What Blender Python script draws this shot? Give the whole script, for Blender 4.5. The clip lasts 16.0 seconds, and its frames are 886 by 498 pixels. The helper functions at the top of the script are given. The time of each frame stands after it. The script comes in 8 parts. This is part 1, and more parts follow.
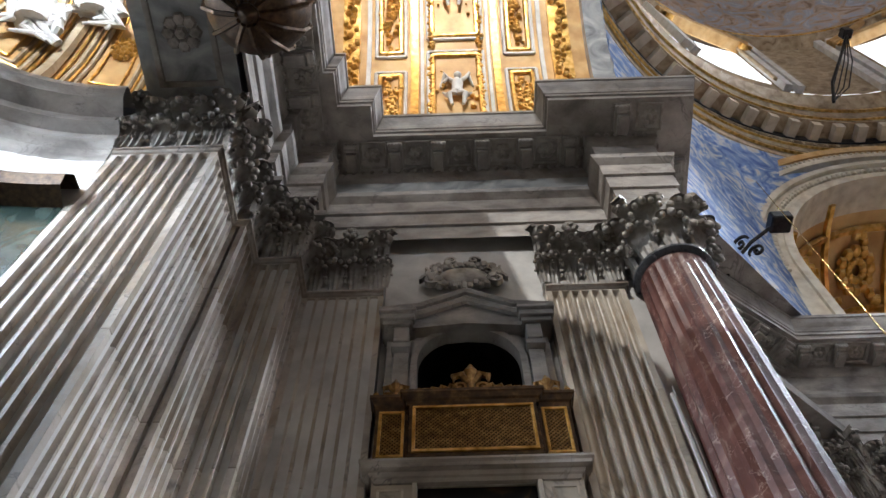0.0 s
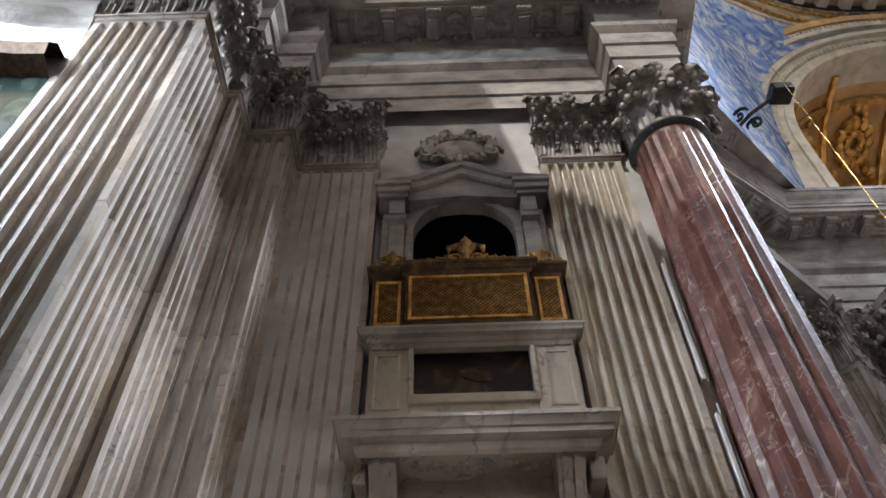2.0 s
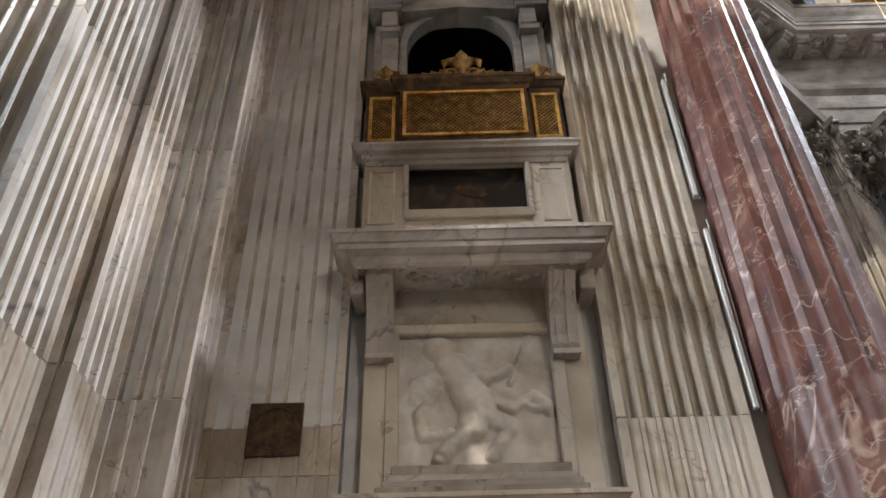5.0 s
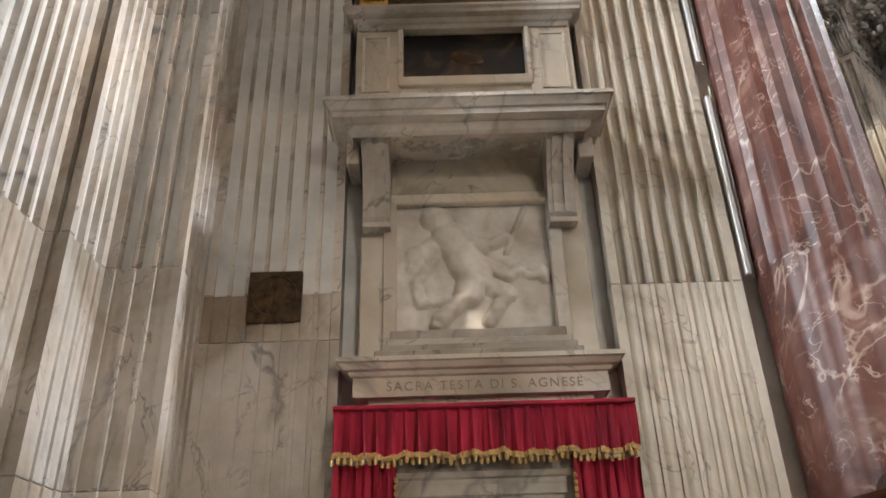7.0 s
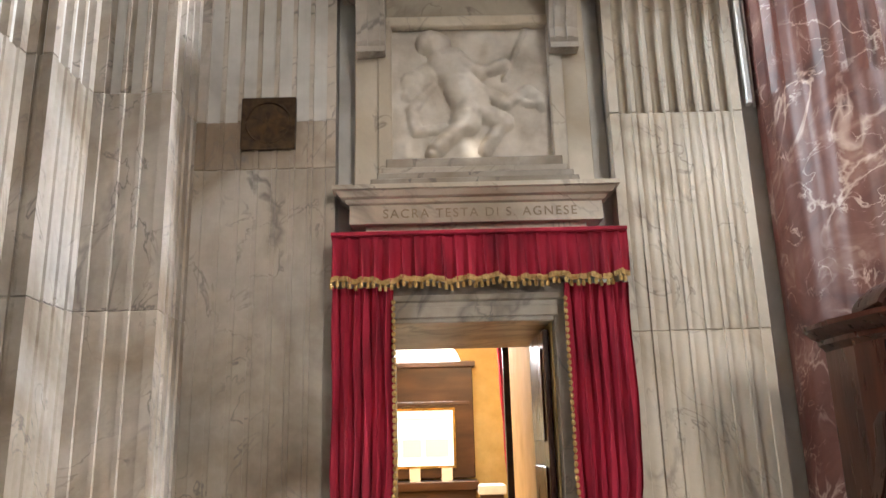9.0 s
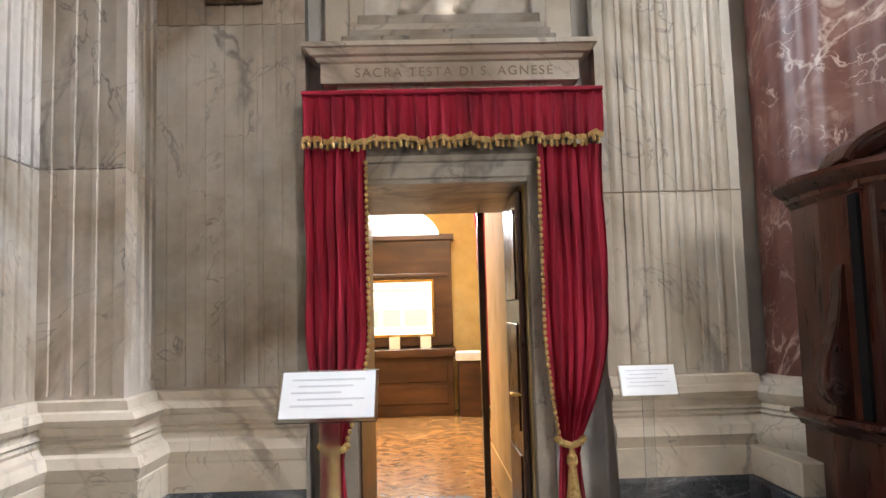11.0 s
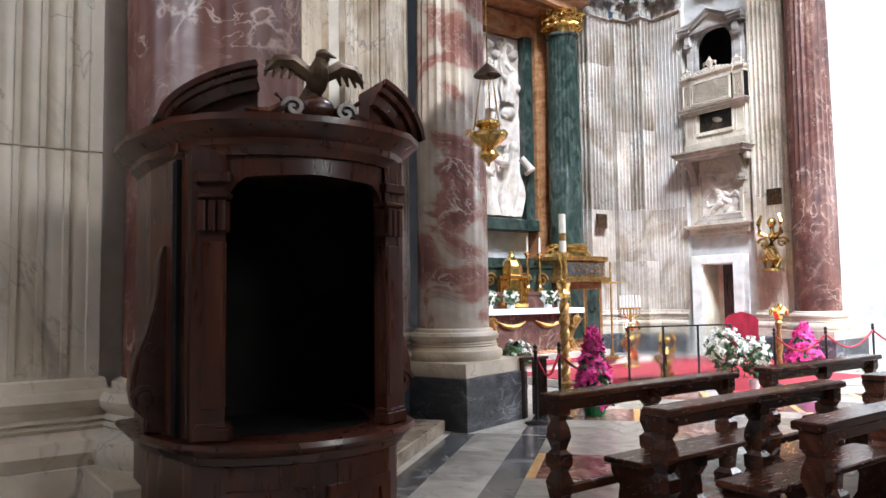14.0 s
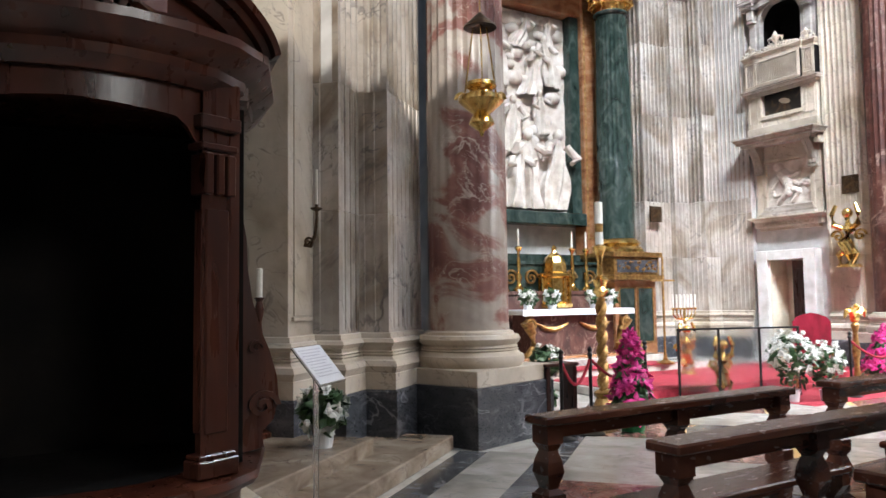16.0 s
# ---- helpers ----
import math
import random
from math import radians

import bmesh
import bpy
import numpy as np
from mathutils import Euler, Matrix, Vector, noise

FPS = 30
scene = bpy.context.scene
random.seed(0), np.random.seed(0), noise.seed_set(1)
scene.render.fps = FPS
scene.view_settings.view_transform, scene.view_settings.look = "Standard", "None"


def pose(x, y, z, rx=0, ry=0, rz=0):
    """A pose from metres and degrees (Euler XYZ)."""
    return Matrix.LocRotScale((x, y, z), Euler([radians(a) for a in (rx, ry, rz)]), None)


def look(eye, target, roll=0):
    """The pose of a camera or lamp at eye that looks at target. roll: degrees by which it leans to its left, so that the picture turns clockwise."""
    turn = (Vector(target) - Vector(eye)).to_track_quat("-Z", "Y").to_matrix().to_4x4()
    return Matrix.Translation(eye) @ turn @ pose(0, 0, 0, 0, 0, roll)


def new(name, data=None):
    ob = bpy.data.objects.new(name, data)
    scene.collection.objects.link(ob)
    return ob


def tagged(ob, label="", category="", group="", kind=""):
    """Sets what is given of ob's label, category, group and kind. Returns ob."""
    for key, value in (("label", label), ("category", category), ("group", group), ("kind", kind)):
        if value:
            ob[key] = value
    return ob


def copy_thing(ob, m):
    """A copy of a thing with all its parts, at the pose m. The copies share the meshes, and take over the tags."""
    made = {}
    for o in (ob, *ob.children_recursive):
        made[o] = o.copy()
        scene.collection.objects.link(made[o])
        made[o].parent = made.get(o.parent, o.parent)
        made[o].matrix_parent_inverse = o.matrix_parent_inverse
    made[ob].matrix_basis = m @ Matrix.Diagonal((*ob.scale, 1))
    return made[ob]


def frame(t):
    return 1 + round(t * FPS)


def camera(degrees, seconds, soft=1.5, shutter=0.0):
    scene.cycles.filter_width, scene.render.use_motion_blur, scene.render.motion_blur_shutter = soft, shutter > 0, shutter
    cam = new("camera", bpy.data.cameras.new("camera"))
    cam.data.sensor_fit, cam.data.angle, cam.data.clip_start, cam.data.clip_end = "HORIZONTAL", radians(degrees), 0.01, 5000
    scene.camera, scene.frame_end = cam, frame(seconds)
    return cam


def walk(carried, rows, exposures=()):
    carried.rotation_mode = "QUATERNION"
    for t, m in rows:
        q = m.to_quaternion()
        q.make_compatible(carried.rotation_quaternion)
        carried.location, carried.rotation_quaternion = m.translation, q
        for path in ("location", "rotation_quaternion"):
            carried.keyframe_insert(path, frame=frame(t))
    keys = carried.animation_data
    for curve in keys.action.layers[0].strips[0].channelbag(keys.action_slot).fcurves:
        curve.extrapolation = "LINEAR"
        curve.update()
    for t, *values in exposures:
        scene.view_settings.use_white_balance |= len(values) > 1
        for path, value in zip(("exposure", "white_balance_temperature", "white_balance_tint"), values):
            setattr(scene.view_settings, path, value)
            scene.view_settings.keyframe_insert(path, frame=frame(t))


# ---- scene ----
cam = camera(61.0, 16.0, shutter=0.28)
PATH = [
    (0, (0.138, -0.019, 1.897), (0.129, 1.005, 3.615), -1.3),
    (0.5, (0.134, -0.016, 1.896), (0.126, 1.02, 3.607), -1.5),
    (1, (0.137, -0.016, 1.89), (0.131, 1.083, 3.56), -1.5),
    (1.5, (0.141, -0.015, 1.881), (0.134, 1.184, 3.481), -1.5),
    (2, (0.142, -0.016, 1.871), (0.134, 1.279, 3.395), -1.5),
    (2.5, (0.139, -0.005, 1.871), (0.131, 1.384, 3.309), -1.4),
    (3, (0.139, -0.004, 1.871), (0.131, 1.45, 3.244), -1.4),
    (3.5, (0.147, -0.002, 1.872), (0.137, 1.498, 3.194), -1.4),
    (4, (0.145, 0.007, 1.866), (0.135, 1.548, 3.141), -1.3),
    (6.5, (0.09, 0.101, 1.788), (0.099, 1.831, 2.791), -1.8),
    (7, (0.09, 0.109, 1.789), (0.098, 1.889, 2.701), -1.8),
    (7.5, (0.082, 0.107, 1.791), (0.092, 1.937, 2.599), -1.8),
    (8, (0.076, 0.114, 1.788), (0.087, 1.989, 2.483), -1.7),
    (8.5, (0.062, 0.108, 1.787), (0.079, 2.02, 2.375), -1.7),
    (9, (0.068, 0.115, 1.779), (0.083, 2.054, 2.271), -1.5),
    (11.5, (0.173, 0.146, 1.633), (0.268, 2.138, 1.789), -1.7),
    (12, (0.3, 0.183, 1.624), (0.739, 2.128, 1.788), -1.6),
    (12.5, (0.523, 0.252, 1.618), (1.247, 2.112, 1.756), -1.6),
    (13, (0.786, 0.365, 1.632), (1.737, 2.119, 1.766), -1.2),
    (13.5, (1.093, 0.523, 1.64), (2.203, 2.181, 1.769), -1.0),
    (14, (1.358, 0.657, 1.629), (2.52, 2.28, 1.76), -0.8),
    (14.5, (1.674, 0.83, 1.611), (2.845, 2.447, 1.741), -0.8),
    (15, (2.015, 0.97, 1.591), (3.183, 2.589, 1.72), -0.9),
    (15.5, (2.307, 1.097, 1.586), (3.426, 2.749, 1.724), -0.9),
    (16, (2.546, 1.252, 1.588), (3.561, 2.969, 1.724), -0.8),
]
EXPOSURES = [(0, -1.05, 6000, 10), (2.5, -0.8, 6150, 10), (4.5, -0.5, 6350, 10), (7, -0.08, 6600, 10), (9, 0.25, 6450, 10), (11.5, 0.0, 6050, 10), (12.5, -0.18, 5650, 10), (13.5, -0.2, 5800, 10), (14.5, -0.45, 5950, 10), (16, -0.45, 6050, 10)]
walk(cam, [(t, look(eye, target, roll)) for t, eye, target, roll in PATH], EXPOSURES)

# ---- light ----
world = bpy.data.worlds.new("sky")
scene.world = world
world.use_nodes = True
wn = world.node_tree
sky = wn.nodes.new("ShaderNodeTexSky")
sky.sky_type, sky.sun_disc = "NISHITA", False
SUN_WAY = Vector((0.27, 0.76, -0.60)).normalized()
sky.sun_elevation = math.asin(-SUN_WAY.z)
sky.sun_rotation = math.atan2(-SUN_WAY.x, -SUN_WAY.y)
wn.links.new(sky.outputs[0], wn.nodes["Background"].inputs[0])
wn.nodes["Background"].inputs[1].default_value = 0.05


def lamp(name, kind, m, energy, color=(1, 1, 1), size=1.0, size_y=None, spread=180):
    data = bpy.data.lights.new(name, kind)
    data.energy, data.color = energy, color
    if kind == "AREA":
        data.shape, data.size, data.size_y = "RECTANGLE", size, size_y or size
        data.spread = radians(spread)
    if kind == "SUN":
        data.angle = radians(0.5)
    ob = new(name, data)
    ob.matrix_world = m
    return ob


CX, CY = 12.4, -0.5          # centre of the crossing
lamp("sun", "SUN", look((0, 0, 30), Vector((0, 0, 30)) + SUN_WAY), 5.0, (1.0, 0.94, 0.84))
# daylight at the drum, transept and sacristy windows; other lamps here are added fill
# added fill at an unseen vault opening, brightens the vault and entablature
lamp("lunette_daylight", "AREA", look((0.6, -4.6, 16.6), (0.6, 3.5, 17.0)), 500, (1.0, 0.97, 0.92), 3.0, 1.8, 88)
# added lamp inside the apse, rakes across the corner pilaster
lamp("apse_daylight", "AREA", look((-5.3, 1.65, 8.8), (-2.5, 3.04, 7.6)), 240, (0.84, 0.92, 1.0), 1.2, 2.0, 60)
for k in range(8):
    a = radians(22.5 + 45 * k)
    p = Vector((CX + 8.2 * math.cos(a), CY + 8.2 * math.sin(a), 26.2))
    aim, watts, spread = {4: ((17.2, 11.5, 3.5), 1450, 42), 5: ((17.2, 11.5, 3.5), 1450, 42), 6: ((6.6, 7.6, 3.5), 180, 30), 0: ((-2.4, 3.2, 5.0), 950, 34)}.get(k, ((2 * CX - p.x, 2 * CY - p.y, 25.0), 640, 64))
    lamp("drum_daylight", "AREA", look(p, aim), watts, (0.90, 0.95, 1.0), 2.2, 3.4, spread)
# added lamp without a window, lifts the half dome and its statues
lamp("apse_vault_daylight", "AREA", look((-3.3, -2.2, 11.2), (-4.3, 1.2, 12.6)), 520, (0.92, 0.96, 1.0), 1.6, 1.2, 86)
lamp("transept_daylight", "AREA", look((26.5, -2.0, 11.5), (18.0, 6.0, 2.0)), 1400, (1.0, 0.98, 0.95), 4.0, 5.0, 48)
# added fill from the nave side, brightens the lower wall and doorway
lamp("nave_daylight", "AREA", look((9.0, -13.6, 9.0), (0.5, 5.0, 1.4)), 66, (1.0, 0.95, 0.86), 4.0, 5.0, 34)
# warm fill added under the sacristy ceiling, no fitting belongs to it
lamp("sacristy_lamp", "AREA", look((0.4, 9.6, 4.1), (0.2, 9.8, 0)), 250, (1.0, 0.80, 0.50), 1.6, 1.6)
lamp("sacristy_daylight", "AREA", look((-0.35, 13.2, 3.5), (0.0, 9.0, 0.6)), 220, (0.95, 0.97, 1.0), 1.3, 0.5)

# ---- materials ----


def rgb(c):
    return (c[0], c[1], c[2], 1.0)


def material(name, stops, scale=3.0, rough=0.5, metal=0.0, bump=0.15, fine=40.0, stretch=(1, 1, 1), warp=0.0, detail=6.0, vein=None, vein_scale=2.0, vein_width=0.03, spread=0.06, coat=0.0, rand=0.0, grime=0.25, tilt=(0, 0, 0)):
    """Two scales of noise through a colour ramp, optional warped veins, and fine relief."""
    mat = bpy.data.materials.new(name)
    mat.use_nodes = True
    nt = mat.node_tree
    N, L = nt.nodes, nt.links
    bsdf = N["Principled BSDF"]
    tc = N.new("ShaderNodeTexCoord")
    mp = N.new("ShaderNodeMapping")
    mp.vector_type = "TEXTURE"
    mp.inputs["Rotation"].default_value = tilt
    mp.inputs["Scale"].default_value = (1 / stretch[0], 1 / stretch[1], 1 / stretch[2])
    geo = N.new("ShaderNodeNewGeometry")
    L.new(tc.outputs["Object"], mp.inputs[0])
    co = mp.outputs[0]
    if rand:
        info = N.new("ShaderNodeObjectInfo")
        add = N.new("ShaderNodeVectorMath")
        add.operation = "MULTIPLY_ADD"
        add.inputs[1].default_value = (rand, rand, rand)
        L.new(info.outputs["Random"], add.inputs[0])
        L.new(co, add.inputs[2])
        co = add.outputs[0]
    n1 = N.new("ShaderNodeTexNoise")
    n1.inputs["Scale"].default_value, n1.inputs["Detail"].default_value = scale, detail
    n1.inputs["Distortion"].default_value = warp
    L.new(co, n1.inputs["Vector"])
    ramp = N.new("ShaderNodeValToRGB")
    el = ramp.color_ramp.elements
    for k, (pos, c) in enumerate(stops):
        e = el[k] if k < 2 else el.new(pos)
        e.position, e.color = pos, rgb(c)
    L.new(n1.outputs[0], ramp.inputs[0])
    col = ramp.outputs[0]
    for vs, vw in (((vein_scale, vein_width), (vein_scale * 3.3, vein_width * 0.75)) if vein else ()):
        nv = N.new("ShaderNodeTexNoise")
        nv.inputs["Scale"].default_value, nv.inputs["Detail"].default_value, nv.inputs["Distortion"].default_value = vs, 5.0, 1.2
        L.new(co, nv.inputs["Vector"])
        sub = N.new("ShaderNodeMath"); sub.operation = "SUBTRACT"; sub.inputs[1].default_value = 0.5
        ab = N.new("ShaderNodeMath"); ab.operation = "ABSOLUTE"
        mr = N.new("ShaderNodeMapRange")
        mr.inputs["From Min"].default_value, mr.inputs["From Max"].default_value = 0.0, vw
        mr.inputs["To Min"].default_value, mr.inputs["To Max"].default_value = 0.9, 0.0
        n3 = N.new("ShaderNodeTexNoise"); n3.inputs["Scale"].default_value = vs * 0.9; n3.inputs["Detail"].default_value = 3
        L.new(tc.outputs["Object"], n3.inputs["Vector"])
        gate = N.new("ShaderNodeMapRange"); gate.inputs["From Min"].default_value, gate.inputs["From Max"].default_value = 0.46, 0.64
        L.new(n3.outputs[0], gate.inputs[0])
        L.new(nv.outputs[0], sub.inputs[0]); L.new(sub.outputs[0], ab.inputs[0]); L.new(ab.outputs[0], mr.inputs[0])
        mul = N.new("ShaderNodeMath"); mul.operation = "MULTIPLY"
        L.new(mr.outputs[0], mul.inputs[0]); L.new(gate.outputs[0], mul.inputs[1])
        mix = N.new("ShaderNodeMix"); mix.data_type = "RGBA"
        mix.inputs[7].default_value = rgb(vein)
        L.new(mul.outputs[0], mix.inputs[0]); L.new(col, mix.inputs[6])
        col = mix.outputs[2]
    if grime:
        ng = N.new("ShaderNodeTexNoise"); ng.inputs["Scale"].default_value = 0.7; ng.inputs["Detail"].default_value = 8; ng.inputs["Roughness"].default_value = 0.7
        L.new(tc.outputs["Object"], ng.inputs["Vector"])
        rg = N.new("ShaderNodeMapRange")
        rg.inputs["From Min"].default_value, rg.inputs["From Max"].default_value = 0.35, 0.65
        rg.inputs["To Min"].default_value, rg.inputs["To Max"].default_value = 1.0 - grime, 1.0 + grime * 0.3
        L.new(ng.outputs[0], rg.inputs[0])
        mg = N.new("ShaderNodeVectorMath"); mg.operation = "SCALE"
        L.new(col, mg.inputs[0]); L.new(rg.outputs[0], mg.inputs[3])
        col = mg.outputs[0]
    if rand:
        rb = N.new("ShaderNodeMapRange")
        rb.inputs["To Min"].default_value, rb.inputs["To Max"].default_value = 0.82, 1.10
        L.new(info.outputs["Random"], rb.inputs[0])
        mb = N.new("ShaderNodeVectorMath"); mb.operation = "SCALE"
        L.new(col, mb.inputs[0]); L.new(rb.outputs[0], mb.inputs[3])
        col = mb.outputs[0]
    L.new(col, bsdf.inputs["Base Color"])
    bsdf.inputs["Metallic"].default_value = metal
    n2 = N.new("ShaderNodeTexNoise")
    n2.inputs["Scale"].default_value, n2.inputs["Detail"].default_value = fine, 4.0
    L.new(co, n2.inputs["Vector"])
    rr = N.new("ShaderNodeMapRange")
    rr.inputs["To Min"].default_value, rr.inputs["To Max"].default_value = max(0.02, rough - spread * 2), rough + spread * 2
    L.new(n2.outputs[0], rr.inputs[0])
    L.new(rr.outputs[0], bsdf.inputs["Roughness"])
    if coat:
        bsdf.inputs["Coat Weight"].default_value, bsdf.inputs["Coat Roughness"].default_value = coat, 0.12
    if bump:
        bp = N.new("ShaderNodeBump")
        bp.inputs["Strength"].default_value, bp.inputs["Distance"].default_value = bump, 0.01
        L.new(n2.outputs[0], bp.inputs["Height"])
        L.new(bp.outputs[0], bsdf.inputs["Normal"])
    return mat


def glow(name, color, strength):
    mat = bpy.data.materials.new(name)
    mat.use_nodes = True
    b = mat.node_tree.nodes["Principled BSDF"]
    b.inputs["Base Color"].default_value = rgb(color)
    b.inputs["Emission Color"].default_value = rgb(color)
    b.inputs["Emission Strength"].default_value = strength
    return mat


MARBLE = material("veined_marble", [(0.28, (0.23, 0.165, 0.11)), (0.42, (0.39, 0.32, 0.25)), (0.55, (0.51, 0.445, 0.38)), (0.74, (0.60, 0.55, 0.50))], 1.25, 0.40, 0, 0.08, 60, (1.0, 1.0, 0.5), 1.1, 8, (0.17, 0.15, 0.14), 0.95, 0.022, rand=9.0, grime=0.42, tilt=(0.55, 0.6, 0.0))
MARBLE_WARM = material("warm_marble", [(0.28, (0.40, 0.315, 0.22)), (0.45, (0.57, 0.485, 0.38)), (0.72, (0.68, 0.605, 0.505))], 1.4, 0.36, 0, 0.08, 60, (1, 1, 0.5), 1.0, 8, (0.27, 0.22, 0.18), 0.9, 0.022, rand=7.0, grime=0.24, tilt=(-0.5, -0.6, 0.0))
CARVED = material("carved_stone", [(0.30, (0.20, 0.175, 0.15)), (0.5, (0.38, 0.345, 0.305)), (0.72, (0.52, 0.485, 0.435))], 6.0, 0.5, 0, 0.3, 45, grime=0.4)
CORNICE = material("grey_cornice_stone", [(0.30, (0.22, 0.195, 0.175)), (0.5, (0.40, 0.365, 0.33)), (0.75, (0.56, 0.52, 0.475))], 2.0, 0.5, 0, 0.2, 50, (1, 1, 2.0), 0.5, 8, (0.20, 0.18, 0.17), 1.5, 0.02, grime=0.4)
FRIEZE = material("grey_green_frieze_marble", [(0.3, (0.16, 0.17, 0.17)), (0.5, (0.36, 0.37, 0.37)), (0.7, (0.58, 0.58, 0.56))], 1.6, 0.35, 0, 0.08, 50, (1, 1, 1), 1.8, 6)
REDMARBLE = material("red_cottanello_marble", [(0.30, (0.045, 0.012, 0.008)), (0.46, (0.088, 0.026, 0.017)), (0.60, (0.125, 0.046, 0.032)), (0.76, (0.25, 0.150, 0.108))], 2.3, 0.50, 0, 0.04, 60, (1, 1, 0.7), 1.7, 9, (0.42, 0.30, 0.24), 1.7, 0.020, rand=5.0, grime=0.2, tilt=(0.5, 0.4, 0))
PALEREDMARBLE = material("red_and_cream_marble", [(0.34, (0.13, 0.045, 0.036)), (0.47, (0.26, 0.115, 0.090)), (0.52, (0.40, 0.33, 0.275)), (0.70, (0.50, 0.44, 0.375))], 1.1, 0.36, 0, 0.04, 60, (1, 1, 1.5), 0.7, 9, (0.55, 0.46, 0.39), 1.9, 0.022, grime=0.2, tilt=(0.4, 0.4, 0))
GREENMARBLE = material("verde_antico_marble", [(0.30, (0.010, 0.020, 0.017)), (0.5, (0.030, 0.048, 0.040)), (0.72, (0.075, 0.098, 0.085))], 4.0, 0.2, 0, 0.03, 60, (1, 1, 0.6), 1.2, 9)
DARKMARBLE = material("dark_bardiglio_marble", [(0.30, (0.025, 0.027, 0.032)), (0.55, (0.06, 0.063, 0.07)), (0.75, (0.15, 0.15, 0.16))], 1.8, 0.3, 0, 0.05, 50, (1, 1, 2), 1.4, 7, (0.32, 0.32, 0.33), 1.2, 0.02)
ORANGEMARBLE = material("orange_alabaster", [(0.30, (0.22, 0.085, 0.036)), (0.5, (0.36, 0.165, 0.075)), (0.74, (0.47, 0.275, 0.16))], 1.5, 0.25, 0, 0.05, 60, (1, 1, 2.0), 1.6, 8)
RELIEFSTONE = material("warm_relief_marble", [(0.3, (0.50, 0.42, 0.34)), (0.5, (0.68, 0.61, 0.53)), (0.7, (0.80, 0.74, 0.67))], 4, 0.5, 0, 0.15, 40, grime=0.3)
WHITESTONE = material("white_relief_marble", [(0.3, (0.60, 0.56, 0.50)), (0.5, (0.74, 0.71, 0.66)), (0.7, (0.82, 0.80, 0.76))], 4, 0.5, 0, 0.15, 40, grime=0.18)
REDSLATE = material("red_grey_marble", [(0.3, (0.18, 0.10, 0.09)), (0.5, (0.36, 0.25, 0.22)), (0.7, (0.56, 0.47, 0.43))], 2.4, 0.3, 0, 0.05, 50, warp=1.5)
GOLD = material("gilded_stucco", [(0.3, (0.42, 0.22, 0.04)), (0.5, (0.78, 0.46, 0.12)), (0.7, (0.95, 0.66, 0.26))], 9, 0.34, 0.85, 0.35, 50, grime=0.25)
GILT = material("polished_gilt_bronze", [(0.3, (0.50, 0.28, 0.06)), (0.6, (0.95, 0.66, 0.24))], 12, 0.22, 1.0, 0.1, 80, grime=0.15)
OLDGILT = material("aged_gilt_wood", [(0.3, (0.16, 0.080, 0.024)), (0.55, (0.36, 0.20, 0.062)), (0.75, (0.58, 0.37, 0.13))], 14, 0.42, 0.65, 0.2, 60)
DARKGILT = material("browned_gilt_wood", [(0.3, (0.035, 0.018, 0.008)), (0.55, (0.10, 0.052, 0.020)), (0.75, (0.22, 0.125, 0.048))], 11, 0.42, 0.4, 0.2, 60)
TANSTUCCO = material("tan_gilded_stucco", [(0.3, (0.26, 0.175, 0.09)), (0.5, (0.46, 0.345, 0.21)), (0.72, (0.62, 0.50, 0.34))], 3.5, 0.5, 0.15, 0.25, 40, warp=0.8)
STEPSTONE = material("worn_brown_step_marble", [(0.3, (0.20, 0.145, 0.10)), (0.5, (0.32, 0.25, 0.185)), (0.72, (0.44, 0.37, 0.29))], 2.2, 0.2, 0, 0.05, 40, (1, 1, 2), 1.2, 8, (0.18, 0.13, 0.10), 1.5, 0.018)
OCHRE = material("ochre_gilded_ground", [(0.3, (0.50, 0.27, 0.08)), (0.5, (0.66, 0.40, 0.15)), (0.7, (0.78, 0.54, 0.25))], 2.5, 0.5, 0.1, 0.15, 40)
STUCCO = material("cream_stucco", [(0.3, (0.60, 0.50, 0.36)), (0.5, (0.74, 0.65, 0.50)), (0.7, (0.82, 0.74, 0.60))], 3, 0.7, 0, 0.2, 40)
BLUEFRESCO = material("blue_fresco", [(0.3, (0.06, 0.12, 0.36)), (0.5, (0.22, 0.32, 0.55)), (0.62, (0.62, 0.62, 0.60)), (0.75, (0.60, 0.46, 0.34))], 1.4, 0.8, 0, 0.1, 30, warp=2.5)
FRESCO = material("faded_dome_fresco", [(0.3, (0.30, 0.20, 0.13)), (0.45, (0.55, 0.42, 0.32)), (0.6, (0.42, 0.46, 0.55)), (0.75, (0.75, 0.68, 0.60))], 1.1, 0.8, 0, 0.1, 30, warp=2.8)
WOOD = material("dark_walnut", [(0.3, (0.018, 0.0046, 0.0024)), (0.5, (0.046, 0.0115, 0.0055)), (0.7, (0.085, 0.024, 0.011))], 5, 0.30, 0, 0.12, 30, (1, 1, 0.12), 1.2, 6, rand=6.0, grime=0.3)
PEW = material("red_brown_pew_wood", [(0.3, (0.028, 0.0085, 0.005)), (0.5, (0.065, 0.020, 0.011)), (0.7, (0.12, 0.042, 0.023))], 4, 0.24, 0, 0.08, 30, (0.3, 1, 1), 1.2, 6, rand=4.0, grime=0.25)
OLDWOOD = material("sacristy_walnut", [(0.3, (0.028, 0.011, 0.006)), (0.5, (0.062, 0.026, 0.013)), (0.7, (0.11, 0.05, 0.025))], 4, 0.4, 0, 0.1, 30, (0.2, 1, 1))
VELVET = material("crimson_velvet", [(0.3, (0.20, 0.004, 0.018)), (0.5, (0.36, 0.010, 0.035)), (0.7, (0.46, 0.018, 0.055))], 8, 0.85, 0, 0.2, 90, (1, 1, 0.3))
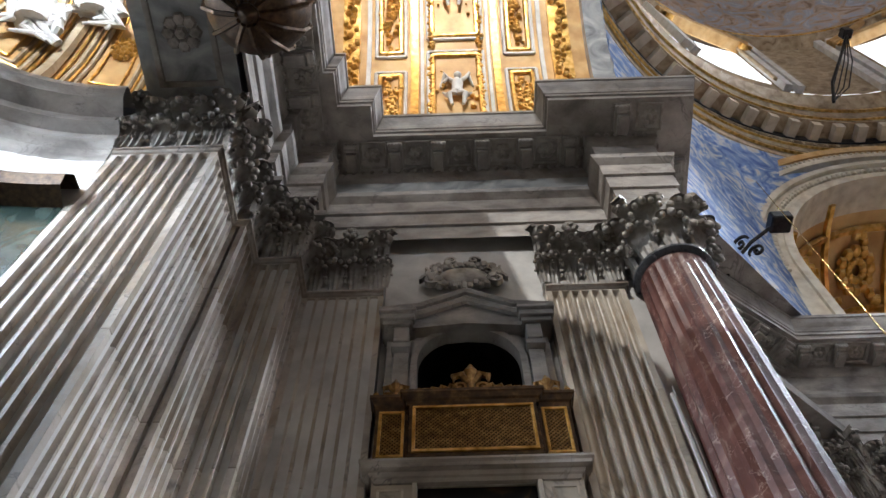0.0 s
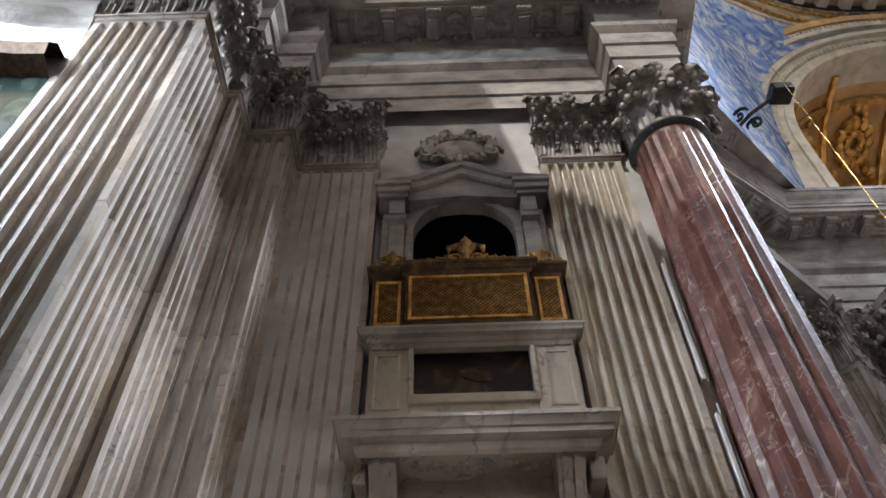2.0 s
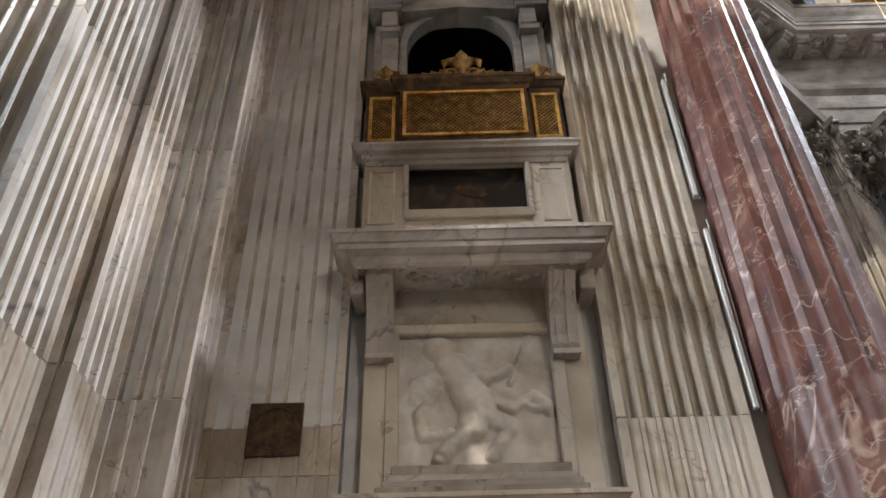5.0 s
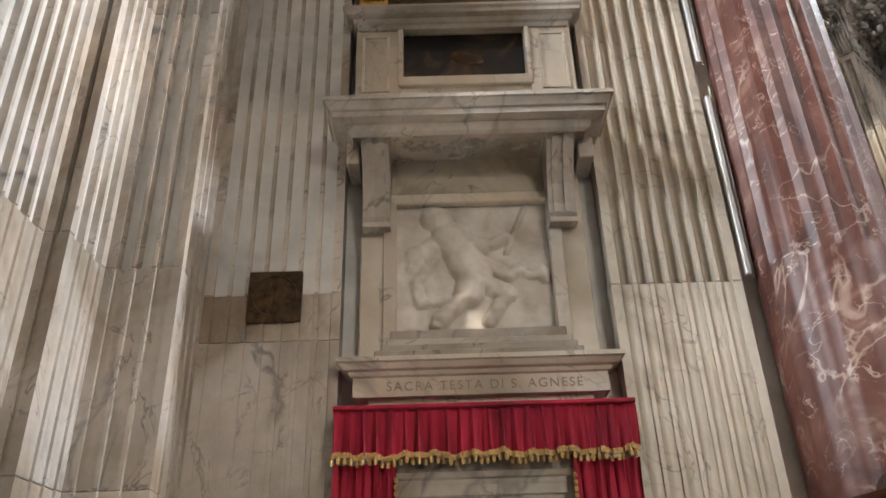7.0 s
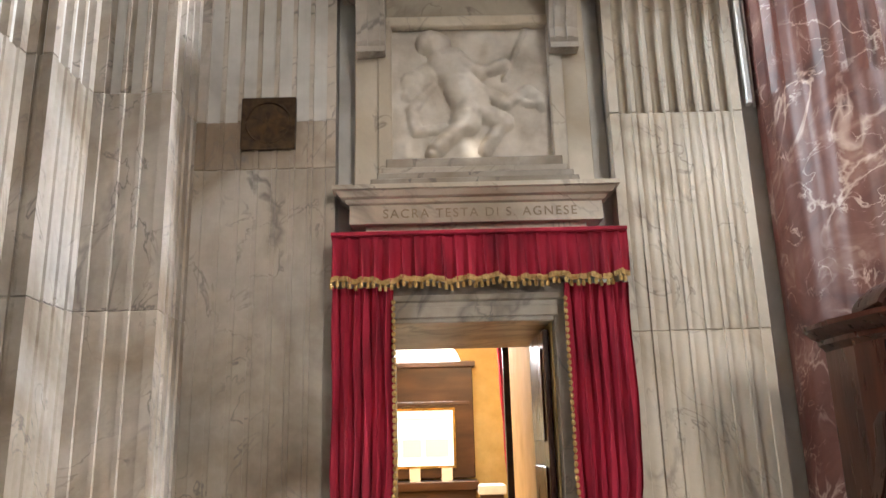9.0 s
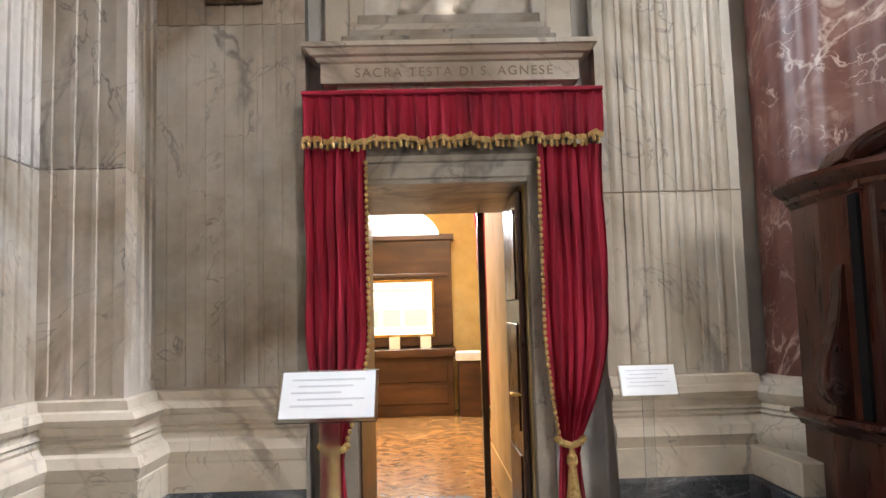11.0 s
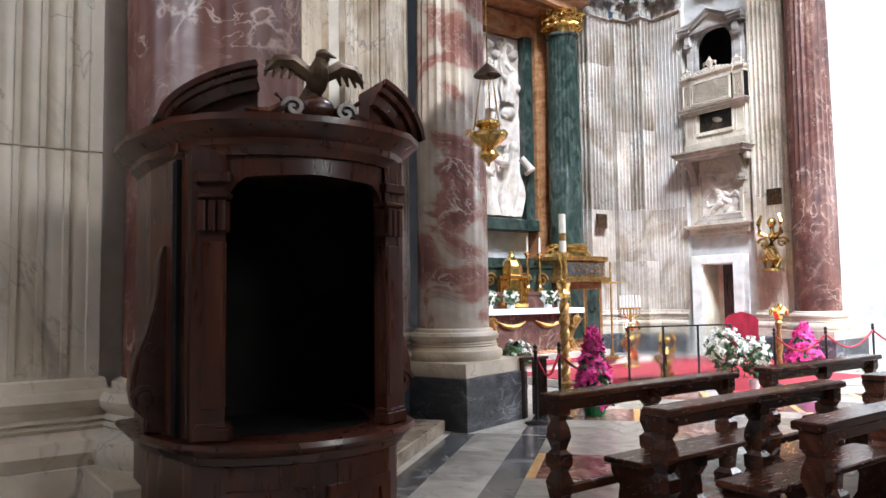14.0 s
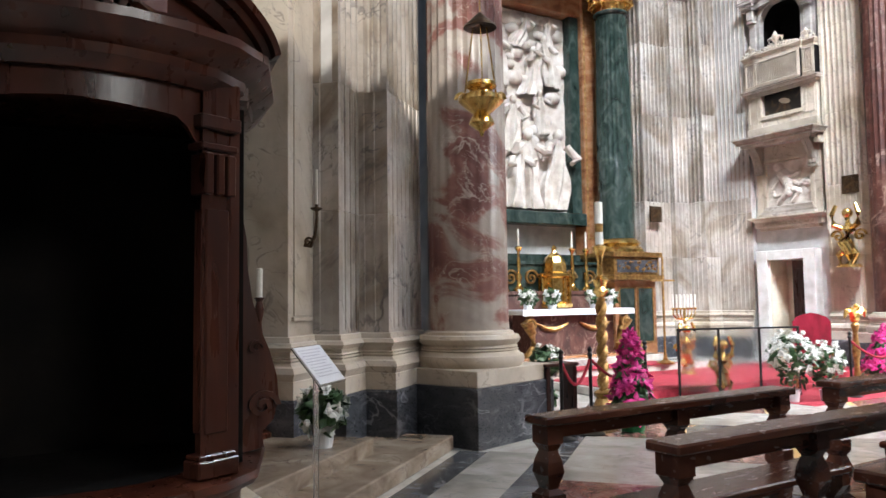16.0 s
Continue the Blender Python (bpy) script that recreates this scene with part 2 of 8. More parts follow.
CARPET = material("red_carpet", [(0.3, (0.22, 0.01, 0.02)), (0.6, (0.36, 0.02, 0.04))], 12, 0.95, 0, 0.5, 200)
FRINGE = material("gold_fringe", [(0.3, (0.30, 0.16, 0.04)), (0.6, (0.62, 0.42, 0.16))], 40, 0.6, 0.2, 0.4, 150)
YELLOWWALL = material("yellow_plaster", [(0.3, (0.60, 0.42, 0.17)), (0.5, (0.68, 0.50, 0.23)), (0.7, (0.74, 0.57, 0.29))], 2, 0.8, 0, 0.1, 60)
PLASTER = material("pale_marble_wall", [(0.3, (0.44, 0.42, 0.40)), (0.5, (0.58, 0.56, 0.53)), (0.7, (0.68, 0.66, 0.63))], 1.5, 0.6, 0, 0.1, 50, warp=1.0)
PARQUET = material("honey_parquet", [(0.3, (0.22, 0.11, 0.035)), (0.5, (0.36, 0.19, 0.07)), (0.7, (0.48, 0.28, 0.12))], 6, 0.22, 0, 0.05, 60, rand=30.0, grime=0.2)
FLOORWHITE = material("worn_white_floor_marble", [(0.3, (0.36, 0.33, 0.29)), (0.5, (0.52, 0.49, 0.44)), (0.7, (0.62, 0.59, 0.54))], 1.6, 0.16, 0, 0.04, 40, warp=1.2, vein=(0.3, 0.29, 0.28), vein_scale=1.4, rand=8.0)
FLOORDARK = material("grey_floor_marble", [(0.3, (0.045, 0.047, 0.052)), (0.5, (0.09, 0.092, 0.10)), (0.7, (0.19, 0.19, 0.20))], 2.0, 0.16, 0, 0.04, 40, warp=1.2, vein=(0.35, 0.35, 0.35), vein_scale=1.6, rand=8.0)
FLOORRED = material("red_floor_marble", [(0.3, (0.14, 0.05, 0.04)), (0.5, (0.27, 0.12, 0.10)), (0.7, (0.42, 0.26, 0.22))], 3, 0.16, 0, 0.04, 40, warp=1.5, vein=(0.55, 0.45, 0.4), vein_scale=2.5)
# near black colour that stands for deep shade inside recesses
BLACK = material("black_shade", [(0.3, (0.004, 0.004, 0.004)), (0.7, (0.012, 0.010, 0.009))], 4, 0.9, 0, 0.1)
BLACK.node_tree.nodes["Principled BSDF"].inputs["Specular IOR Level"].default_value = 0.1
PAINTING = material("darkened_painting", [(0.35, (0.006, 0.005, 0.005)), (0.55, (0.018, 0.013, 0.010)), (0.72, (0.10, 0.055, 0.025))], 3.2, 0.35, 0, 0.1, 60, warp=1.5, coat=0.3)
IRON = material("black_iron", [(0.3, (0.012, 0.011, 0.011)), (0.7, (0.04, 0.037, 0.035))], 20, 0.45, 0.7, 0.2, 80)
BRONZE = material("dark_bronze", [(0.3, (0.05, 0.03, 0.02)), (0.7, (0.14, 0.09, 0.05))], 20, 0.4, 0.8, 0.2, 80)
CONDUIT = material("white_conduit_plastic", [(0.3, (0.62, 0.60, 0.56)), (0.7, (0.74, 0.72, 0.69))], 8, 0.4, 0, 0.02)
PAPER = material("white_printed_card", [(0.3, (0.80, 0.82, 0.86)), (0.7, (0.88, 0.89, 0.92))], 6, 0.35, 0, 0.0, grime=0.0)
INK = material("pale_grey_ink", [(0.3, (0.60, 0.60, 0.66)), (0.7, (0.68, 0.68, 0.74))], 6, 0.6, 0, 0.0, grime=0.0)
LETTER = material("brown_inlaid_letters", [(0.3, (0.24, 0.175, 0.11)), (0.7, (0.36, 0.27, 0.18))], 6, 0.5, 0, 0.0)
WAX = material("white_wax", [(0.3, (0.78, 0.74, 0.64)), (0.7, (0.86, 0.83, 0.75))], 6, 0.5, 0, 0.0)
LINEN = material("white_altar_linen", [(0.3, (0.74, 0.74, 0.78)), (0.7, (0.84, 0.84, 0.87))], 6, 0.8, 0, 0.2, 80)
LEAF = material("green_leaves", [(0.3, (0.015, 0.045, 0.012)), (0.7, (0.06, 0.13, 0.035))], 9, 0.5, 0, 0.1)
PINK = material("magenta_bracts", [(0.3, (0.48, 0.010, 0.14)), (0.5, (0.66, 0.025, 0.24)), (0.7, (0.75, 0.06, 0.33))], 9, 0.6, 0, 0.1)
PETAL = material("white_petals", [(0.3, (0.66, 0.66, 0.58)), (0.7, (0.84, 0.84, 0.80))], 9, 0.6, 0, 0.1)
GREENPOT = material("green_foil", [(0.3, (0.02, 0.30, 0.10)), (0.7, (0.06, 0.46, 0.18))], 9, 0.3, 0.4, 0.1)
POTWHITE = material("white_pot", [(0.3, (0.7, 0.7, 0.7)), (0.7, (0.8, 0.8, 0.8))], 9, 0.4, 0, 0.05)
GLASSY = material("clear_acrylic", [(0.3, (0.9, 0.92, 0.92)), (0.7, (0.95, 0.96, 0.96))], 2, 0.06, 0, 0.0, grime=0.0)
GLASSY.node_tree.nodes["Principled BSDF"].inputs["Transmission Weight"].default_value = 1.0
WINDOW = glow("daylight_pane", (0.95, 0.97, 1.0), 3.0)
SCREEN = glow("lit_screen", (0.80, 0.92, 0.92), 0.75)
SCREENBOX = glow("lit_screen_panel", (0.45, 0.64, 0.66), 0.4)

# ---- mesh helpers ----


def mesh_object(name, bm, mat, smooth=False):
    me = bpy.data.meshes.new(name)
    bm.normal_update()
    bm.to_mesh(me)
    bm.free()
    me.materials.append(mat)
    if smooth:
        for p in me.polygons:
            p.use_smooth = True
        me.set_sharp_from_angle(angle=radians(38))
    return new(name, me)


def part(name, bm, mat, parent, label="", smooth=False):
    ob = mesh_object(name, bm, mat, smooth)
    ob.parent = parent
    if label:
        ob["label"] = label
    return ob


def pieces(name, bm, mat, parent, label="", smooth=False):
    """Every loose piece of bm as a part of its own."""
    left = set(bm.verts)
    while left:
        todo, got = [next(iter(left))], set()
        while todo:
            v = todo.pop()
            if v in got:
                continue
            got.add(v)
            todo += [e.other_vert(v) for e in v.link_edges if e.other_vert(v) not in got]
        left -= got
        one = bmesh.new()
        made = {v: one.verts.new(v.co) for v in got}
        for f in {f for v in got for f in v.link_faces}:
            one.faces.new([made[v] for v in f.verts])
        part(name, one, mat, parent, label, smooth)
    bm.free()


def thing(name, label, category, m=None, group="", kind=""):
    ob = tagged(new(name), label, category, group, kind)
    if m is not None:
        ob.matrix_world = m
    return ob


def solid(name, bm, mat, label="", category="", group="", kind="", smooth=False):
    return tagged(mesh_object(name, bm, mat, smooth), label, category, group, kind)


def box(bm, x0, x1, y0, y1, z0, z1, bevel=0.0):
    vs = [bm.verts.new(p) for p in ((x0, y0, z0), (x1, y0, z0), (x1, y1, z0), (x0, y1, z0), (x0, y0, z1), (x1, y0, z1), (x1, y1, z1), (x0, y1, z1))]
    fs = [bm.faces.new([vs[k] for k in q]) for q in ((0, 3, 2, 1), (4, 5, 6, 7), (0, 1, 5, 4), (1, 2, 6, 5), (2, 3, 7, 6), (3, 0, 4, 7))]
    if bevel:
        es = list({e for f in fs for e in f.edges})
        bmesh.ops.bevel(bm, geom=es, offset=bevel, segments=1, affect="EDGES")
    return vs


def boxes(*rows, bevel=0.0):
    bm = bmesh.new()
    for r in rows:
        box(bm, *r, bevel=bevel)
    return bm


def lathe(bm, rows, segs=24, cx=0.0, cy=0.0, a0=0.0, a1=2 * math.pi):
    """Turned profile of (radius, z) about an upright axis."""
    whole = abs(a1 - a0 - 2 * math.pi) < 1e-6
    n = segs if whole else segs + 1
    rings = []
    for r, z in rows:
        rings.append([bm.verts.new((cx + r * math.cos(a0 + (a1 - a0) * k / segs), cy + r * math.sin(a0 + (a1 - a0) * k / segs), z)) for k in range(n)])
    for lo, hi in zip(rings, rings[1:]):
        for k in range(segs):
            j = (k + 1) % n
            bm.faces.new((lo[k], lo[j], hi[j], hi[k]))
    if whole:
        if rows[0][0] > 1e-4:
            bm.faces.new(list(reversed(rings[0])))
        if rows[-1][0] > 1e-4:
            bm.faces.new(rings[-1])
    return bm


def extrude_poly(bm, pts, z0, z1):
    lo = [bm.verts.new((x, y, z0)) for x, y in pts]
    hi = [bm.verts.new((x, y, z1)) for x, y in pts]
    n = len(pts)
    for k in range(n):
        j = (k + 1) % n
        bm.faces.new((lo[k], lo[j], hi[j], hi[k]))
    bm.faces.new(hi)
    bm.faces.new(list(reversed(lo)))
    return bm


def sweep(bm, path, profile, closed=False, ends=True):
    """A moulding along a plan path (left side is the wall, right side the room); profile rows of (outward, z)."""
    P = [Vector(p) for p in path]
    n = len(P)
    offs = []
    for k in range(n):
        def side(a, b):
            d = (b - a).normalized()
            return Vector((d.y, -d.x))
        if closed or 0 < k < n - 1:
            n1, n2 = side(P[k - 1], P[k]), side(P[k], P[(k + 1) % n])
            m = n1 + n2
            offs.append(m / max(0.15, m.dot(n1)) if m.length > 1e-6 else n1)
        else:
            offs.append(side(P[0], P[1]) if k == 0 else side(P[-2], P[-1]))
    rows = [[bm.verts.new((P[k].x + offs[k].x * o, P[k].y + offs[k].y * o, z)) for o, z in profile] for k in range(n)]
    for k in range(n if closed else n - 1):
        a, b = rows[k], rows[(k + 1) % n]
        for j in range(len(profile) - 1):
            bm.faces.new((a[j], b[j], b[j + 1], a[j + 1]))
    if ends and not closed:
        bm.faces.new(list(reversed(rows[0])))
        bm.faces.new(rows[-1])
    return bm


def tube(bm, pts, r, segs=8):
    """A round bar along points; r a number or one per point."""
    pts = [Vector(p) for p in pts]
    rs = r if isinstance(r, (list, tuple)) else [r] * len(pts)
    rings, up = [], Vector((0, 0, 1))
    for k, p in enumerate(pts):
        d = (pts[min(k + 1, len(pts) - 1)] - pts[max(k - 1, 0)]).normalized()
        a = d.cross(up)
        if a.length < 0.05:
            a = d.cross(Vector((1, 0, 0)))
        a.normalize()
        b = d.cross(a)
        rings.append([bm.verts.new(p + (a * math.cos(2 * math.pi * j / segs) + b * math.sin(2 * math.pi * j / segs)) * rs[k]) for j in range(segs)])
    for lo, hi in zip(rings, rings[1:]):
        for j in range(segs):
            bm.faces.new((lo[j], lo[(j + 1) % segs], hi[(j + 1) % segs], hi[j]))
    bm.faces.new(rings[0])
    bm.faces.new(list(reversed(rings[-1])))
    return bm


def blob(bm, c, r, segs=8, rings=6, squash=(1, 1, 1), turn=None):
    m = Matrix.Translation(c) @ (turn or Matrix()) @ Matrix.Diagonal((r * squash[0], r * squash[1], r * squash[2], 1))
    top, low = bm.verts.new(m @ Vector((0, 0, 1))), bm.verts.new(m @ Vector((0, 0, -1)))
    rows = []
    for i in range(1, rings):
        e = math.pi * i / rings
        rows.append([bm.verts.new(m @ Vector((math.sin(e) * math.cos(2 * math.pi * k / segs), math.sin(e) * math.sin(2 * math.pi * k / segs), math.cos(e)))) for k in range(segs)])
    for k in range(segs):
        j = (k + 1) % segs
        bm.faces.new((top, rows[0][k], rows[0][j]))
        bm.faces.new((low, rows[-1][j], rows[-1][k]))
        for p, q in zip(rows, rows[1:]):
            bm.faces.new((p[k], q[k], q[j], p[j]))


def scroll(bm, c, ax, ay, r0, turns, width, thick=0.02, way=1):
    """A spiral band in the plane of ax, ay."""
    ax, ay = Vector(ax), Vector(ay)
    az = ax.cross(ay).normalized()
    n = int(14 * turns)
    last = None
    for k in range(n + 1):
        t = k / n
        a = way * 2 * math.pi * turns * t
        r = r0 * (1 - 0.85 * t)
        d = ax * math.cos(a) + ay * math.sin(a)
        p, q = Vector(c) + d * r, Vector(c) + d * max(0.002, r - thick)
        ring = [bm.verts.new(v) for v in (p - az * width / 2, p + az * width / 2, q + az * width / 2, q - az * width / 2)]
        if last:
            for j in range(4):
                bm.faces.new((last[j], last[(j + 1) % 4], ring[(j + 1) % 4], ring[j]))
        last = ring


def leaf(bm, m, h, w, curl=0.5, lobes=3):
    """An acanthus leaf with a ribbed stem that stands up and curls over outwards (-y) into swollen lobes."""
    rows, cols = 9, 7
    w *= 0.94
    grid = []
    for i in range(rows + 1):
        t = i / rows
        if t < 0.66:
            z, out = t / 0.66 * h * 0.93, 0.16 * h * (t / 0.66) ** 2.2
        else:
            a = (t - 0.66) / 0.34 * math.pi * 0.92
            z, out = h * 0.93 + 0.11 * h * math.sin(a), 0.16 * h + curl * 0.22 * h * (1 - math.cos(a))
        ww = w * (0.62 + 0.40 * min(1, t * 1.4))
        row = []
        for k in range(cols):
            q = k / (cols - 1) * 2 - 1
            rib = (0.05 * h if k % 2 else 0.0) * (1 - 0.4 * t) - 0.06 * h * q * q
            row.append(bm.verts.new(m @ Vector((q * ww / 2, -out - rib - 0.01, z - 0.05 * h * abs(q) * t))))
        grid.append(row)
    for a, b in zip(grid, grid[1:]):
        for k in range(cols - 1):
            bm.faces.new((a[k], a[k + 1], b[k + 1], b[k]))
    turn = m.to_3x3().to_4x4()
    tip, lip = 0.16 * h + curl * 0.40 * h, 0.16 * h + curl * 0.30 * h
    for q, z, o, r in ((0.0, 0.90, tip, 0.19), (-0.30, 0.93, lip, 0.16), (0.30, 0.93, lip, 0.16), (-0.52, 0.84, lip * 0.72, 0.14), (0.52, 0.84, lip * 0.72, 0.14), (-0.50, 0.58, 0.12 * h, 0.11), (0.50, 0.58, 0.12 * h, 0.11)):
        blob(bm, m @ Vector((q * w, -o, z * h)), r * w, 7, 5, (0.85, 0.9, 1.45), turn @ Matrix.Rotation(-0.45, 4, "X"))

# ---- structure: piers, pilasters, entablature ----
ZB, ZN, ZA, ZC = 1.22, 9.2, 10.42, 12.9     # foot of the shafts, necking, architrave, top of the cornice
ZCAB = 3.93                                 # top of the filled part of the flutes


def flute_line(length, n, edge=0.05):
    """Points (along, depth when open, depth when filled) over a fluted face."""
    pts = [(0.0, 0.0, 0.0)]
    if n:
        pitch = (length - 2 * edge) / n
        for k in range(n):
            a = edge + k * pitch + pitch * 0.11
            w = pitch * 0.78
            for t, o, f in ((0, 0, 0), (0.05, 0.40, 0.20), (0.18, 0.72, 0.17), (0.34, 0.94, 0.14), (0.5, 1.0, 0.12), (0.66, 0.94, 0.14), (0.82, 0.72, 0.17), (0.95, 0.40, 0.20), (1, 0, 0)):
                pts.append((a + w * t, o, f))
    pts.append((length, 0.0, 0.0))
    return pts


def fluted_block(p0, p1, n, rows, depth=0.072, edge=0.05):
    """One course of a fluted face; rows of (z, open, filled, set back)."""
    bm = bmesh.new()
    p0, p1 = Vector(p0), Vector(p1)
    d = (p1 - p0)
    ln = d.length
    d.normalize()
    inward = Vector((-d.y, d.x))
    grid = []
    for z, fo, ff, back in rows:
        grid.append([bm.verts.new((p0.x + d.x * s + inward.x * ((o * fo + f * ff) * depth + back), p0.y + d.y * s + inward.y * ((o * fo + f * ff) * depth + back), z)) for s, o, f in flute_line(ln, n, edge)])
    for a, b in zip(grid, grid[1:]):
        for k in range(len(a) - 1):
            bm.faces.new((a[k], a[k + 1], b[k + 1], b[k]))
    return bm


def courses(joints, z0=ZB, z1=ZN):
    """Rows for each course between the joints, with small recessed joints."""
    out = []
    zs = [z0] + [z for z in joints if z0 < z < z1] + [z1]
    for k, (a, b) in enumerate(zip(zs, zs[1:])):
        rows = []
        filled = b <= ZCAB + 0.01
        fo, ff = (0, 1) if filled else (1, 0)
        if k == 0:
            rows += [(a, 0, 0, 0), (a + 0.05, 0, 0, 0), (a + 0.09, fo, ff, 0)]
        else:
            rows += [(a, fo, ff, 0.008), (a + 0.006, fo, ff, 0.0)]
        if b == z1:
            rows += [(b - 0.17, fo, ff, 0), (b - 0.12, 0.75 * fo, 0, 0), (b - 0.095, 0.35 * fo, 0, 0), (b - 0.085, 0, 0, 0), (b, 0, 0, 0)]
        else:
            rows += [(b - 0.006, fo, ff, 0.0), (b, fo, ff, 0.008)]
        out.append(rows)
    return out


BASE = [(0.0, ZB + 0.03), (0.03, ZB + 0.02), (0.04, ZB - 0.03), (0.075, ZB - 0.04), (0.10, ZB - 0.075), (0.075, ZB - 0.11), (0.055, ZB - 0.12), (0.05, ZB - 0.16),
        (0.075, ZB - 0.175), (0.055, ZB - 0.19), (0.075, ZB - 0.205), (0.06, ZB - 0.225), (0.09, ZB - 0.255), (0.125, ZB - 0.27), (0.15, ZB - 0.325), (0.125, ZB - 0.385), (0.12, ZB - 0.395), (0.13, ZB - 0.40), (0.13, 0.645)]
BASE = list(reversed(BASE))
NECK = [(0.0, ZN - 0.07), (0.02, ZN - 0.06), (0.035, ZN - 0.035), (0.055, ZN - 0.03), (0.055, ZN + 0.0), (0.03, ZN + 0.02), (0.0, ZN + 0.03)]
ENTAB = [(0.0, 10.42), (0.0, 10.73), (0.035, 10.74), (0.035, 11.04), (0.07, 11.06), (0.07, 11.34), (0.15, 11.43), (0.17, 11.50), (0.03, 11.53), (0.03, 12.08),
         (0.07, 12.12), (0.12, 12.22), (0.12, 12.30), (0.17, 12.34), (0.66, 12.36), (0.66, 12.45), (0.69, 12.46), (0.69, 12.52), (0.705, 12.53), (0.72, 12.62), (0.76, 12.72), (0.78, 12.80), (0.80, 12.81), (0.80, 12.88), (0.0, 12.95)]


def moulding(name, path, profile, mat, label, category="moulding", closed=False):
    bm = bmesh.new()
    sweep(bm, path, profile, closed)
    return solid(name, bm, mat, label, category, kind="structure")


def capital_face(bm, p0, p1, rows=2, volutes=(True, True), H=ZA - ZN):
    """Carved leaves, scrolls and a flower over one flat face."""
    p0, p1 = Vector((*p0, 0)), Vector((*p1, 0))
    d = (p1 - p0)
    ln = d.length
    d.normalize()
    out = Vector((d.y, -d.x, 0))
    base = Matrix(((d.x, -out.x, 0, 0), (d.y, -out.y, 0, 0), (0, 0, 1, 0), (0, 0, 0, 1)))

    def at(s, o, z):
        return Matrix.Translation(p0 + d * s + out * o + Vector((0, 0, z))) @ base
    n = max(2, round(ln / 0.26))
    for k in range(n):
        leaf(bm, at((k + 0.5) * ln / n, 0.01, ZN), 0.36 * H, ln / n * 0.98, 0.85)
    for k in range(n - 1 if n > 2 else n + 1):
        s = (k + 1) * ln / n if n > 2 else k * ln / n
        leaf(bm, at(s, 0.02, ZN + 0.16), 0.46 * H, ln / n * 0.98, 0.95)
    for s, on in ((0.0, volutes[0]), (ln, volutes[1])):
        if not on:
            continue
        e = -1 if s == 0 else 1
        q = (d * e + out).normalized()
        c = p0 + d * (s - e * 0.01) + out * 0.12 + Vector((0, 0, ZN + 0.86 * H))
        scroll(bm, c, q, Vector((0, 0, 1)), 0.15, 1.6, 0.10, 0.045)
        tube(bm, [p0 + d * (s - e * 0.22) + out * 0.05 + Vector((0, 0, ZN + 0.5 * H)), p0 + d * (s - e * 0.10) + out * 0.10 + Vector((0, 0, ZN + 0.74 * H)), c + Vector((0, 0, 0.14))], [0.03, 0.05, 0.04], 6)
        leaf(bm, at(s - e * 0.10, 0.06, ZN + 0.40), 0.36 * H, 0.24, 1.3)
        leaf(bm, at(s - e * 0.02, 0.03, ZN + 0.05), 0.30 * H, 0.22, 0.9)
    if ln > 0.6:
        for e in (-1, 1):
            scroll(bm, p0 + d * (ln / 2 + e * 0.09) + out * 0.08 + Vector((0, 0, ZN + 0.80 * H)), -d * e, Vector((0, 0, 1)), 0.09, 1.3, 0.08, 0.03)
            leaf(bm, at(ln / 2 + e * 0.17, 0.05, ZN + 0.46), 0.30 * H, 0.16, 1.0)
        for k in range(6):
            a = k * math.pi / 3
            blob(bm, p0 + d * (ln / 2 + 0.065 * math.cos(a)) + out * 0.16 + Vector((0, 0, ZN + 0.93 * H + 0.065 * math.sin(a))), 0.05, 6, 4)
        blob(bm, p0 + d * (ln / 2) + out * 0.2 + Vector((0, 0, ZN + 0.93 * H)), 0.045, 6, 4)
    # abacus, hollow in the middle
    pts = [p0 + d * (-0.10 if volutes[0] else 0.0) + out * 0.20]
    for k in range(1, 8):
        t = k / 8
        pts.append(p0 + d * (ln * t) + out * (0.20 - 0.11 * math.sin(math.pi * t)))
    pts.append(p0 + d * (ln + (0.10 if volutes[1] else 0.0)) + out * 0.20)
    pts += [p1 - out * 0.05, p0 - out * 0.05]
    extrude_poly(bm, [(p.x, p.y) for p in pts], ZA - 0.14, ZA - 0.02)


def pilaster(name, faces, label, mat=MARBLE, m=None, group="fluted pilasters", joints=(2.55, ZCAB, 6.1, 7.9)):
    """faces: rows of (p0, p1, flutes, left volute, right volute)."""
    root = thing(name, label, "pilaster", group=group, kind="structure")
    for p0, p1, n, va, vb in faces:
        for rows in courses(joints):
            part("block", fluted_block(p0, p1, n, rows), mat, root, smooth=True)
        if n > 1:
            bm = bmesh.new()
            d = (Vector(p1) - Vector(p0)).normalized() * 0.02
            inn = Vector((-d.y, d.x))
            extrude_poly(bm, [tuple(Vector(p0) + d * 0.2), tuple(Vector(p1) - d * 0.2), tuple(Vector(p1) - d * 0.2 + inn), tuple(Vector(p0) + d * 0.2 + inn)], ZN + 0.02, ZA)
            capital_face(bm, p0, p1, 2, (va, vb))
            part("capital", bm, CARVED, root, "carved Corinthian capital with acanthus leaves", smooth=True)
    return root


XA0, XA1, XS, XB, XC0, XC1 = -3.30, -2.20, -2.05, -1.56, -1.52, -0.607
YA, YA2, YB, YW = 3.04, 3.92, 4.42, 4.90
XR0, XR1 = 1.277, 2.19
pilasters = []
pilasters.append(pilaster("pilaster", [((XA0, YA), (XA1, YA), 7, True, True), ((XA1, YA), (XA1, YA2), 6, True, False)], "tall fluted white marble pilaster at the apse corner"))
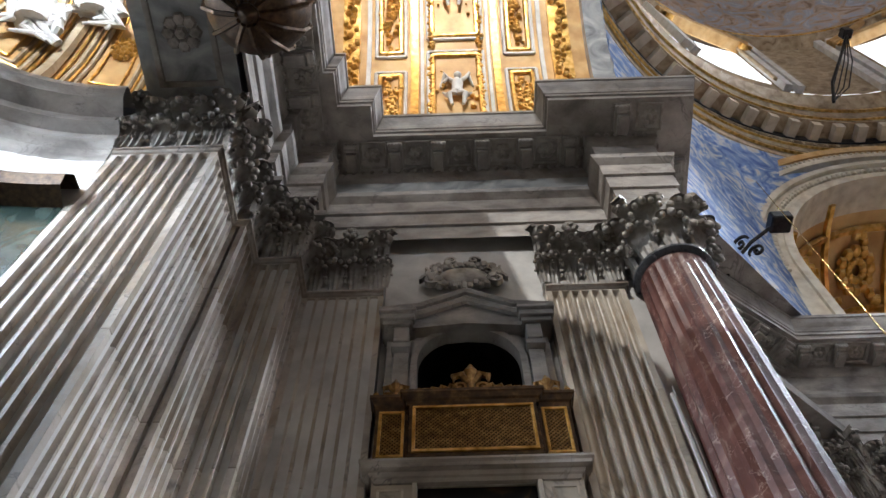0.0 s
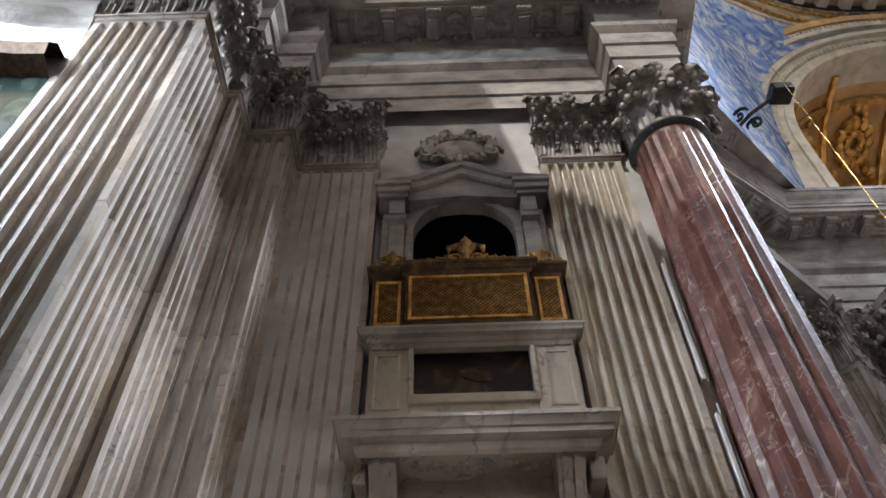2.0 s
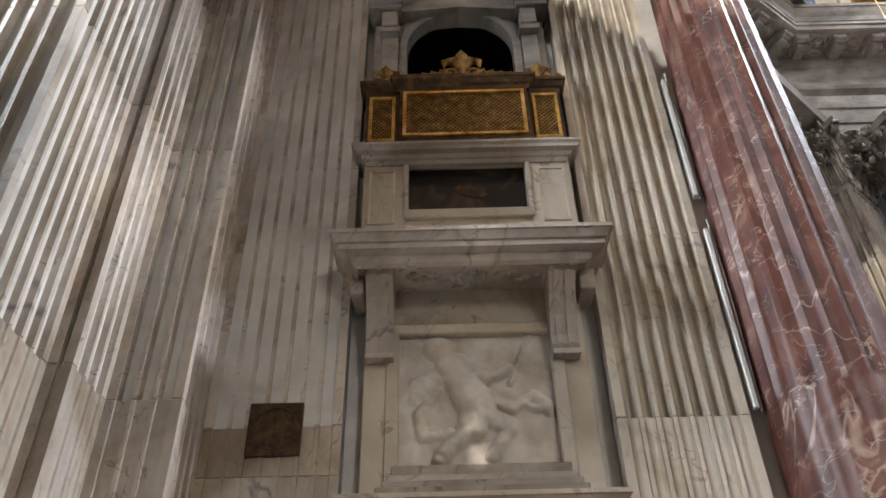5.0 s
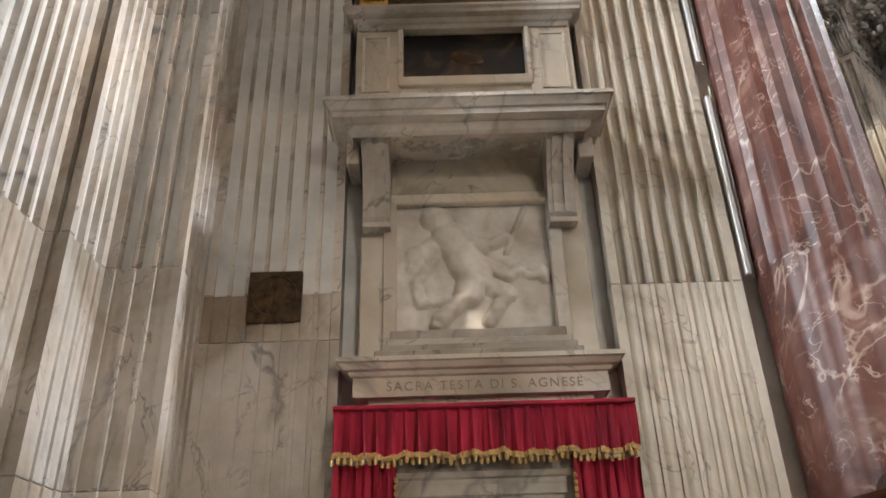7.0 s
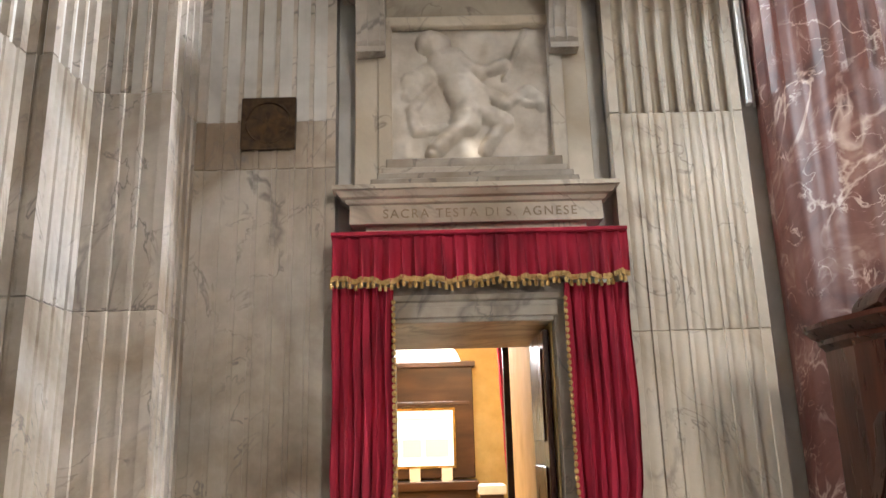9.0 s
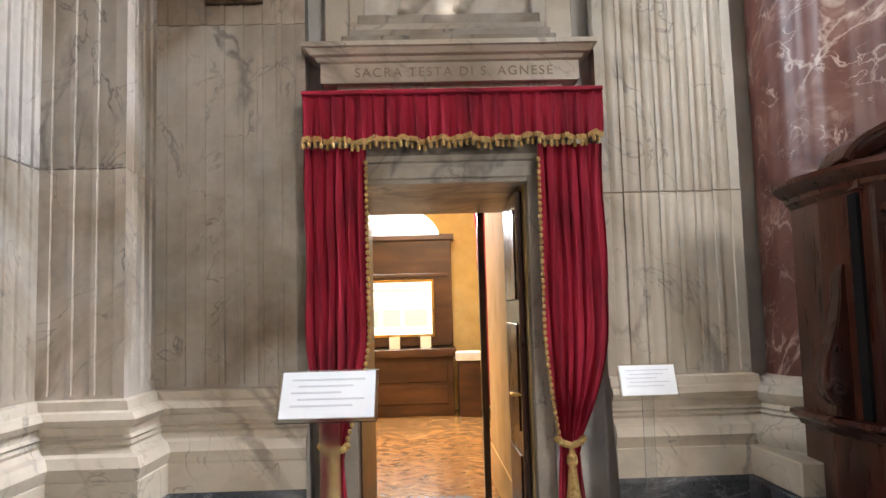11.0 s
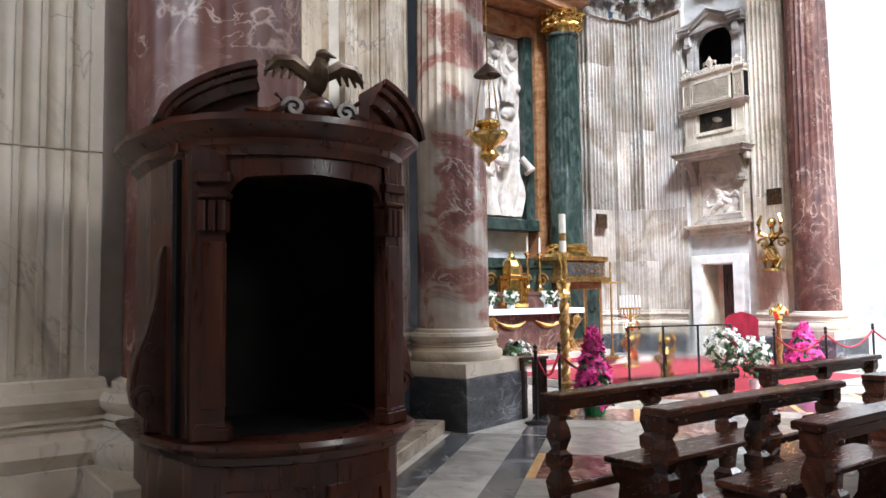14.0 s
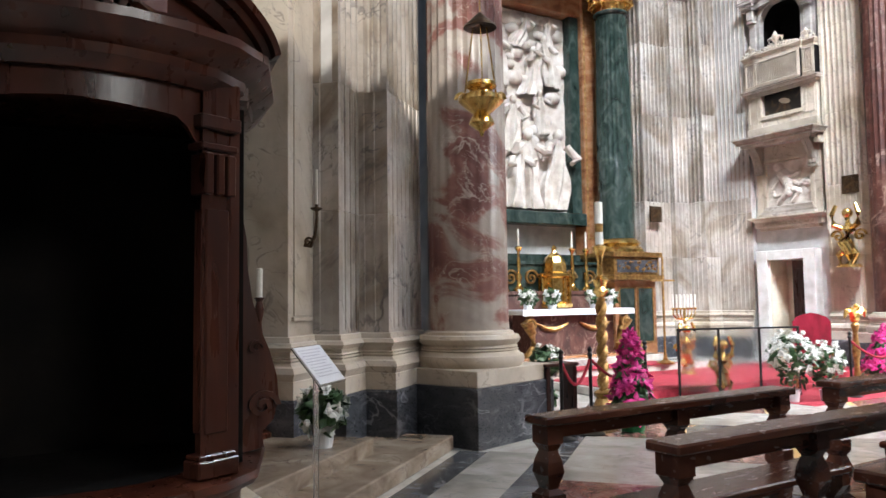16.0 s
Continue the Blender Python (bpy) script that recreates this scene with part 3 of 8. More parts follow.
pilasters.append(pilaster("pilaster", [((XA1, YA2), (XS, YA2), 1, False, False), ((XS, YA2), (XS, YB), 3, False, False), ((XS, YB), (XB, YB), 3, False, True), ((XB, YB), (XB, YW), 3, False, False)], "narrow stepped fluted marble pilaster in the corner"))
pilasters.append(pilaster("pilaster", [((XB, YW), (XC1, YW), 7, False, True), ((XC1, YW), (XC1, YW + 0.16), 0, False, False)], "fluted marble pilaster with a bronze cross plaque", joints=(ZCAB - 0.35, ZCAB, 6.3)))
pilasters.append(pilaster("pilaster", [((XR0, YW + 0.16), (XR0, YW), 0, False, False), ((XR0, YW), (XR1, YW), 7, True, True), ((XR1, YW), (XR1, YW + 0.3), 0, False, False)], "fluted warm marble pilaster beside the red column", MARBLE_WARM, joints=(2.42, ZCAB, 5.5, 7.4)))

COL1, COL2 = (2.78, 4.84), (7.38, 8.85)
PIER_L = [(XA0, YA), (XA1, YA), (XA1, YA2), (XS, YA2), (XS, YB), (XB, YB), (XB, YW), (XC1, YW)]
PIER_R = [(XR0, YW), (XR1, YW), (XR1 + 0.02, YW + 0.25)]
mould = []
for nm, path in (("left", PIER_L), ("right", PIER_R)):
    mould.append(moulding("pier_base", path, BASE, MARBLE_WARM, "moulded white marble base of the pilasters", "base"))
    mould.append(moulding("pier_plinth", path, [(0.145, 0.0), (0.145, 0.62), (0.13, 0.648)], DARKMARBLE, "dark grey marble plinth under the pilaster bases", "plinth"))
    mould.append(moulding("pier_necking", path, NECK, MARBLE, "thin moulded necking under the capitals", "moulding"))
ENT_PATH = [(XA1, -1.5), (XA1, YA2), (XS, YA2), (XS, YB), (XB, YB), (XB, YW), (2.34, YW), (2.34, 4.42), (3.18, 4.42), (3.24, 5.30), (3.40, 7.06), (6.05, 8.95), (8.00, 8.95), (8.00, 9.35), (7.5, 9.6), (7.5, 14.0)]
mould.append(moulding("entablature", ENT_PATH, ENTAB, CORNICE, "grey stone entablature with a deep bracketed cornice", "entablature"))
bm = bmesh.new()
box(bm, -1.50, 2.30, YW - 0.036, YW - 0.026, 11.56, 12.05)
solid("frieze", bm, FRIEZE, "grey green veined marble frieze between the pilasters", "frieze", kind="structure")

bm = bmesh.new()
extrude_poly(bm, [(3.2, 4.9), (7.6, 9.2), (8.0, 9.5), (6.0, 9.3), (3.3, 7.4)], 12.955, 13.05)
solid("niche_ledge", bm, CORNICE, "stone ledge over the diagonal niche", "ledge", kind="structure")

# brackets under the cornice, one by one
bm = bmesh.new()
box(bm, -0.11, 0.11, -0.575, -0.16, 12.24, 12.355, 0.012)
box(bm, -0.13, 0.13, -0.59, -0.16, 12.325, 12.358)
box(bm, -0.08, 0.08, -0.46, -0.16, 12.17, 12.245, 0.012)
for e in (-0.075, -0.025, 0.025, 0.075):
    blob(bm, (e, -0.575, 12.27), 0.026, 6, 4, (1, 0.6, 1.4))
scroll(bm, (0, -0.50, 12.25), (0, -1, 0), (0, 0, 1), 0.065, 1.2, 0.19, 0.03)
MOD = bpy.data.meshes.new("modillion")
bm.to_mesh(MOD); bm.free(); MOD.materials.append(CORNICE)
bm = bmesh.new()
for k in range(6):
    a = k * math.pi / 3
    blob(bm, (0.085 * math.cos(a), -0.37 + 0.085 * math.sin(a), 12.335), 0.058, 6, 4, (1, 1, 0.6))
blob(bm, (0, -0.37, 12.315), 0.05, 6, 4)
for r in ((-0.19, 0.19, -0.585, -0.555), (-0.19, 0.19, -0.19, -0.16), (-0.19, -0.165, -0.555, -0.19), (0.165, 0.19, -0.555, -0.19)):
    box(bm, r[0], r[1], r[2], r[3], 12.315, 12.358)
ROSE = bpy.data.meshes.new("rosette")
bm.to_mesh(ROSE); bm.free(); ROSE.materials.append(CARVED)
bm = bmesh.new()
blob(bm, (0, -0.135, 12.255), 0.055, 6, 5, (0.8, 0.6, 1.0))
EGG = bpy.data.meshes.new("egg")
bm.to_mesh(EGG); bm.free(); EGG.materials.append(CORNICE)
entab = mould[-1]


def along(path, mesh, name, parent, step, first=0.5, keep=None, inset=0.0):
    for a, b in zip(path, path[1:]):
        a, b = Vector(a), Vector(b)
        ln = (b - a).length - inset
        n = int(ln / step)
        if n < 1:
            continue
        d = (b - a).normalized()
        for k in range(n):
            p = a + d * (inset / 2 + (k + first) * ln / n)
            if keep and not keep(p):
                continue
            o = new(name, mesh)
            o.parent = parent
            o.matrix_world = Matrix.Translation((p.x, p.y, 0)) @ Matrix.Rotation(math.atan2(d.y, d.x), 4, "Z")


along(ENT_PATH, MOD, "modillion", entab, 0.60, 0.5, lambda p: p.y > 1.0 and p.x < 8)
along(ENT_PATH, ROSE, "rosette", entab, 0.60, 0.99, lambda p: p.y > 1.0 and p.x < 8)
along(ENT_PATH, EGG, "egg", entab, 0.13, 0.5, lambda p: p.y > 1.8 and p.x < 3.3)

# walls behind
bm = boxes((-1.6, XC1, YW + 0.02, 6.0, 0, 13.2), (XR0, 3.2, YW + 0.10, 6.0, 0, 13.2), (XC1, XR0, YW + 0.16, 6.0, 2.62, 6.9), (XC1, XR0, YW + 0.16, 6.0, 8.6, 13.2),
           (XC1, -0.24, YW + 0.16, 6.0, 6.9, 8.6), (0.91, XR0, YW + 0.16, 6.0, 6.9, 8.6), (XC1, -0.30, YW + 0.16, 6.0, 0, 2.62), (0.80, XR0, YW + 0.16, 6.0, 0, 2.62))
wall_n = solid("wall_north", bm, PLASTER, "grey veined marble wall with the sacristy doorway", "wall", kind="structure")
for r in ((-3.28, -2.24, YA + 0.05, 5.6, 0, 10.4), (-2.235, XS - 0.04, YA2 + 0.05, 5.6, 0, 10.4), (XS - 0.035, XB - 0.04, YB + 0.05, 5.6, 0, 10.4), (-4.6, -3.29, 3.07, 3.7, 0, 13.0)):
    solid("wall_pier", boxes(r), PLASTER, "solid marble pier behind the stepped pilasters", "wall", kind="structure")
# beam over the apse pilaster
solid("soffit_beam", boxes((-3.30, XA1, -1.5, YA + 1.2, 10.43, 13.0)), FRIEZE, "dark panelled stone beam over the apse opening", "beam", kind="structure")
bm = bmesh.new()
for k in range(2):
    y0 = 2.75 - k * 1.5
    for r in ((-3.12, -2.38, y0 - 1.25, y0 - 1.19), (-3.12, -2.38, y0 - 0.06, y0), (-3.12, -3.06, y0 - 1.19, y0 - 0.06), (-2.44, -2.38, y0 - 1.19, y0 - 0.06)):
        box(bm, *r, 10.38, 10.43)
    for j in range(8):
        a = j * math.pi / 4
        blob(bm, (-2.75 + 0.15 * math.cos(a), y0 - 0.62 + 0.15 * math.sin(a), 10.41), 0.085, 6, 4, (1, 1, 0.5))
    blob(bm, (-2.75, y0 - 0.62, 10.39), 0.08, 6, 4)
solid("soffit_panel", bm, CARVED, "carved stone coffers with rosettes under the beam", "coffer", kind="structure")

# ---- red columns ----


def column(name, x, y, r, mat, label, zb=ZB, zn=ZN, za=ZA, flutes=24, plinth=True, group="red marble columns", capmat=CARVED, cabled=True):
    root = thing(name, label, "column", Matrix.Translation((x, y, 0)), group)
    bm = bmesh.new()
    rows = []
    h = zn - zb
    seg = flutes * 4
    for z, f in ((zb, 0), (zb + 0.08, 0), (zb + 0.12, 0.25), (zb + h * 0.34, 0.25), (zb + h * 0.345, 1), (zb + h * 0.5, 1), (zb + h * 0.66, 1), (zb + h * 0.83, 1), (zn - 0.14, 1), (zn - 0.09, 0), (zn, 0)):
        t = (z - zb) / h
        rad = r * (1 - 0.15 * max(0, t - 0.25) ** 1.5 / 0.65)
        ring = []
        for k in range(seg):
            dep = (0, 0.6, 1.0, 0.6)[k % 4] * 0.030 * f * r / 0.5
            a = 2 * math.pi * k / seg
            ring.append(bm.verts.new(((rad - dep) * math.cos(a), (rad - dep) * math.sin(a), z)))
        rows.append(ring)
    for a, b in zip(rows, rows[1:]):
        for k in range(seg):
            bm.faces.new((a[k], a[(k + 1) % seg], b[(k + 1) % seg], b[k]))
    part("shaft", bm, mat, root, smooth=True)
    rn = r * 0.87
    bm = bmesh.new()
    lathe(bm, [(rn - 0.01, zn - 0.06), (rn + 0.03, zn - 0.05), (rn + 0.06, zn - 0.015), (rn + 0.06, zn + 0.02), (rn + 0.02, zn + 0.05), (rn, zn + 0.05)], 40)
    part("necking", bm, DARKMARBLE if mat is REDMARBLE else mat, root, "dark polished ring under the capital", smooth=True)
    if plinth:
        bm = bmesh.new()
        s = r / 0.5
        lathe(bm, [(r + 0.15 * s, zb - 0.40), (r + 0.17 * s, zb - 0.36), (r + 0.185 * s, zb - 0.32), (r + 0.17 * s, zb - 0.27), (r + 0.13 * s, zb - 0.255), (r + 0.10 * s, zb - 0.22), (r + 0.115 * s, zb - 0.205), (r + 0.09 * s, zb - 0.19), (r + 0.105 * s, zb - 0.175), (r + 0.085 * s, zb - 0.15), (r + 0.12 * s, zb - 0.12), (r + 0.135 * s, zb - 0.08), (r + 0.11 * s, zb - 0.04), (r + 0.06 * s, zb - 0.03), (r + 0.05 * s, zb), (r, zb + 0.02)], 48)
        part("base", bm, MARBLE_WARM, root, "moulded white marble base", smooth=True)
        w = r + 0.20
        part("plinth_slab", boxes((-w, w, -w, w, 0.645, zb - 0.395), bevel=0.008), MARBLE_WARM, root, "white marble slab")
        w += 0.03
        part("plinth", boxes((-w, w, -w, w, 0.0, 0.645), bevel=0.008), DARKMARBLE, root, "dark veined marble plinth block")
    # capital
    H = za - zn
    bm = bmesh.new()
    lathe(bm, [(rn * 0.95, zn + 0.04), (rn * 0.98, zn + H * 0.6), (rn * 1.15, zn + H * 0.86)], 24)
    for row, (z0, hh, off) in enumerate(((zn + 0.03, 0.38 * H, 0), (zn + 0.18 * H, 0.48 * H, math.pi / 8))):
        for k in range(8):
            a = off + k * math.pi / 4
            m = Matrix.Translation((rn * math.cos(a), rn * math.sin(a), z0)) @ Matrix.Rotation(a + math.pi / 2, 4, "Z")
            leaf(bm, m, hh, rn * 0.86, 0.9)
    for k in range(4):
        a = math.pi / 4 + k * math.pi / 2
        q = Vector((math.cos(a), math.sin(a), 0))
        c = q * (rn * 1.36) + Vector((0, 0, zn + 0.84 * H))
        scroll(bm, c, q, Vector((0, 0, 1)), 0.15 * H, 1.6, 0.12 * H, 0.04 * H)
        tube(bm, [q * rn + Vector((0, 0, zn + 0.5 * H)), q * (rn * 1.12) + Vector((0, 0, zn + 0.72 * H)), c + Vector((0, 0, 0.13 * H))], [0.03, 0.05, 0.04], 6)
        m = Matrix.Translation(q * (rn * 1.05) + Vector((0, 0, zn + 0.38 * H))) @ Matrix.Rotation(a + math.pi / 2, 4, "Z")
        leaf(bm, m, 0.36 * H, 0.5 * rn, 1.3)
        b = k * math.pi / 2
        for j in range(6):
            e = j * math.pi / 3
            blob(bm, (math.cos(b) * rn * 1.2 - math.sin(b) * 0.06 * math.cos(e), math.sin(b) * rn * 1.2 + math.cos(b) * 0.06 * math.cos(e), zn + 0.93 * H + 0.06 * math.sin(e)), 0.05, 6, 4)
    pts = []
    for k in range(4):
        a0 = math.pi / 4 + k * math.pi / 2
        for j in range(6):
            t = j / 6
            rr = rn * 1.52 * (1 - 0.62 * math.sin(math.pi * t) * 0.55)
            e = a0 + (math.pi / 2) * t
            pts.append((rr * math.cos(e), rr * math.sin(e)))
    extrude_poly(bm, pts, za - 0.13 * H, za - 0.01)
    part("capital", bm, capmat, root, "carved Corinthian capital with acanthus leaves", smooth=True)
    return root


col1 = column("column", *COL1, 0.48, REDMARBLE, "fluted red veined marble column behind the confessional")
col2 = copy_thing(col1, Matrix.Translation((*COL2, 0)) @ Matrix.Rotation(0.3, 4, "Z"))
tagged(col2, "fluted red and white marble column beside the high altar")
for o in col2.children:
    if o.name.startswith("shaft"):
        o.material_slots[0].link = "OBJECT"
        o.material_slots[0].material = PALEREDMARBLE

# the arm of the high altar repeats the wall, turned a quarter
TURN = Matrix.Translation((13.0, 12.2, 0)) @ Matrix.Rotation(-math.pi / 2, 4, "Z")
for p in pilasters:
    copy_thing(p, TURN)
for o in mould[:6] + [wall_n]:
    copy_thing(o, TURN)
copy_thing(col1, TURN @ col1.matrix_basis)
bm = bmesh.new()
sweep(bm, [(XA1, -4.0), (XA1, YA2), (XS, YA2), (XS, YB), (XB, YB), (XB, YW), (2.34, YW), (2.34, 4.42), (3.18, 4.42), (3.4, 5.4)], ENTAB)
o = solid("entablature", bm, CORNICE, "grey stone entablature over the sanctuary wall", "entablature", kind="structure")
o.matrix_world = TURN

# ---- floor and closing walls ----
solid("floor", boxes((-8, 30, -16, 18, -0.3, 0.0)), FLOORWHITE, "worn white marble church floor", "floor", kind="structure")
# the two slits are added to throw small sun spots on the monument
solid("wall_south", boxes((-8, 3.0, -6.0, -5.7, 0, 12.02), (-8, -3.62, -6.0, -5.7, 12.02, 12.52), (-3.42, 3.0, -6.0, -5.7, 12.02, 12.52), (-8, 3.0, -6.0, -5.7, 12.52, 13.10), (-8, -4.32, -6.0, -5.7, 13.10, 13.20), (-3.86, 3.0, -6.0, -5.7, 13.10, 13.20), (-8, 3.0, -6.0, -5.7, 13.20, 13.6), (3.0, 3.3, -9.5, -5.7, 0, 22)), PLASTER, "plain pale marble wall across the transept with added sun slits", "wall", kind="structure")
# simple walls added only to contain and bounce the light
solid("wall_closing", boxes((22.0, 22.4, -5.7, 0.0, 0, 0.5), (26.9, 27.2, -16, 18, 0, 8.5), (26.9, 27.2, -16, 18, 14.5, 24), (26.9, 27.2, -16, -5, 8.5, 14.5), (26.9, 27.2, 1, 18, 8.5, 14.5), (2.0, 27, -14.3, -14.0, 0, 6.5), (2.0, 6.5, -14.3, -14.0, 6.5, 12.5), (11.5, 27, -14.3, -14.0, 6.5, 12.5), (2.0, 27, -14.3, -14.0, 12.5, 24)), PLASTER, "plain pale walls added to close the far arms", "wall", kind="structure")
solid("wall_sanctuary", boxes((7.6, 7.9, 9.7, 17.4, 0, 14), (7.6, 19.0, 16.6, 17.0, 0, 14)), PLASTER, "pale marble wall of the sanctuary", "wall", kind="structure")

# apse of the transept
bm = bmesh.new()
AP = (-3.32, -0.45)
lathe(bm, [(3.50, 0), (3.50, 8.0)], 40, *AP, math.pi / 2, 3 * math.pi / 2)
solid("apse_wall", bm, GREENMARBLE, "curved green marble apse wall", "wall", kind="structure", smooth=True)
bm = bmesh.new()
lathe(bm, [(3.50, 7.98), (3.30, 8.05), (3.26, 8.2), (3.34, 8.34), (3.5, 8.36)], 40, *AP, math.pi / 2, 3 * math.pi / 2)
solid("apse_moulding", bm, BRONZE, "dark curved moulding round the apse", "moulding", kind="structure", smooth=True)
bm = bmesh.new()
lathe(bm, [(3.50, 8.35), (3.50, 9.05)], 40, *AP, math.pi / 2, 3 * math.pi / 2)
solid("apse_band", bm, WHITESTONE, "plain white marble band round the apse", "wall", kind="structure", smooth=True)
bm = bmesh.new()
lathe(bm, [(3.50, 9.00), (3.46, 9.20), (3.40, 9.35), (3.40, 9.47), (3.28, 9.55), (3.28, 9.67), (3.1, 9.79), (3.04, 9.91), (3.04, 10.00), (3.3, 10.05), (3.3, 10.30), (3.42, 10.35)], 48, *AP, math.pi / 2, 3 * math.pi / 2)
solid("apse_cornice", bm, CORNICE, "curved grey stone cornice of the apse", "cornice", kind="structure")
bm = bmesh.new()
lathe(bm, [(3.42 * math.cos(a * math.pi / 24), 10.35 + 3.42 * math.sin(a * math.pi / 24)) for a in range(13)], 48, *AP, math.pi / 2, 3 * math.pi / 2)
solid("apse_vault", bm, OCHRE, "gilded half dome of the apse", "vault", kind="structure", smooth=True)


def on_apse(a, e, inn=0.06):
    r = 3.42 - inn
    return Vector((AP[0] + r * math.cos(e) * math.cos(a), AP[1] + r * math.cos(e) * math.sin(a), 10.35 + r * math.sin(e)))


bm = bmesh.new()
bt = bmesh.new()
for k in range(9):
    a = math.pi / 2 + k * math.pi / 8
    tube(bt, [on_apse(a, j * math.pi / 22, 0.05) for j in range(11)], [0.10 * (1 - 0.07 * j) for j in range(11)], 6)
    for d in (-0.045, 0.045):
        tube(bm, [on_apse(a + d, j * math.pi / 22, 0.04) for j in range(11)], 0.022, 5)
for k in range(8):
    for inset, rad, mesh in ((0.17, 0.035, bt), (0.22, 0.02, bm), (0.27, 0.03, bt), (0.36, 0.018, bm)):
        a0, a1 = math.pi / 2 + (k + inset) * math.pi / 8, math.pi / 2 + (k + 1 - inset) * math.pi / 8
        lo, hi = 0.02 + inset * 0.35, 0.98 - inset * 0.5
        c = [(a0, lo), (a0 + 0.02, hi), (a1 - 0.02, hi), (a1, lo), (a0, lo)]
        for (pa, pe), (qa, qe) in zip(c, c[1:]):
            tube(mesh, [on_apse(pa + (qa - pa) * j / 5, pe + (qe - pe) * j / 5, 0.03) for j in range(6)], rad, 6)
    a = math.pi / 2 + (k + 0.5) * math.pi / 8
    for r, n, sz in ((0.0, 1, 0.06), (0.030, 8, 0.045), (0.055, 12, 0.04)):
        for j in range(n):
            b = j * 2 * math.pi / n
            blob(bm, on_apse(a + r * 0.8 * math.cos(b), 0.38 + r * math.sin(b), 0.05), sz, 6, 4)
solid("apse_ribs", bm, GOLD, "thin gilded fillets and rosettes on the half dome", "rib", kind="stuff", smooth=True)
solid("apse_coffers", bt, TANSTUCCO, "tan stucco coffer frames on the half dome", "coffer", kind="stuff", smooth=True)

# beads along the apse cornice
bm = bmesh.new()
for k in range(110):
    a = math.pi / 2 + (k + 0.5) * math.pi / 110
    blob(bm, (AP[0] + 3.27 * math.cos(a), AP[1] + 3.27 * math.sin(a), 10.18), 0.05, 5, 4, (1, 1, 1.5))
solid("apse_beading", bm, CARVED, "carved leaf beading on the apse cornice", "moulding", kind="stuff")
random.seed(4)
bm = bmesh.new()
# three seated draped forms: folded cloth swags round a body, with a head and limbs
for a, e, k in ((2.10, 0.30, 1.0), (1.93, 0.48, 0.9), (2.16, 0.62, 0.85)):
    body = [on_apse(a + 0.02 * q, e + 0.075 * q * k, 0.22) for q in range(4)]
    tube(bm, body, [0.22 * k, 0.24 * k, 0.19 * k, 0.09 * k], 12)
    blob(bm, on_apse(a + 0.07, e + 0.30 * k, 0.26), 0.11 * k, 10, 8)
    for f in range(9):
        d = random.uniform(-0.09, 0.09)
        g = [on_apse(a + d + random.uniform(-0.03, 0.03) * q, e - 0.05 * q * k + random.uniform(0.10, 0.16), 0.26 + 0.05 * math.sin(q * 1.4)) for q in range(5)]
        tube(bm, g, [0.05 * k, 0.075 * k, 0.07 * k, 0.06 * k, 0.02], 8)
    for d in (-1, 1):
        tube(bm, [on_apse(a + 0.05 * d, e + 0.22 * k, 0.28), on_apse(a + 0.11 * d, e + 0.16 * k, 0.34), on_apse(a + (0.14 if d > 0 else 0.09) * d, e + 0.26 * k, 0.36)], [0.06 * k, 0.055 * k, 0.035 * k], 8)
solid("statue", bm, WHITESTONE, "white stucco draped statue group in the apse half dome", "statue", smooth=True)

# ---- barrel vault of the transept ----
VY, VZ, VR = -0.42, 13.6, 5.25


def arc_strip(bm, x0, x1, r, a0, a1, n=24, thick=0.0):
    rows = []
    for k in range(n + 1):
        a = a0 + (a1 - a0) * k / n
        y, z = VY + r * math.cos(a), VZ + r * math.sin(a)
        rows.append([bm.verts.new((x, y, z)) for x in (x0, x1)])
        if thick:
            y2, z2 = VY + (r + thick) * math.cos(a), VZ + (r + thick) * math.sin(a)
            rows[-1] += [bm.verts.new((x, y2, z2)) for x in (x1, x0)]
    for a, b in zip(rows, rows[1:]):
        m = len(a)
        for j in range(m if thick else 1):
            bm.faces.new((a[j], b[j], b[(j + 1) % m], a[(j + 1) % m]))
    return bm


bm = bmesh.new()
arc_strip(bm, -2.3, 3.3, VR, 0.0, radians(128), 40)
# unseen opening added here; its stepped edge shapes the sun patch
for k in range(28):
    x = -2.3 + 0.2 * k
    top = 157 - max(0.0, -1.2 - x) * 10.3 + min(5.0, max(0.0, x + 1.2) * 6)
    arc_strip(bm, x, x + 0.2, VR, radians(128 if x > 2.5 else top), math.pi, 8)
box(bm, -2.3, 3.3, YW - 0.10, YW + 0.3, 12.9, 13.65)
box(bm, -2.3, 3.3, -5.9, -5.6, 12.9, 13.65)
# added end wall, keeps stray sun from the west off the bay
n_arc = 40
bw = bmesh.new()
for x, flip in ((-2.36, True), (-2.32, False)):
    ring = [bw.verts.new((x, VY + (VR + 0.1) * math.cos(math.pi * k / n_arc), VZ - 0.65 + (VR + 0.75) * math.sin(math.pi * k / n_arc))) for k in range(n_arc + 1)]
    bw.faces.new(ring if flip else list(reversed(ring)))
box(bw, -2.36, -2.32, -5.8, -1.5, 10.45, 12.94)
solid("wall_tympanum", bw, STUCCO, "cream stucco wall added over the apse beam to block the sun", "wall", kind="structure")
solid("vault", bm, OCHRE, "gilded barrel vault over the transept", "vault", kind="structure", smooth=True)
bm = bmesh.new()
box(bm, -1.45, 2.65, YW - 0.42, YW - 0.1, 12.93, 13.25)
solid("vault_step", bm, CORNICE, "grey stone step at the foot of the vault", "moulding", kind="structure")
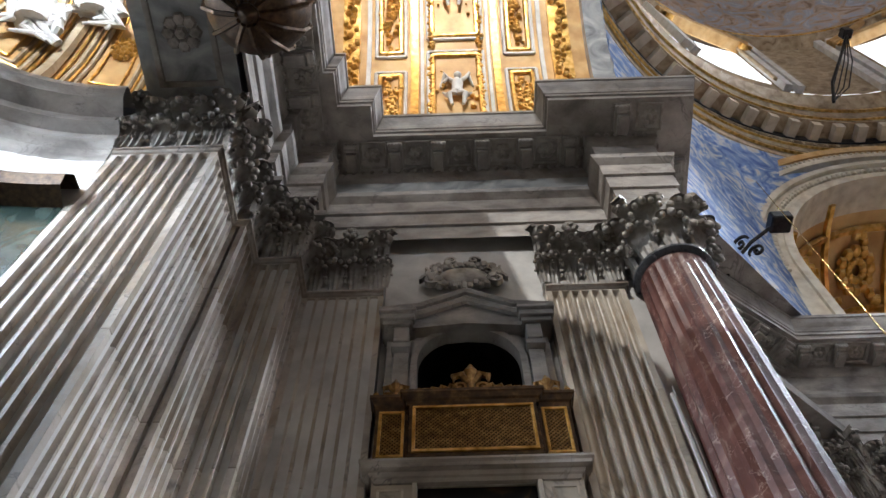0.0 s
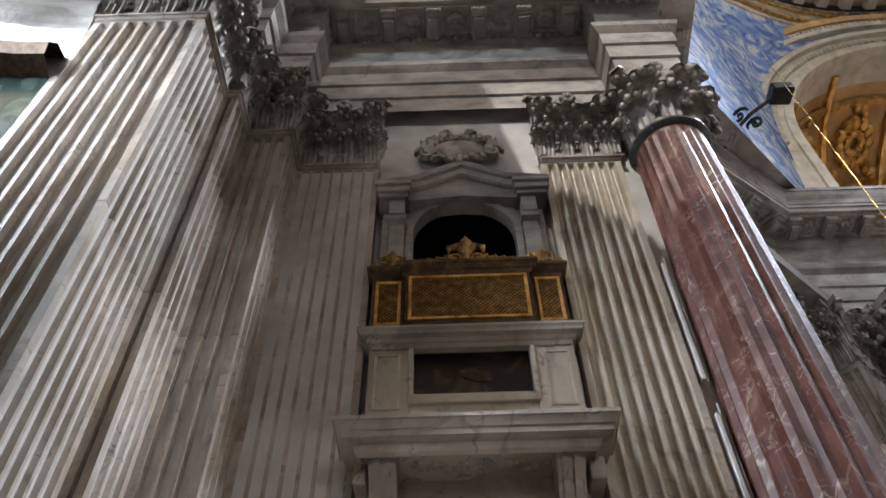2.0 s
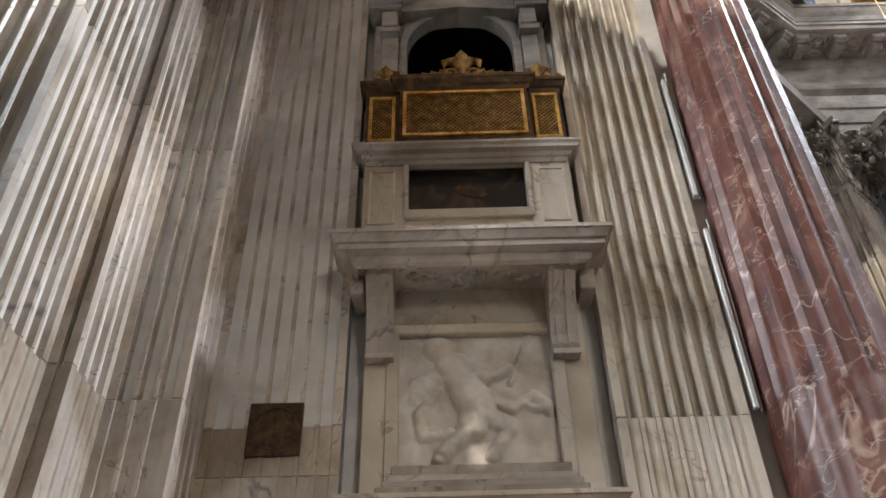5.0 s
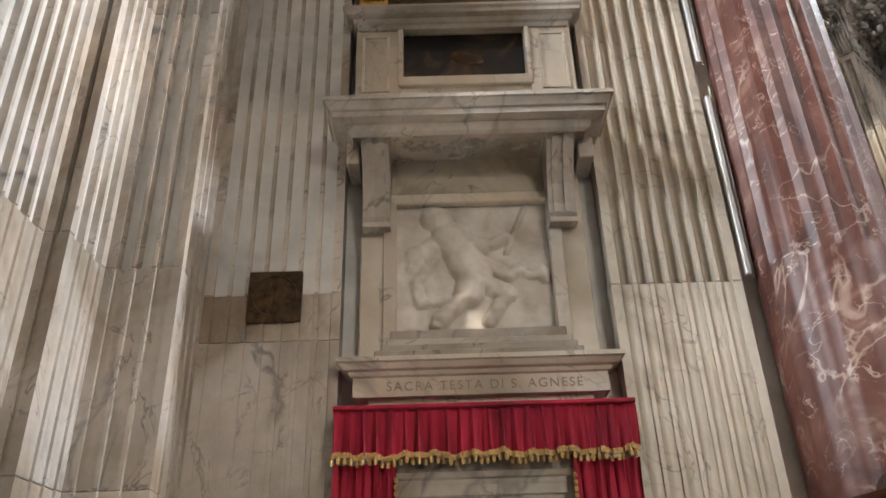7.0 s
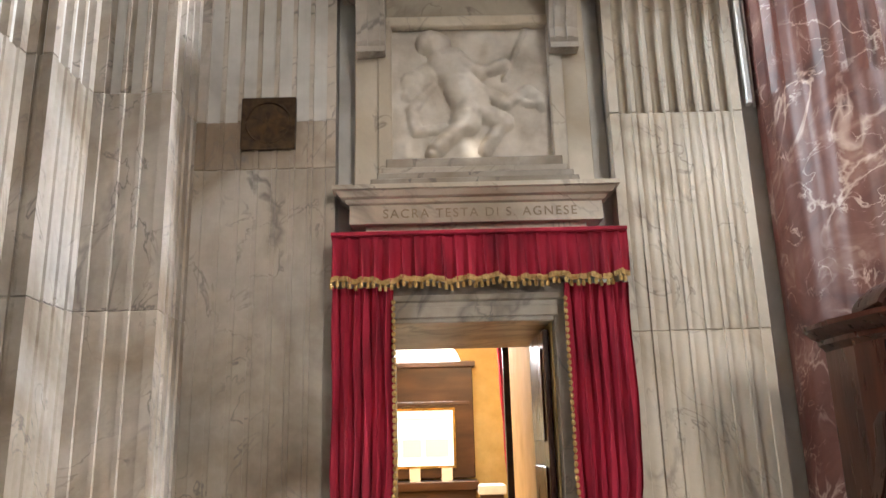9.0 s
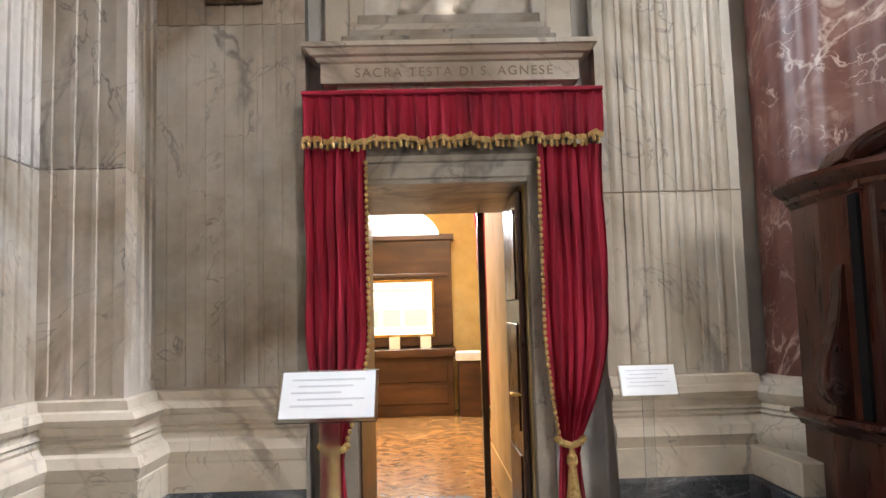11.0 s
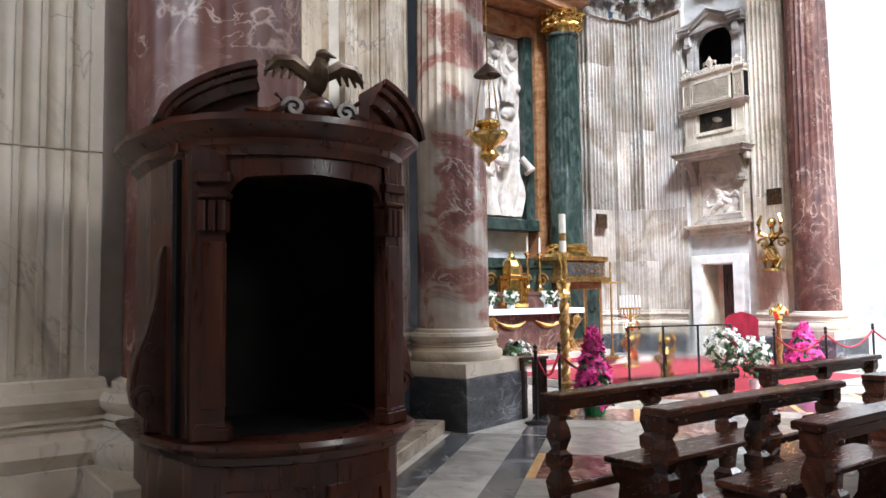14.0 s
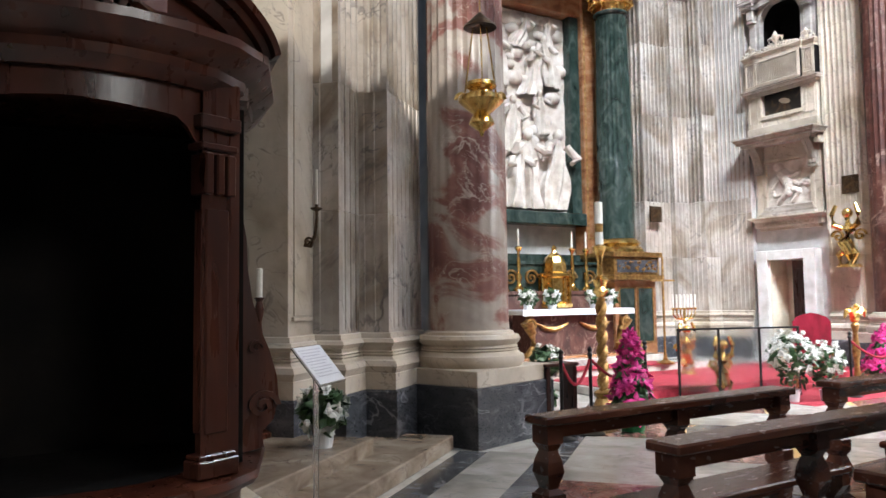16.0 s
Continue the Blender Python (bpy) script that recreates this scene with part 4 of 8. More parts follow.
for x0, x1, th, mat, lab in ((-1.72, -1.40, 0.10, GOLD, "gilded garland band"), (-1.26, -1.18, 0.08, WHITESTONE, "white stucco rib"), (-0.42, -0.28, 0.12, GOLD, "gilded rib"), (-0.24, -0.18, 0.07, WHITESTONE, "white stucco rib"),
                             (1.02, 1.08, 0.07, WHITESTONE, "white stucco rib"), (1.12, 1.26, 0.12, GOLD, "gilded rib"), (2.02, 2.10, 0.08, WHITESTONE, "white stucco rib"), (2.24, 2.62, 0.10, GOLD, "gilded garland band"), (2.9, 3.3, 0.22, FRIEZE, "dark edge arch")):
    bm = bmesh.new()
    arc_strip(bm, x0, x1, VR - th, 0.02, radians(110), 30, th - 0.005)
    solid("vault_rib", bm, mat, lab + " curving up the vault", "rib", kind="structure")
bm, bw = bmesh.new(), bmesh.new()


def on_vault(x, a, inn=0.0):
    return Vector((x, VY + (VR - inn) * math.cos(a), VZ + (VR - inn) * math.sin(a)))


for lo, hi, a0, a1 in ((-1.08, -0.52, 0.10, 0.42), (-1.08, -0.52, 0.50, 0.86), (-0.10, 0.94, 0.08, 0.52), (-0.10, 0.94, 0.58, 1.05), (1.36, 1.92, 0.10, 0.42), (1.36, 1.92, 0.50, 0.86)):
    for inset, mat_bm, rad in ((0.0, bw, 0.035), (0.09, bm, 0.05)):
        c = [(lo + inset, a0 + inset / 5), (lo + inset, a1 - inset / 5), (hi - inset, a1 - inset / 5), (hi - inset, a0 + inset / 5), (lo + inset, a0 + inset / 5)]
        for (xa, aa), (xb, ab) in zip(c, c[1:]):
            tube(mat_bm, [on_vault(xa + (xb - xa) * j / 4, aa + (ab - aa) * j / 4, 0.03) for j in range(5)], rad, 6)
    for k in range(70):
        xx, aa = random.gauss((lo + hi) / 2, (hi - lo) * 0.15), random.gauss((a0 + a1) / 2, (a1 - a0) * 0.2)
        if hi - lo > 0.8 and abs(xx - 0.42) < 0.22:
            continue
        blob(bm, on_vault(xx, aa, 0.04), random.uniform(0.02, 0.065), 6, 4)
for x in (-1.56, 2.43):
    for k in range(90):
        blob(bm, on_vault(x + random.uniform(-0.12, 0.12), 0.04 + k * 0.013, 0.12), random.uniform(0.05, 0.085), 6, 4)
for k in range(260):
    x = random.choice((-0.04, 0.88)) + random.uniform(-0.05, 0.05)
    blob(bm, on_vault(x, random.uniform(0.1, 1.0), 0.05), random.uniform(0.03, 0.055), 6, 4)
solid("vault_ornament", bm, GOLD, "gilded foliage and frames on the vault", "ornament", kind="stuff", smooth=True)
for a0 in (0.30, 0.82):
    tube(bw, [on_vault(0.42, a0 - 0.02, 0.12), on_vault(0.43, a0 + 0.02, 0.16), on_vault(0.42, a0 + 0.05, 0.13)], [0.09, 0.11, 0.06], 10)
    blob(bw, on_vault(0.44, a0 + 0.068, 0.16), 0.075, 10, 8)
    for e in (-1, 1):
        tube(bw, [on_vault(0.42 + e * 0.07, a0 + 0.042, 0.13), on_vault(0.42 + e * 0.17, a0 + 0.055, 0.15), on_vault(0.42 + e * 0.24, a0 + 0.085 * (1 if e > 0 else 0.4), 0.13)], [0.05, 0.042, 0.025], 8)
        tube(bw, [on_vault(0.42 + e * 0.05, a0 - 0.02, 0.13), on_vault(0.42 + e * 0.15, a0 - 0.045, 0.17), on_vault(0.42 + e * 0.10, a0 - 0.095, 0.12)], [0.07, 0.06, 0.03], 8)
        tube(bw, [on_vault(0.42 + e * 0.05, a0 + 0.04, 0.08), on_vault(0.42 + e * 0.22, a0 + 0.09, 0.07), on_vault(0.42 + e * 0.30, a0 + 0.03, 0.05)], [0.03, 0.07, 0.02], 8)
    tube(bw, [on_vault(0.16 + 0.075 * k, a0 - 0.015 - 0.02 * math.sin(k * 1.3), 0.10) for k in range(8)], [0.02, 0.04, 0.05, 0.045, 0.05, 0.045, 0.04, 0.015], 8)
solid("vault_stucco", bw, WHITESTONE, "white stucco figures and mouldings on the vault", "stucco", kind="stuff", smooth=True)

# ---- pendentives, dome ring, drum ----
RING_Z, RING_R = 21.6, 9.75
OCT = [(3.2, -5.9), (3.2, 4.9), (7.6, 9.2), (17.4, 9.6), (22.0, 4.6), (22.0, -5.6), (17.4, -10.3), (7.4, -10.3)]


def ring_at(p):
    d = Vector((p[0] - CX, p[1] - CY)).normalized()
    return Vector((CX + d.x * RING_R, CY + d.y * RING_R))


for k in range(8):
    a, b = Vector(OCT[k]), Vector(OCT[(k + 1) % 8])
    bm = bmesh.new()
    arm = k % 2 == 0
    n, rows = (110, 80) if k == 2 else (44, 30)
    ln = (b - a).length
    cr, cz = (5.6, 15.5) if k == 2 else (5.2, 13.6) if arm else (0.0, 13.3)
    grid = [[None] * (n + 1) for _ in range(rows + 1)]
    for j in range(rows + 1):
        t = j / rows
        z = 12.9 + (RING_Z - 12.9) * t
        for i in range(n + 1):
            p = a.lerp(b, i / n)
            q = p.lerp(ring_at(p), t ** 1.6)
            grid[j][i] = bm.verts.new((q.x, q.y, z))
    for j in range(rows):
        for i in range(n):
            s = (i + 0.5) / n * ln - ln / 2 + 0.0
            z = 12.9 + (RING_Z - 12.9) * (j + 0.5) / rows
            if math.hypot(s, max(0, z - cz)) < cr - 0.12:
                continue
            bm.faces.new((grid[j][i], grid[j][i + 1], grid[j + 1][i + 1], grid[j + 1][i]))
    loose = [v for v in bm.verts if not v.link_faces]
    bmesh.ops.delete(bm, geom=loose, context="VERTS")
    solid("pendentive", bm, BLUEFRESCO, "blue frescoed pendentive under the dome", "pendentive", kind="structure", smooth=True)
bm = bmesh.new()
RINGPROF = [(9.9, 21.3), (9.75, 21.4), (9.7, 21.6), (9.6, 21.7), (9.6, 22.2), (9.5, 22.25), (9.5, 22.6), (8.95, 22.65), (8.95, 22.9), (8.8, 23.05), (8.8, 23.15), (9.0, 23.5), (8.6, 24.0)]
lathe(bm, RINGPROF, 96, CX, CY, 0, 2 * math.pi)
bmesh.ops.delete(bm, geom=[f for f in bm.faces if len(f.verts) > 4], context="FACES")
solid("dome_cornice", bm, TANSTUCCO, "round stucco cornice at the foot of the dome", "cornice", kind="structure", smooth=True)
bm = bmesh.new()
for k in range(84):
    a = 2 * math.pi * k / 84
    m = Matrix.Translation((CX, CY, 0)) @ Matrix.Rotation(a, 4, "Z")
    for v in box(bm, 8.98, 9.48, -0.14, 0.14, 22.36, 22.64):
        v.co = m @ v.co
solid("dome_modillions", bm, STUCCO, "cream brackets under the dome cornice", "bracket", kind="stuff")
bm = bmesh.new()
for k in range(8):
    a0, a1 = radians(45 * k + 13), radians(45 * k + 32)
    lathe(bm, [(8.6, 24.0), (8.6, 28.8)], 3, CX, CY, radians(45 * k - 13), a0)
    lathe(bm, [(8.6, 24.0), (8.6, 24.6)], 6, CX, CY, a0, a1)
    lathe(bm, [(8.6, 28.0), (8.6, 28.8)], 6, CX, CY, a0, a1)
lathe(bm, [(8.6, 28.8), (8.2, 29.0), (8.2, 29.4), (8.5, 29.5)], 64, CX, CY)
bmesh.ops.delete(bm, geom=[f for f in bm.faces if len(f.verts) > 4], context="FACES")
solid("dome_drum", bm, TANSTUCCO, "tan stucco drum with tall windows", "wall", kind="structure")
bm = bmesh.new()
for k in range(8):
    for off in (-11.5, -8.8, 8.8, 11.5):
        a = radians(45 * k + off)
        m = Matrix.Translation((CX, CY, 0)) @ Matrix.Rotation(a, 4, "Z")
        for v in box(bm, 8.36, 8.6, -0.12, 0.12, 24.0, 28.8):
            v.co = m @ v.co
solid("drum_pilasters", bm, WHITESTONE, "white stucco pilasters between the drum windows", "pilaster", kind="stuff")
# dark ring painted in for the shade of the gaps between brackets
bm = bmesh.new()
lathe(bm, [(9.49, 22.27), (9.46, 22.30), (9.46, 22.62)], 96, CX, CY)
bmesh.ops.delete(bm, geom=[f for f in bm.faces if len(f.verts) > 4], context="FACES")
solid("dome_band", bm, IRON, "dark band for the shade behind the dome cornice brackets", "moulding", kind="structure", smooth=True)
for r, z, t in ((8.80, 23.10, 0.07), (8.93, 22.78, 0.05), (9.58, 22.02, 0.06), (9.68, 21.62, 0.07), (8.25, 29.2, 0.09)):
    bm = bmesh.new()
    lathe(bm, [(r, z - t), (r - t, z - t * 0.5), (r - t, z + t * 0.5), (r, z + t)], 96, CX, CY)
    bmesh.ops.delete(bm, geom=[f for f in bm.faces if len(f.verts) > 4], context="FACES")
    solid("gilt_ring", bm, GOLD, "thin gilded moulding round the dome", "moulding", kind="structure", smooth=True)
bm = bmesh.new()
for k in range(168):
    a = 2 * math.pi * k / 168
    blob(bm, (CX + 9.56 * math.cos(a), CY + 9.56 * math.sin(a), 22.20), 0.085, 6, 4)
solid("dome_beading", bm, TANSTUCCO, "carved beading under the dome brackets", "moulding", kind="stuff", smooth=True)
for k in range(8):
    hood = thing("drum_window_hood", "gilded stucco hood and frame round a drum window", "window frame", Matrix.Translation((CX, CY, 0)) @ Matrix.Rotation(radians(45 * k + 22.5), 4, "Z"), "drum window hoods", "structure")
    for e in (-1, 1):
        a, b = sorted((e * 1.36, e * 1.66))
        part("jamb", boxes((8.24, 8.36, a, b, 24.6, 28.0), bevel=0.03), TANSTUCCO, hood)
    part("lintel", boxes((8.05, 8.5, -1.75, 1.75, 27.95, 28.2), bevel=0.04), OCHRE, hood)
    for e in (-1, 1):
        part("gable", tube(bmesh.new(), [(8.16, e * 1.80, 28.25), (8.2, e * 1.0, 28.55), (8.2, e * 0.35, 28.95)], [0.14, 0.16, 0.12], 8), OCHRE, hood)
        bm = bmesh.new()
        scroll(bm, (8.15, e * 1.5, 27.7), (0, e, 0), (0, 0, 1), 0.26, 1.6, 0.20, 0.08)
        part("scroll", bm, GOLD, hood)
bm = bmesh.new()
lathe(bm, [(8.75, 24.0), (8.75, 28.8)], 64, CX, CY)
bmesh.ops.delete(bm, geom=[f for f in bm.faces if len(f.verts) > 4], context="FACES")
solid("drum_glazing", bm, WINDOW, "bright daylit glazing of the drum windows", "window", kind="structure", smooth=True)
bm = bmesh.new()
lathe(bm, [(8.5 * math.cos(a * math.pi / 32), 29.4 + 9.5 * math.sin(a * math.pi / 32)) for a in range(16)] + [(0.0, 38.9)], 64, CX, CY)
bmesh.ops.delete(bm, geom=[f for f in bm.faces if len(f.verts) > 4], context="FACES")
solid("dome", bm, FRESCO, "faded frescoed dome", "dome", kind="structure", smooth=True)
# vaults that close the other arms
bm = bmesh.new()
for m in (Matrix.Translation((2 * CX, 2 * CY, 0)) @ Matrix.Rotation(math.pi, 4, "Z"), Matrix.Translation((12.2, -13.2, 0)) @ Matrix.Rotation(math.pi / 2, 4, "Z")):
    old = set(bm.verts)
    arc_strip(bm, -4.5, 3.3, VR, 0.0, math.pi, 20)
    box(bm, -4.8, -4.5, -6, 6, 13.0, 19.5)
    for v in bm.verts:
        if v not in old:
            v.co = m @ v.co
solid("far_vaults", bm, OCHRE, "gilded vaults over the other arms", "vault", kind="structure")

# ---- diagonal niche between the red columns ----
MU = Vector((COL2[0] - COL1[0], COL2[1] - COL1[1])).normalized()
MN = Vector((MU.y, -MU.x))
MM = Vector(((COL1[0] + COL2[0]) / 2, (COL1[1] + COL2[1]) / 2))
NICHE = Matrix(((MU.x, -MN.x, 0, MM.x), (MU.y, -MN.y, 0, MM.y), (0, 0, 1, 0), (0, 0, 0, 1)))   # local x along, -y into the room


def P(s, d):
    q = MM + MU * s + MN * d
    return (q.x, q.y)


for e in (1, -1):
    def Q(s, d):
        return P(s * e, d)
    faces = [(Q(2.02, -0.95), Q(2.02, -0.60), 2, False, False), (Q(2.02, -0.60), Q(3.05, -0.60), 7, True, False)] if e > 0 else [(P(-3.05, -0.60), P(-2.02, -0.60), 7, False, True), (P(-2.02, -0.60), P(-2.02, -0.95), 2, False, False)]
    pilaster("pilaster", faces, "fluted pale marble pilaster beside the diagonal altar", MARBLE)
    faces = [(Q(1.52, -1.25), Q(1.52, -0.95), 1, False, False), (Q(1.52, -0.95), Q(2.02, -0.95), 3, True, False)] if e > 0 else [(P(-2.02, -0.95), P(-1.52, -0.95), 3, False, True), (P(-1.52, -0.95), P(-1.52, -1.25), 1, False, False)]
    pilaster("pilaster", faces, "stepped fluted marble pilaster beside the diagonal altar", MARBLE)
    path = [Q(1.0, -1.9), Q(1.0, -1.25), Q(1.52, -1.25), Q(1.52, -0.95), Q(2.02, -0.95), Q(2.02, -0.60), Q(3.05, -0.60)]
    if e < 0:
        path.reverse()
    moulding("niche_base", path, BASE, MARBLE_WARM, "moulded white base beside the diagonal altar", "base")
    moulding("niche_plinth", path, [(0.145, 0.0), (0.145, 0.62), (0.13, 0.648)], DARKMARBLE, "dark marble plinth beside the diagonal altar", "plinth")
    x0, x1 = sorted((1.0 * e, 1.52 * e))
    o = solid("niche_jamb", boxes((x0, x1, 1.25, 2.4, ZB, 11.0), (x0 + 0.10, x1 - 0.10, 1.235, 1.25, 1.45, 6.5), (x0 + 0.06, x1 - 0.06, 1.215, 1.25, 1.40, 1.44), bevel=0.004), MARBLE_WARM, "warm panelled marble jamb of the niche", "wall", kind="structure")
    o.matrix_world = NICHE
    x0, x1 = sorted((1.55 * e, 3.2 * e))
    o = solid("niche_wall", boxes((x0, x1, 1.0, 2.4, 0, 13.0)), PLASTER, "pale marble wall behind the niche pilasters", "wall", kind="structure")
    o.matrix_world = NICHE
    x0, x1 = sorted((0.62 * e, 1.0 * e))
    o = solid("niche_strip", boxes((x0, x1, 1.85, 2.4, 0, 11.0)), GREENMARBLE, "dark green marble strip inside the niche", "wall", kind="structure")
    o.matrix_world = NICHE
o = solid("niche_back", boxes((-1.0, 1.0, 2.4, 2.6, 0, 13.0)), REDSLATE, "dark red marble wall at the back of the niche", "wall", kind="structure")
o.matrix_world = NICHE
bm = boxes((-1.75, 1.04, 0.36, 1.9, 0.0, 0.30), (-2.3, 2.14, -0.08, 1.2, 0.0, 0.155), bevel=0.012)
o = solid("niche_steps", bm, STEPSTONE, "two worn brown marble steps before the diagonal altar", "step", kind="structure")
o.matrix_world = NICHE
o = solid("niche_ceiling", boxes((-2.9, 2.9, 0.56, 2.6, 10.43, 10.7)), CORNICE, "grey stone ceiling of the niche", "ceiling", kind="structure")
o.matrix_world = NICHE
# arch and gilded half dome over the niche


def arch_ring(bm, r0, r1, y0, y1, cz, n=48, a0=0.0, a1=math.pi):
    rows = []
    for k in range(n + 1):
        a = a0 + (a1 - a0) * k / n
        rows.append([bm.verts.new((r * math.cos(a), y, cz + r * math.sin(a))) for r, y in ((r0, y0), (r1, y0), (r1, y1), (r0, y1))])
    for p, q in zip(rows, rows[1:]):
        for j in range(4):
            bm.faces.new((p[j], p[(j + 1) % 4], q[(j + 1) % 4], q[j]))
    bm.faces.new(rows[0]); bm.faces.new(list(reversed(rows[-1])))


NZ = 13.3
ARM = Matrix.Translation((12.41, 9.0, 15.5))
for r0, r1, y0, mat, lab in ((6.02, 6.30, -0.16, OCHRE, "gilded outer moulding"), (5.80, 6.02, -0.05, STUCCO, "cream beaded band"), (5.62, 5.80, -0.16, STUCCO, "cream moulding"), (5.27, 5.62, 0.06, BLUEFRESCO, "blue frescoed band"), (5.10, 5.27, -0.20, STUCCO, "cream moulding"), (4.66, 5.10, -0.06, STUCCO, "cream carved band"), (4.46, 4.66, -0.14, STUCCO, "cream inner moulding")):
    bm = bmesh.new()
    arch_ring(bm, r0, r1, y0, 0.9, 0.0)
    for s in (-1, 1):
        a, b = sorted((s * r0, s * r1))
        box(bm, a, b, y0, 0.9, -2.6, 0.0)
    o = solid("arm_arch", bm, mat, lab + " of the great arch over the altar arm", "arch", kind="structure")
    o.matrix_world = ARM
bm = bmesh.new()
for r, n, sz in ((5.91, 110, 0.085), (4.88, 90, 0.09)):
    for k in range(n):
        a = (k + 0.5) * math.pi / n
        blob(bm, (r * math.cos(a), -0.08, r * math.sin(a)), sz, 6, 4)
o = solid("arch_beading", bm, STUCCO, "row of cream stucco beads on the great arch", "ornament", kind="stuff", smooth=True)
o.matrix_world = ARM
CONCH = ARM @ Matrix.Diagonal((4.5 / 2.1, 2.9, 4.5 / 2.1, 1.0)) @ Matrix.Translation((0, -0.35, -NZ))
bm = bmesh.new()
lo, hi = [], []
for k in range(25):
    a = math.pi * k / 24
    x, y = 4.5 * math.cos(a), 0.5 + 5.4 * math.sin(a)
    lo.append(bm.verts.new((x, y, -2.6)))
    hi.append(bm.verts.new((x, y, 0.05)))
for k in range(24):
    bm.faces.new((lo[k], lo[k + 1], hi[k + 1], hi[k]))
o = solid("apse_wall_upper", bm, STUCCO, "curved stucco wall under the gilded half dome", "wall", kind="structure", smooth=True)
o.matrix_world = ARM
bm = bmesh.new()
rows = []
for i in range(13):
    e = i * math.pi / 24
    rows.append([bm.verts.new((2.1 * math.cos(a) * math.cos(e), 0.5 + 1.9 * math.sin(e), NZ + 2.1 * math.sin(a) * math.cos(e))) for a in (k * math.pi / 32 for k in range(33))])
for p, q in zip(rows, rows[1:]):
    for j in range(32):
        bm.faces.new((p[j], p[j + 1], q[j + 1], q[j]))
o = solid("apse_half_dome", bm, OCHRE, "ochre and gold half dome over the altar arm", "vault", kind="structure", smooth=True)
o.matrix_world = CONCH
bm = bmesh.new()


def conch(a, e, inn=0.03):
    return Vector(((2.1 - inn) * math.cos(a) * math.cos(e), 0.5 + (1.9 - inn) * math.sin(e), NZ + (2.1 - inn) * math.sin(a) * math.cos(e)))


for k in range(7):
    a = 0.12 + k * (math.pi - 0.24) / 6
    tube(bm, [conch(a, e * 0.13) for e in range(11)], 0.05, 6)
for e in (0.18, 0.62, 1.0):
    tube(bm, [conch(k * math.pi / 24, e) for k in range(25)], 0.045, 6)
for k in range(6):
    a = 0.12 + (k + 0.5) * (math.pi - 0.24) / 6
    for j in range(12):
        b = j * math.pi / 6
        blob(bm, conch(a + 0.12 * math.cos(b), 0.40 + 0.11 * math.sin(b), 0.06), 0.075, 6, 4)
        blob(bm, conch(a + 0.06 * math.cos(b), 0.40 + 0.055 * math.sin(b), 0.08), 0.05, 6, 4)
    for j in range(16):
        blob(bm, conch(a + random.uniform(-0.2, 0.2), random.choice((0.24, 0.56, 0.75, 0.9)) + random.uniform(-0.03, 0.03), 0.04), random.uniform(0.04, 0.07), 6, 4)
o = solid("half_dome_gilding", bm, GOLD, "gilded rosettes and ribs in the half dome", "ornament", kind="stuff", smooth=True)
o.matrix_world = CONCH

# ---- the reliquary monument in the bay ----
XM = 0.335


def slab_profile(bm, x0, x1, yback, rows):
    """A bracketed shelf: rows of (projection in front of yback, z), returning on both ends."""
    sweep(bm, [(x0, yback + 0.001), (x0, yback), (x1, yback), (x1, yback + 0.001)], [(0, rows[0][1])] + rows + [(0, rows[-1][1])], ends=False)


mon = thing("wall_monument", "tiered marble reliquary monument with a gilded grille", "monument")
YK = YW + 0.16
# inscription shelf
bm = bmesh.new()
box(bm, XM - 0.83, XM + 0.82, 4.875, YK, 3.166, 3.30)
sweep(bm, [(XM - 0.84, YK), (XM - 0.84, 4.86), (XM + 0.83, 4.86), (XM + 0.83, YK)], [(0, 3.165), (0.0, 3.29), (0.02, 3.30), (0.03, 3.325), (0.06, 3.335), (0.085, 3.37), (0.105, 3.375), (0.105, 3.405), (0, 3.41)])
box(bm, XM - 0.74, XM + 0.73, 4.92, YK, 3.09, 3.165)
shelf = part("inscription_shelf", bm, MARBLE_WARM, mon, "cream marble shelf with cut lettering")
font = bpy.data.curves.new("inscription", "FONT")
font.body, font.size, font.extrude, font.align_x, font.space_character = "SACRA TESTA DI S. AGNESE", 0.086, 0.002, "CENTER", 1.22
tmp = bpy.data.objects.new("inscription", font)
scene.collection.objects.link(tmp)
me = bpy.data.meshes.new_from_object(tmp.evaluated_get(bpy.context.evaluated_depsgraph_get()))
bpy.data.objects.remove(tmp)
me.materials.append(LETTER)
txt = new("inscription", me)
txt.parent = shelf
txt.matrix_world = Matrix.Translation((XM + 0.02, 4.857, 3.20)) @ Matrix.Rotation(math.pi / 2, 4, "X")
# relief frame
bm = boxes((XM - 0.82, XM - 0.60, 4.97, YK, 3.41, 5.1), (XM + 0.60, XM + 0.82, 4.97, YK, 3.41, 5.1), (XM - 0.60, XM + 0.60, 4.985, YK, 4.70, 5.1), bevel=0.006)
box(bm, XM - 0.66, XM - 0.56, 4.95, YK, 3.42, 4.72, 0.01)
box(bm, XM + 0.55, XM + 0.65, 4.95, YK, 3.42, 4.72, 0.01)
box(bm, XM - 0.66, XM + 0.65, 4.95, YK, 4.66, 4.74, 0.01)
pieces("frame_moulding", bm, MARBLE_WARM, mon, "moulded cream marble frame")
bm = bmesh.new()
box(bm, XM - 0.70, XM + 0.69, 4.84, YK, 3.41, 3.47, 0.006)
for k, (w, y, z0, z1) in enumerate(((0.66, 4.87, 3.47, 3.52), (0.63, 4.90, 3.52, 3.57), (0.60, 4.92, 3.57, 3.64))):
    box(bm, XM - w, XM + w, y, YK, z0, z1, 0.006)
pieces("sill_step", bm, MARBLE, mon, "stepped marble sill under the relief")
